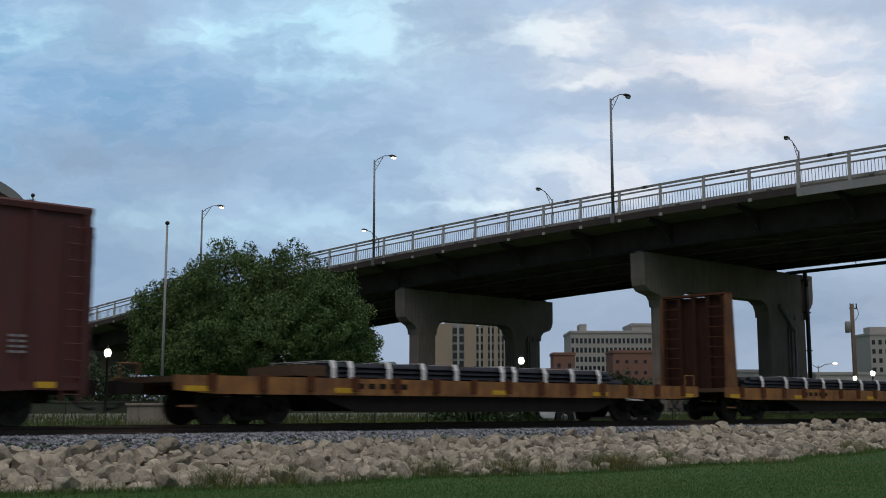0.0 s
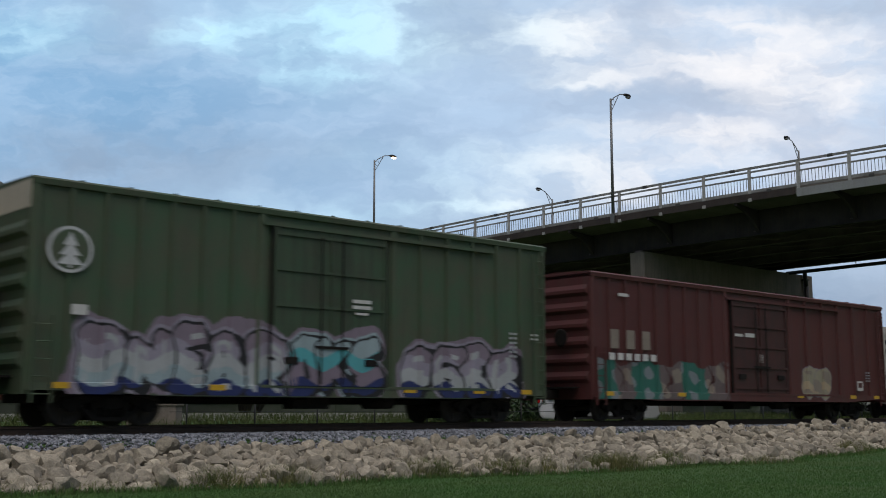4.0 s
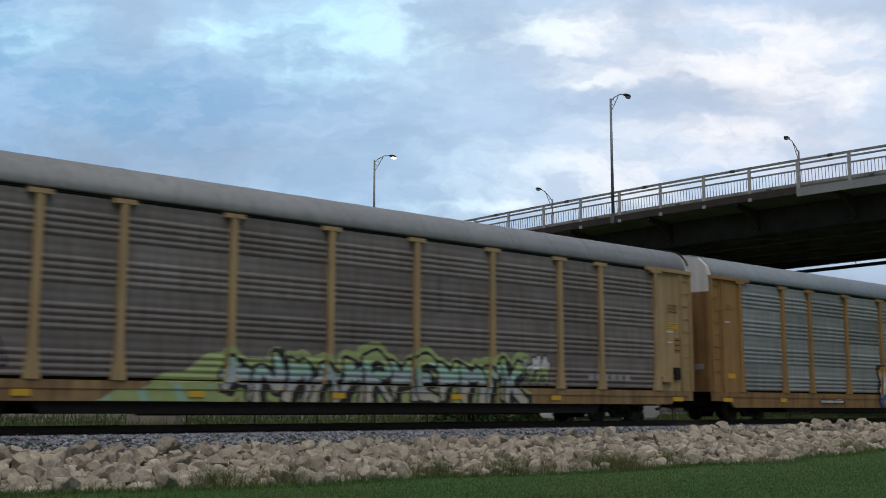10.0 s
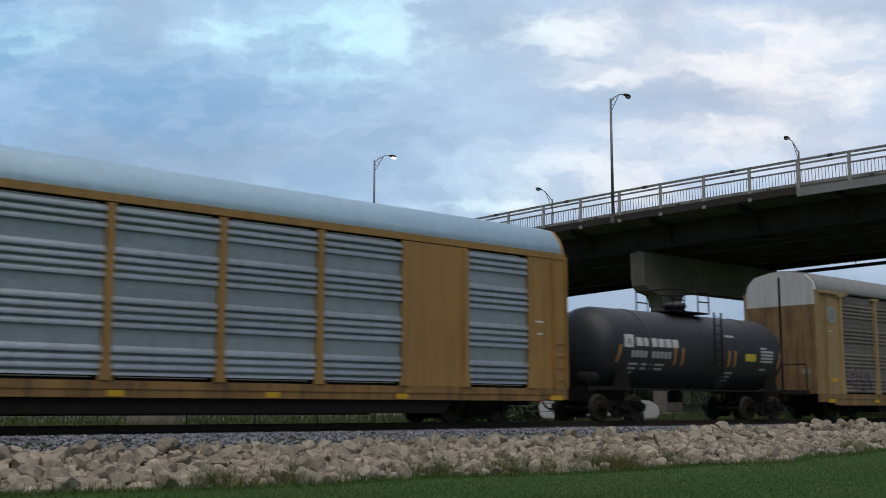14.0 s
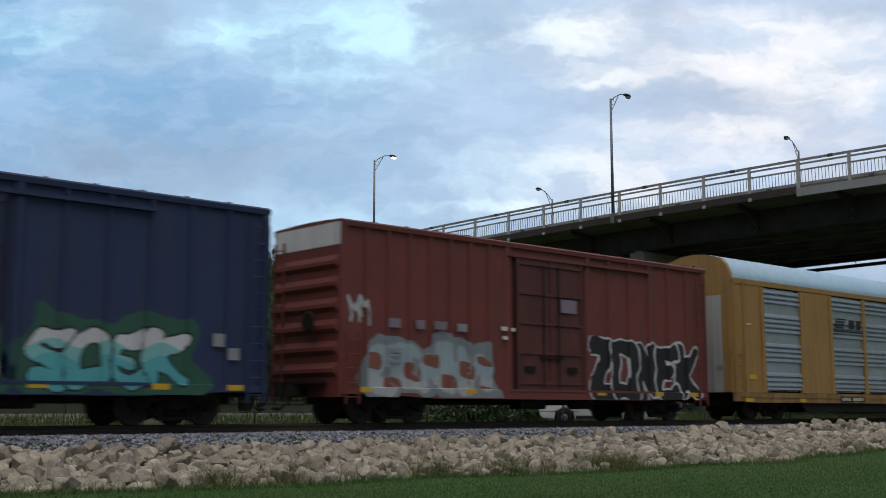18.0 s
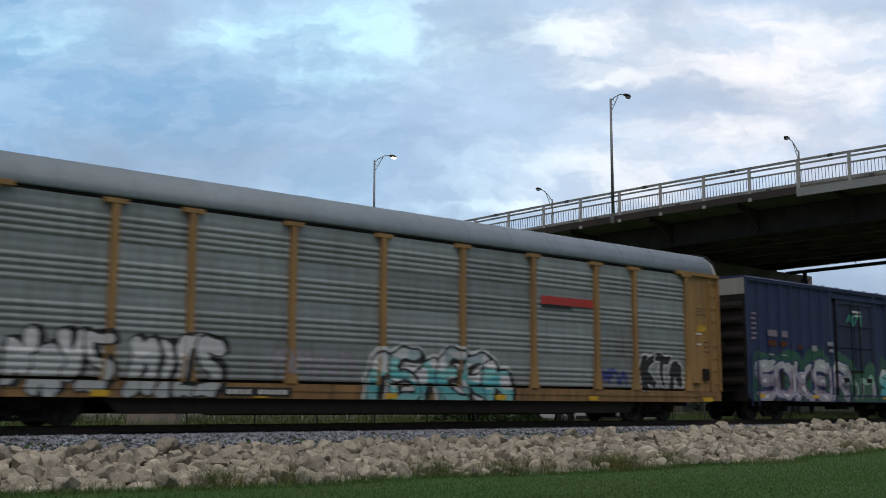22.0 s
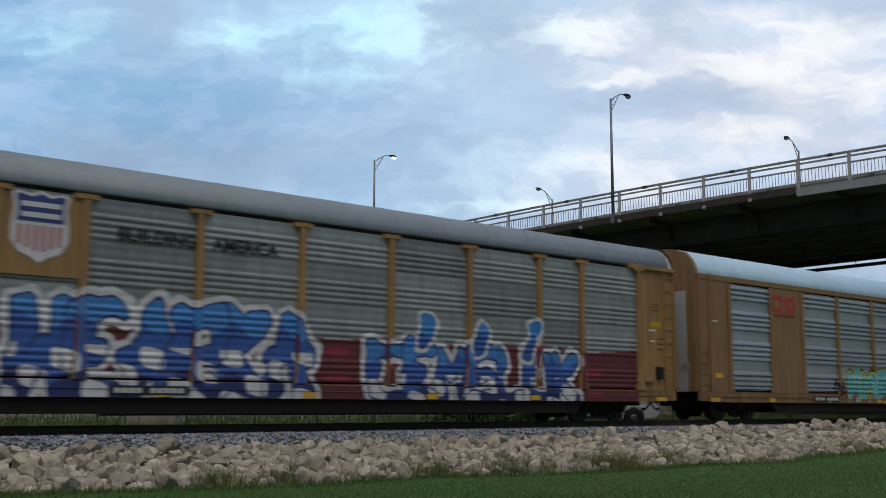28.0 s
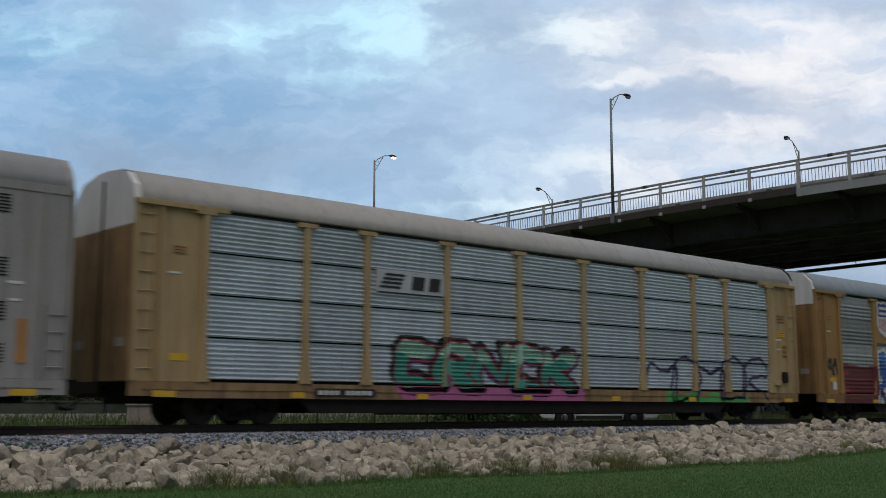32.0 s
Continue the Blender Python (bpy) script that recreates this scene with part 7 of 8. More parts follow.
    rod(bm, (L * 0.6, -0.8, 0.55), (L * 0.6 + 0.9, -0.8, 0.55), 0.17, n=12)
    part("underframe", bm, M["under"], car, "dark underframe and brake gear")
    running_gear(car, L, 2.15)
    posts = np.array(xs)

    def surf(x, z):
        x, z = np.asarray(x, float), np.asarray(z, float)
        y = np.full(np.broadcast(x, z).shape, -sheet_y - 0.001)
        y = np.where(np.min(np.abs(x[..., None] - posts), -1) < 0.06, -sheet_y - 0.077, y)
        y = np.where((x > d0) & (x < d1), -sheet_y - 0.127, y)
        return np.where(z < z0 + 0.15, -1.562, y)

    return car, surf


b_brown, sb = box_car(133.05, 18.70, 4.67, "box_brown", (7.55, 11.15), 9, 6, "dark brown sixty-foot box car with graffiti along its base")
b_green, sg = box_car(115.35, 15.62, 5.22, "box_green", (5.95, 9.5), 7, 6, "green high box car with a white tree emblem", cap="s_cream")
b_red, sr = box_car(-0.72, 15.75, 5.22, "box_red", (6.3, 9.25), 8, 6, "red high box car with black and white graffiti", cap="end_white")
b_blue, su = box_car(-18.48, 15.6, 5.2, "box_blue", (6.28, 9.22), 8, 6, "dark blue high box car with lilac and cyan graffiti", cap="roof_tan", end_dark=True)

# brown car: cream blocks in place of the letters, bars for numbers
for k in range(3):
    part("lettering_block", B(0.88 + 0.8 * k, 1.28 + 0.8 * k, -1.56, -1.548, 2.28, 2.88), M["s_cream_worn"], b_brown, "cream block in place of a letter")
marks(b_brown, -1.548, [(0.8 + 0.42 * k, 1.92, 0.28, 0.22) for k in range(6)] + [(7.75, 2.95, 0.5, 0.1), (8.4, 2.95, 0.6, 0.14), (9.3, 2.05, 0.18, 0.3), (1.3, 3.95, 0.5, 0.1)], "end_white")


def worn_band(X, Z):
    """An old painted-over piece: mauve grey ground, two teal patches with pale swirls, cream remains."""
    U, V = wobble(X, Z, 31, 0.07)
    top = 1.88 + 0.10 * np.sin(U * 2.9) + 0.05 * np.sin(U * 7.3)
    teal = (np.abs(U - 0.75) < 0.45) | (np.abs(U - 2.75) < 0.72) | (np.abs(U - 5.35) < 0.68)
    swirl = np.sin(U * 5.3 + V * 3.1) * np.sin(V * 5.2 - U * 2.3) > 0.35
    cream = np.sin(U * 3.7 + 1.0) * np.sin(V * 4.4 + U) > 0.45
    lines = np.abs(np.sin(U * 2.6 + np.sin(V * 3.3))) < 0.10
    out = np.where(teal, np.where(swirl, 3, 0), np.where(cream, 2, 1))
    out = np.where(lines & ~teal, 4, out)
    return np.where(Z < top, out, -1)


paint_layer("graffiti", b_brown, sb, 0.25, 7.3, 0.7, 2.1, worn_band, ["s_teal_worn", "s_mauve_worn", "s_cream_worn", "s_ice_worn", "box_brown_door"], "worn mauve and teal sprayed band", 0.03)
graffiti(b_brown, sb, "CO", 12.2, 14.4, 0.76, 1.95, ["s_cream_pale", "s_cream_pale", "s_peach", "s_cream_pale"], line="s_mauve", w=0.36, lw=0.03, seed=33, gap=0.3, blots=("s_cream_worn", 0.2, 0.9), label="faded cream sprayed patch")

part("notice_plate", B(16.3, 16.75, -1.56, -1.548, 1.12, 1.5), M["end_white"], b_brown, "small white notice frame")
part("notice_centre", B(16.37, 16.68, -1.566, -1.561, 1.24, 1.44), M["box_brown"], b_brown, "dark centre of the notice")
marks(b_brown, -1.548, [(17.0 + 0.2 * (k % 2), 1.5 + 0.11 * (k // 2), 0.15, 0.05) for k in range(8)], "s_grey")
# green car
bm = bmesh.new()
rod(bm, (0.86, -1.562, 3.72), (0.86, -1.550, 3.72), 0.50, n=36)
part("round_emblem", bm, M["s_white"], b_green, "white round emblem")
bm = bmesh.new()
rod(bm, (0.86, -1.570, 3.72), (0.86, -1.563, 3.72), 0.43, n=36)
part("round_emblem", bm, M["box_green"], b_green, "green disc of the emblem")
for k, (w, z) in enumerate(((0.16, 3.93), (0.23, 3.72), (0.29, 3.52))):
    part("tree_mark", prism(bmesh.new(), [(0.86 - w, z - 0.12), (0.86 + w, z - 0.12), (0.86, z + 0.16)], -1.579, -1.571, "xz"), M["s_white"], b_green, "white conifer shape")
part("tree_mark", B(0.83, 0.89, -1.579, -1.571, 3.33, 3.42), M["s_white"], b_green)
marks(b_green, -1.60, [(8.35, 3.05, 0.6, 0.09), (8.35, 2.9, 0.6, 0.09), (8.45, 2.75, 0.4, 0.06)], "end_white")
marks(b_green, -1.556, [(0.95, 2.35, 0.35, 0.22), (14.95, 2.5, 0.3, 0.05), (14.95, 2.38, 0.3, 0.05)], "end_white")
marks(b_green, -1.556, [(14.05 + 0.17 * (k % 2), 1.85 + 0.13 * (k // 2), 0.12, 0.06) for k in range(12)], "s_silver")
graffiti(b_green, sg, "DNEBR", 1.0, 6.6, 0.66, 2.15, ["s_mauve", "s_lilac", "s_silver", "s_ice", "s_deep"], w=0.24, lw=0.06, halo="s_lilac", back="s_mauve", back_pad=0.35, seed=41, gap=0.34, shade=(0.13, -0.06), shine="s_silver", label="grey and lilac sprayed piece")
graffiti(b_green, sg, "OKS", 6.3, 9.4, 0.7, 2.1, ["s_ice", "s_cyan", "s_mauve", "s_deep"], w=0.2, lw=0.06, halo="s_ice", back="s_mauve", back_pad=0.3, seed=43, gap=0.3, shade=(0.13, -0.06), label="pale blue sprayed piece")
graffiti(b_green, sg, "PGER", 9.9, 14.6, 0.66, 2.05, ["s_mauve", "s_lilac", "s_silver", "s_deep"], w=0.25, lw=0.06, halo="s_lilac", back="s_mauve", back_pad=0.25, seed=44, gap=0.36, shade=(0.13, -0.06), shine="s_silver", label="grey and lilac sprayed piece")

# red car
graffiti(b_red, sr, "ZONEK", 9.35, 15.5, 0.66, 2.5, ["s_black"], line="s_white", w=0.24, lw=0.07, seed=52, gap=0.3, curl=False, label="large black letters outlined in white")
graffiti(b_red, sr, "CENHA", 0.75, 5.5, 0.8, 2.1, ["s_ice", "s_ice", "s_silver"], line="s_grey", w=0.22, lw=0.03, back="s_ice_worn", back_pad=0.4, seed=53, gap=0.3, blots=("s_brick", 0.1, 0.8), label="pale blue-grey faded sprayed piece")
graffiti(b_red, sr, "??", 0.25, 1.0, 2.6, 3.4, ["s_silver"], line="s_silver", w=0.03, lw=0.02, seed=54, label="thin white scrawl")
marks(b_red, -1.552, [(1.55, 2.5, 0.4, 0.24), (2.5, 2.5, 0.3, 0.24), (3.15, 2.52, 0.45, 0.22)], "s_mauve")
marks(b_red, -1.552, [(4.0, 2.5, 0.35, 0.22), (1.5, 1.9, 0.5, 0.06), (1.5, 1.75, 0.5, 0.06), (1.5, 1.6, 0.5, 0.06)], "s_grey")
marks(b_red, -1.60, [(8.2, 3.25, 0.7, 0.4)], "s_mauve", label="faded patch on the door")
marks(b_red, -1.552, [(5.7, 2.6, 0.25, 0.12), (5.75, 2.35, 0.2, 0.1), (6.1, 2.6, 0.2, 0.1)], "end_white")

# blue car
graffiti(b_blue, su, "SOKER", 0.4, 7.2, 0.7, 2.2, ["s_silver", "s_lilac", "s_mauve", "s_lilac"], line="s_deep", w=0.185, lw=0.06, shade=(0.14, -0.08), back="s_pine", back_pad=0.55, seed=61, gap=0.16, shine="s_white", label="lilac sprayed letters on a green cloud")
graffiti(b_blue, su, "??", 6.4, 9.3, 0.8, 1.9, ["s_mint", "s_lilac"], line="s_pine", w=0.10, lw=0.05, back="s_pine", back_pad=0.5, seed=62, label="mint and green sprayed blobs")
graffiti(b_blue, su, "SOEK", 9.7, 13.6, 0.86, 2.05, ["s_white", "s_aqua", "s_cyan", "s_cyan"], w=0.17, lw=0.045, back="s_pine", back_pad=0.6, seed=63, gap=0.15, label="cyan sprayed letters on a green cloud")
graffiti(b_blue, su, "??", 7.0, 8.4, 3.7, 4.3, ["s_teal"], line="s_teal", w=0.03, lw=0.03, seed=64, label="thin teal scrawl on the door")
marks(b_blue, -1.548, [(0.25 + 0.06 * (k % 2), 2.9 + 0.18 * k, 0.3, 0.08) for k in range(6)], "s_mauve")
marks(b_blue, -1.548, [(1.35, 3.05, 0.6, 0.24), (2.3, 3.05, 0.4, 0.24)], "s_mauve", label="faded cream stencil")
marks(b_blue, -1.548, [(1.4, 2.7, 0.5, 0.2), (2.2, 2.7, 0.4, 0.2), (3.4, 2.65, 0.3, 0.16)], "rust", label="faded rust stencil")
marks(b_blue, -1.548, [(4.4, 2.6, 0.35, 0.22), (5.6, 2.85, 0.4, 0.16), (5.7, 2.6, 0.3, 0.12), (1.4, 2.35, 0.3, 0.06), (2.3, 2.35, 0.3, 0.06), (14.1, 1.8, 0.3, 0.3), (14.5, 1.5, 0.3, 0.28)], "s_grey")
marks(b_blue, -1.60, [(7.55, 4.25, 0.65, 0.09), (7.7, 4.1, 0.5, 0.08)], "end_white")

# ---- tank car ----


def tank_car(s0, L):
    car = rolling("tank_car", s0, "black cylindrical tank car with white stencils", "tank car")
    r, zc = 1.36, 2.38
    x0, x1 = 0.95, L - 1.0
    prof = [(0.02, x0), (0.55, x0 + 0.04), (1.0, x0 + 0.2), (1.28, x0 + 0.48), (r, x0 + 0.85)]
    prof += [(r, x0 + 2.5), (r, (x0 + x1) / 2), (r, x1 - 2.5)] + [(a, x0 + x1 - b) for a, b in prof[::-1]]
    part("tank", lathe(bmesh.new(), prof, (0, 0, zc), axis="x", n=56), M["tank_black"], car, "black painted tank")
    mid = (x0 + x1) / 2
    for x in (mid - 3.1, mid + 0.1, mid + 3.2):
        part("band", lathe(bmesh.new(), [(r + 0.008, x - 0.09), (r + 0.018, x - 0.08), (r + 0.018, x + 0.08), (r + 0.008, x + 0.09)], (0, 0, zc), axis="x", n=48), M["tank_black"], car)
    part("manway", lathe(bmesh.new(), [(0.36, zc + r - 0.1), (0.36, zc + r + 0.22), (0.42, zc + r + 0.24), (0.42, zc + r + 0.34), (0.25, zc + r + 0.44)], (mid + 0.1, 0, 0), n=20), M["tank_black"], car, "bolted manway dome")
    bm = bmesh.new()
    box(bm, mid - 1.05, mid + 1.05, -0.8, 0.8, zc + r + 0.0, zc + r + 0.05)
    part("platform", bm, M["under"], car, "dark steel walkway platform")
    for y in (-0.8, 0.8):
        for x in (mid - 1.05, mid - 0.4, mid + 0.4, mid + 1.05):
            part("rail_post", rod(bmesh.new(), (x, y, zc + r + 0.02), (x, y, zc + r + 0.78), 0.025, n=6), M["under"], car)
        for a, b in ((mid - 1.05, mid - 0.4), (mid + 0.4, mid + 1.05)):
            for z in (0.78, 0.42):
                part("platform_rail", rod(bmesh.new(), (a, y, zc + r + z), (b, y, zc + r + z), 0.025, n=6), M["under"], car, "dark platform railing")
    for x in (mid - 1.05, mid + 1.05):
        part("platform_rail", rod(bmesh.new(), (x, -0.8, zc + r + 0.78), (x, 0.8, zc + r + 0.78), 0.025, n=6), M["under"], car, "dark platform railing")
    part("ladder", ladder_mesh(0.7, zc + r, 0.42, 10), M["under"], car).matrix_basis = pose(mid + 0.6, -1.42, 0)
    for x, s in ((0.0, 1), (L, -1)):
        bm = bmesh.new()
        box(bm, min(x, x + s * 3.2), max(x, x + s * 3.2), -0.35, 0.35, 0.65, 1.05)
        box(bm, min(x, x + s * 0.3), max(x, x + s * 0.3), -1.5, 1.5, 0.92, 1.1)
        box(bm, min(x, x + s * 2.0), max(x, x + s * 2.0), -1.5, -1.42, 0.98, 1.1)
        box(bm, min(x, x + s * 2.0), max(x, x + s * 2.0), 1.42, 1.5, 0.98, 1.1)
        for y in (-1.1, 1.1):
            prism(bm, [(x + s * 1.7, 1.05), (x + s * 2.5, 1.05), (x + s * 2.35, 1.9), (x + s * 1.9, 1.9)], y - 0.05, y + 0.05, "xz")
        part("stub_sill", bm, M["under"], car, "dark stub sill and end platform")
        bm = bmesh.new()
        pipe(bm, [(x + s * 0.08, -1.45, 1.0), (x + s * 0.08, -1.45, 2.1), (x + s * 0.08, 1.45, 2.1), (x + s * 0.08, 1.45, 1.0)], 0.025, 6)
        part("end_rail", bm, M["under"], car)
    part("side_walk", B(1.8, L - 1.8, -1.5, -1.2, 1.0, 1.05), M["under"], car, "long side running board")
    part("brake_cylinder", lathe(bmesh.new(), [(0.02, 0.2), (0.2, 0.25), (0.2, 0.9), (0.02, 0.95)], (0, -1.0, 1.35), axis="x", n=14), M["under"], car)
    part("bottom_valve", lathe(bmesh.new(), [(0.28, 0.62), (0.28, 0.95), (0.18, 1.05)], (mid, 0, 0), n=14), M["under"], car)

    def on_tank(name, a, b, z0, z1, mat, label, lean=0.0):
        """A patch of paint wrapped on the tank."""
        n = max(2, int((z1 - z0) / 0.06))
        v, f = [], []
        for k in range(n + 1):
            z = z0 + (z1 - z0) * k / n
            y = -math.sqrt(max((r + 0.006) ** 2 - (z - zc) ** 2, 0))
            v += [(a + lean * k / n, y, z), (b + lean * k / n, y, z)]
        for k in range(n):
            f.append((2 * k, 2 * k + 1, 2 * k + 3, 2 * k + 2))
        part_of(name, mesh_from(name, v, f), M[mat], car, label)

    big = "white block in place of a letter"
    on_tank("emblem", 1.98, 2.44, 2.36, 2.78, "s_white", "white flame-shaped emblem", 0.06)
    on_tank("emblem_core", 2.14, 2.34, 2.45, 2.66, "tank_black", "dark core of the emblem", 0.03)
    for k in range(6):
        on_tank("lettering_block", 2.62 + 0.385 * k, 2.93 + 0.385 * k, 2.42, 2.70, "s_white", big)
    for k in range(10):
        if k != 4:
            on_tank("lettering_block", 2.35 + 0.215 * k, 2.51 + 0.215 * k, 2.05, 2.27, "s_silver", "pale stencil block")
    for x, z, w in ((2.3, 1.80, 0.45), (2.95, 1.80, 0.5), (3.65, 1.80, 0.5), (2.3, 1.66, 0.4), (2.95, 1.66, 0.5), (3.65, 1.66, 0.45), (2.3, 1.52, 0.3), (7.75, 2.92, 0.55), (7.75, 1.62, 0.5), (7.7, 1.49, 0.5), (7.8, 1.36, 0.4), (9.85, 2.55, 0.4), (9.85, 2.43, 0.8), (9.85, 2.31, 0.8), (9.85, 2.19, 0.8), (9.85, 2.07, 0.8), (9.85, 1.78, 0.4)):
        on_tank("stencil_bar", x, x + w, z, z + 0.075, "s_silver", "small pale stencil")
    for x, lean in ((1.58, 0.16), (4.62, 0.0), (5.04, 0.0), (7.78, 0.0), (8.15, 0.0), (10.95, 0.1)):
        on_tank("orange_stripe", x, x + 0.13, 1.86, 2.44, "s_orange", "upright orange stripe", lean)
    on_tank("yellow_panel", 8.85, 9.55, 2.10, 2.36, "s_yellow", "yellow notice panel")
    running_gear(car, L, 2.25)
    return car


tank_car(44.5, 12.9)

# ---- flat cars and their loads ----


def flat_car(s0, L, bulk, label):
    car = rolling("flat_car", s0, label, "flat car")
    part("deck", B(0.0, L, -1.50, 1.50, 0.98, 1.12), M["timber"], car, "weathered timber deck")
    for turn, far in both_sides(L):
        side = [(0, 0.80), (1.0, 0.72), (L - 1.0, 0.72), (L, 0.80), (L, 1.14), (0, 1.14)]
        part("side_sill", prism(bmesh.new(), side, -1.60, -1.50, "xz"), M["deck_orange"], car, "faded orange side sill").matrix_basis = turn
        me = shared("stake_pocket", B(-0.1, 0.1, -1.68, -1.60, 0.80, 1.18, bevel=0.01), "rust")
        for k in range(14):
            part_of("stake_pocket", me, None, car).matrix_basis = turn @ pose(0.9 + (L - 1.8) * k / 13, 0, 0)
        for x in (0.2, 4.4, 9.9, 14.2, L - 1.0):
            part("reflector", B(x, x + 0.7, -1.612, -1.602, 0.78, 0.9), M["reflector"], car, "yellow reflector strip").matrix_basis = turn
        for k in range(5):
            part("lettering_bar", B(5.1 + 0.36 * k, 5.32 + 0.36 * k, -1.61, -1.602, 0.88, 1.02), M["under"], car, "dark worn stencil").matrix_basis = turn
        part("corner_step", B(0.1, 0.5, -1.6, -1.5, 0.42, 0.47), M["deck_orange"], car).matrix_basis = turn
        part("grab_iron", pipe(bmesh.new(), [(L - 0.7, -1.58, 1.14), (L - 0.7, -1.58, 1.5), (L - 0.2, -1.58, 1.5), (L - 0.2, -1.58, 1.14)], 0.018, 6), M["deck_orange"], car).matrix_basis = turn
    part("underframe", prism(bmesh.new(), [(0.4, 0.98), (3.6, 0.95), (4.6, 0.32), (L - 4.6, 0.32), (L - 3.6, 0.95), (L - 0.4, 0.98)], -0.5, 0.5, "xz"), M["under"], car, "fish-belly centre sill")
    part("side_skirt", prism(bmesh.new(), [(3.8, 0.75), (5.2, 0.30), (L - 5.2, 0.30), (L - 3.8, 0.75)], -1.45, -1.38, "xz"), M["under"], car)
    if bulk:
        for x, s in ((0.0, 1), (L, -1)):
            plate = part("bulkhead", B(min(x + s * 0.62, x + s * 0.70), max(x + s * 0.62, x + s * 0.70), -1.34, 1.34, 1.124, 4.42), M["rust_dark"], car, "tall rusty steel bulkhead")
            for y in (-1.27, -0.62, 0.0, 0.62, 1.27):
                part("bulkhead_rib", B(min(x + s * 0.42, x + s * 0.616), max(x + s * 0.42, x + s * 0.616), y - 0.07, y + 0.07, 1.124, 4.42), M["rust_dark"], plate)
            part("bulkhead_wing", prism(bmesh.new(), [(x + s * 0.3, 1.13), (x + s * 0.92, 1.13), (x + s * 0.76, 4.45), (x + s * 0.4, 4.45)], -1.46, -1.345, "xz"), M["rust_orange"], plate, "tapered rust-orange side plate")
            part("bulkhead_wing", prism(bmesh.new(), [(x + s * 0.3, 1.13), (x + s * 0.92, 1.13), (x + s * 0.76, 4.45), (x + s * 0.4, 4.45)], 1.345, 1.46, "xz"), M["rust_orange"], plate, "tapered rust-orange side plate")
            part("bulkhead_cap", B(min(x + s * 0.4, x + s * 0.82), max(x + s * 0.4, x + s * 0.82), -1.40, 1.40, 4.454, 4.53), M["rust"], plate)
            for k in range(8):
                z = 1.5 + k * 0.36
                for y0 in (-1.25, 0.65):
                    part("bulkhead_rung", B(min(x + s * 0.38, x + s * 0.42), max(x + s * 0.38, x + s * 0.42), y0, y0 + 0.6, z, z + 0.03), M["rust"], plate)
    running_gear(car, L, 2.3)
    return car


def steel_load(s0, a, b, straps, label, board=None):
    root = rolling("steel_bar_load", s0, label, "steel load", "steel loads")
    r = np.random.default_rng(int(s0))
    for k in range(3):
        x = a + (b - a) * (k + 0.5) / 3
        part("bearer", B(x - 0.06, x + 0.06, -1.35, 1.35, 1.123, 1.18), M["timber"], root)
    for row in range(3):
        for k in range(10):
            y = -1.32 + 0.27 * k
            x0, x1 = a + r.uniform(-0.2, 0.2) + 0.25 * row, b + r.uniform(-0.6, 0.1) - 0.25 * row
            bm = prism(bmesh.new(), [(y, 1.185 + row * 0.125), (y + 0.13, 1.182 + row * 0.125), (y + 0.24, 1.185 + row * 0.125), (y + 0.22, 1.225 + row * 0.125), (y + 0.16, 1.295 + row * 0.125), (y + 0.07, 1.295 + row * 0.125), (y + 0.02, 1.225 + row * 0.125)], x0, x1, "yz")
            part("steel_bar", bm, M["bar_steel"], root)
    for x in straps:
        bm = bmesh.new()
        w = 0.16
        pts = [(-1.40, 1.13), (-1.40, 1.40), (-1.32, 1.585), (1.32, 1.585), (1.40, 1.40), (1.40, 1.13)]
        for (y0, z0), (y1, z1) in zip(pts, pts[1:]):
            n = Vector((0, -(z1 - z0), (y1 - y0))).normalized() * 0.012
            lean = 0.12 * (1 if r.random() < 0.5 else -1) if abs(z1 - z0) > 0.1 else 0
            q = [(x - w / 2, y0, z0), (x + w / 2, y0, z0), (x + w / 2 + lean * 0, y1, z1), (x - w / 2 + lean * 0, y1, z1)]
            lo = [bm.verts.new(p) for p in q]
            hi = [bm.verts.new(Vector(p) + n) for p in q]
            bm.faces.new(hi)
            bm.faces.new(lo[::-1])
            for k in range(4):
                bm.faces.new((lo[k], lo[(k + 1) % 4], hi[(k + 1) % 4], hi[k]))
        part("strap", bm, M["strap"], root, "white tie-down strap")
    if board:
        for k in range(5):
            part("board", B(board[0] + 0.1 * k, board[1], -1.35 + 0.54 * k, -0.85 + 0.54 * k, 1.19, 1.46), M["timber"], root, "brown timber stack")
    return root


flat_car(153.82, 19.65, False, "faded orange flat car carrying strapped steel bars")
steel_load(153.82, 4.0, 16.2, (4.5, 5.05, 6.3, 7.5, 8.7, 10.5, 11.0, 12.3, 13.5, 14.75), "bundles of dark steel bars under white straps", (3.3, 4.3))
flat_car(175.15, 19.65, True, "faded orange bulkhead flat car with rusty end walls")
steel_load(175.15, 1.4, 17.0, (2.6, 4.2, 5.6, 6.9, 8.2, 9.9, 11.3, 12.6, 14.2), "bundles of dark steel bars under white straps")

# ---- road vehicles on the viaduct ----
NEAR_LANE = 3.0
VEHICLES = []


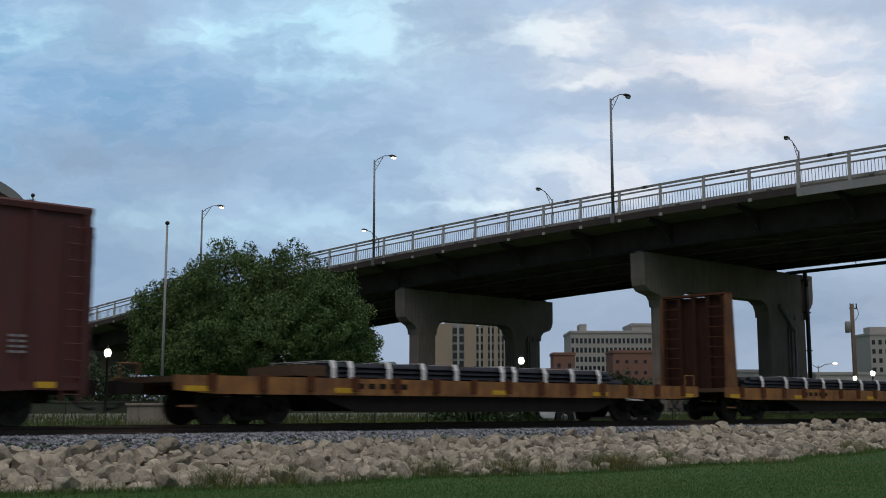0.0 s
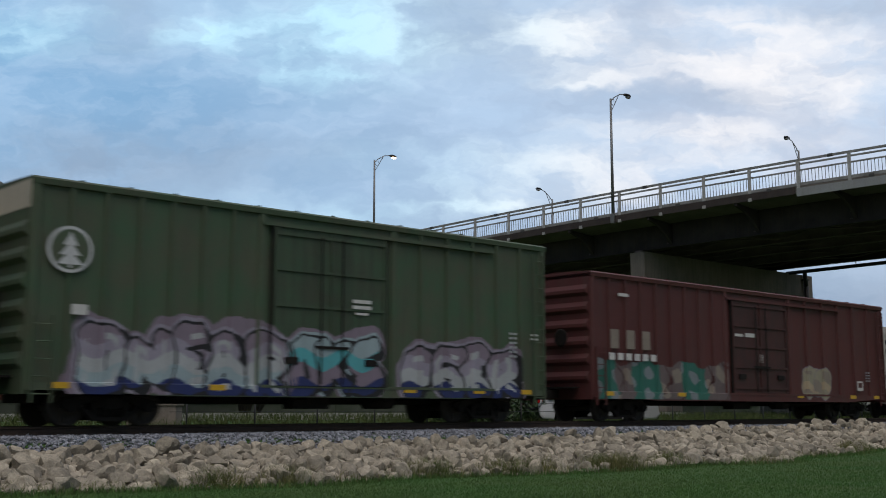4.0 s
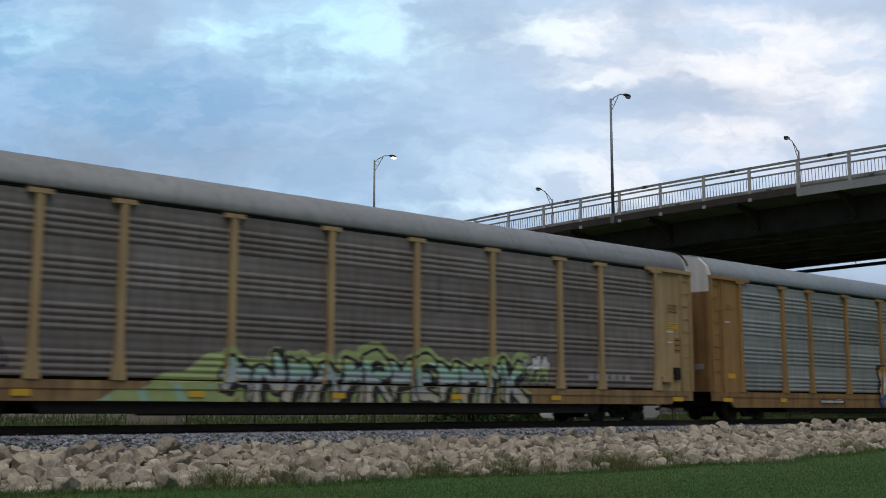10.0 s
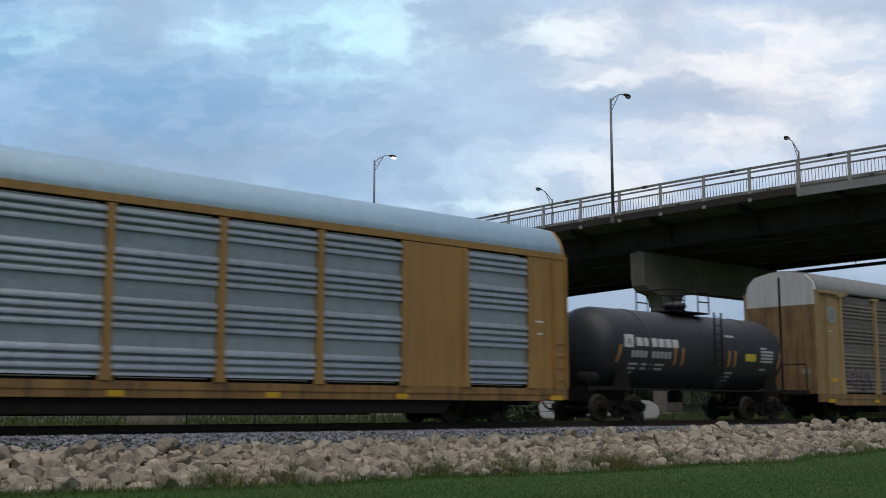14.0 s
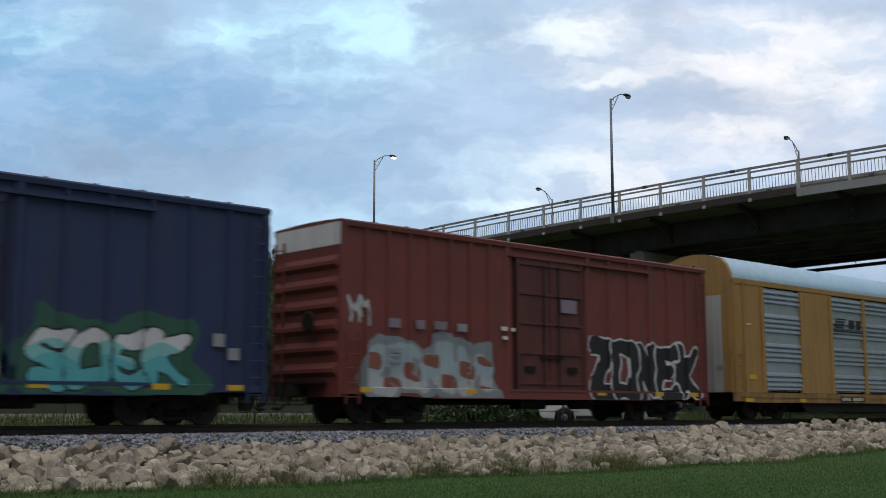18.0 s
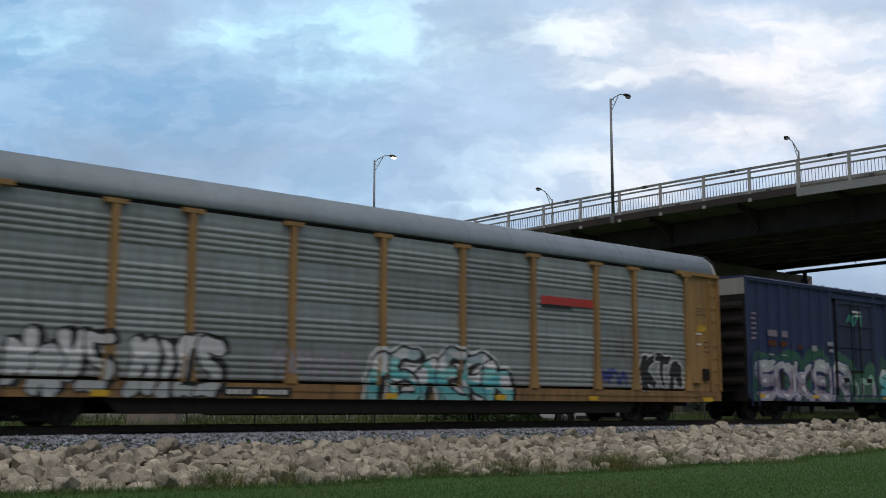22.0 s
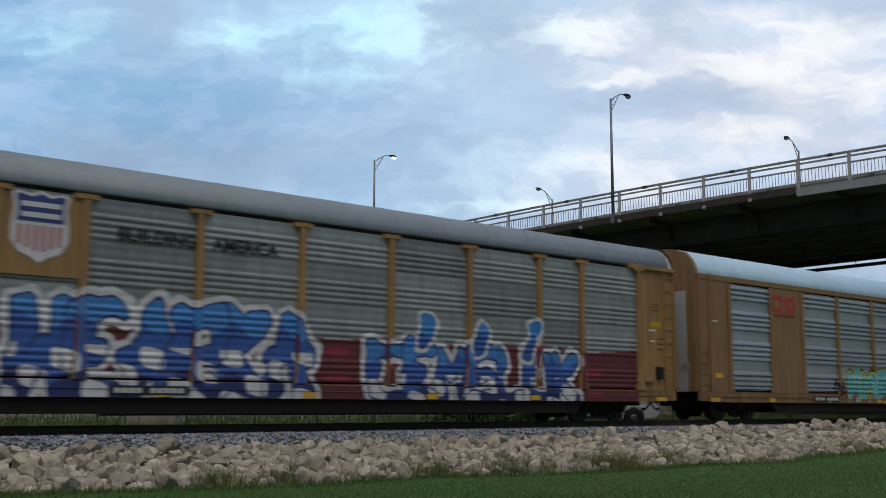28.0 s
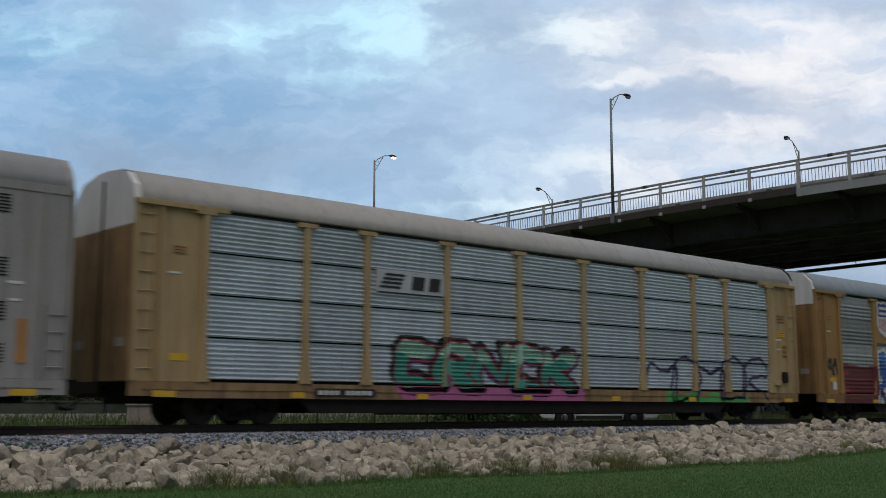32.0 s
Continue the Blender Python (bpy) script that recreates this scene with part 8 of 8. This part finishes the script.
def road_car(label, paint, tall, y_ref, t_ref):
    root = empty("passing_car", pose(0, 0, 0), label, "car", "cars on the bridge")
    low = [(-2.2, 0.4), (-2.3, 0.75), (-2.2, 1.0), (2.1, 1.0 if tall > 1.6 else 0.9), (2.3, 0.7), (2.25, 0.35), (1.75, 0.35), (1.4, 0.68), (1.05, 0.35), (-1.05, 0.35), (-1.4, 0.68), (-1.75, 0.35)]
    part("body", prism(bmesh.new(), low, -0.9, 0.9, "xz"), M[paint], root)
    back = -2.1 if tall > 1.6 else -1.7
    bm = prism(bmesh.new(), [(back, 1.0), (back + 0.3, tall), (0.2, tall), (1.05, 1.0)], -0.78, 0.78, "xz")
    part("roof", bm, M[paint], root)
    for s in (-1, 1):
        for a, b in ((back + 0.3, -0.95), (-0.85, -0.05), (0.05, 0.6)):
            part("side_window", B(a, b, s * 0.785 - 0.006, s * 0.785 + 0.006, 1.05, tall - 0.1), M["window"], root)
        for x in (-1.4, 1.4):
            part("wheel", lathe(bmesh.new(), [(0.2, s * 0.70), (0.33, s * 0.70), (0.33, s * 0.9), (0.2, s * 0.9)], (x, 0, 0.33), axis="y", n=16), M["tyre"], root)
    VEHICLES.append((root, y_ref, t_ref))


M["copper_paint"] = material("copper_car_paint", (0.72, 0.33, 0.21), 0.35, 0.0, scale=1, amount=0.2, bump=0)
M["silver_paint"] = material("silver_car_paint", (0.70, 0.71, 0.71), 0.3, 0.0, scale=1, amount=0.2, bump=0)
road_car("copper-coloured sport utility vehicle driving over the bridge", "copper_paint", 1.75, 47.7, 12.5)
road_car("silver saloon car driving over the bridge", "silver_paint", 1.45, 47.9, 16.5)


CAR_TIMES = [0, 2, 4, 6, 8, 10, 12, 14, 16, 18, 20, 22, 24, 26, 27, 27.6] + [28 + 0.1 * k for k in range(11)] + [29.5, 30, 31, 32]


def motions():
    """Everything that moves: the drifting sky, the train with its wheels, and two cars on the bridge."""
    turn = [(t, Matrix.Translation(EYE) @ Matrix.Rotation(radians(-1.6 * t / 32), 4, "Z") @ Matrix.Translation([-v for v in EYE]) @ VIEW) for t in (0, 8, 16, 24, 32)]
    walk(sky_shell, turn)
    for car, s0 in CARS:
        walk(car, [(t, pose(s0 + shift(t), TRACK_Y, 0)) for t in CAR_TIMES])
    # wheels roll without slipping while their car is near the camera
    for wheel, dx in WHEELSETS:
        car = wheel.parent.parent
        s0 = next(s for c, s in CARS if c is car) + wheel.parent.matrix_basis.translation.x
        rows = []
        for k in range(1, 480):
            t = k / 15
            if -12 < s0 + shift(t) < 75:
                rows.append((t, pose(dx, 0, WHEEL_R, 0, math.degrees((shift(t) - shift(0)) / WHEEL_R) % 360, 0)))
        rows = rows or [(16.0, pose(dx, 0, WHEEL_R))]
        walk(wheel, [(0.0, rows[0][1])] + rows + [(32.0, rows[-1][1])])
    for root, y_ref, t_ref in VEHICLES:
        rows = []
        for t in np.arange(0, 32.01, 0.5):
            y = min(max(y_ref - 18.4 * (t - t_ref), -13.0), 168.0)
            slope = math.degrees(math.atan(deck_z(y - 1) - deck_z(y + 1)) / 2)
            rows.append((float(t), pose(edge_x(y) + NEAR_LANE, y + NEAR_LANE * BSLOPE, deck_z(y) - 0.18, 0, 0, -83) @ pose(0, 0, 0, 0, -slope, 0)))
        walk(root, rows)


motions()
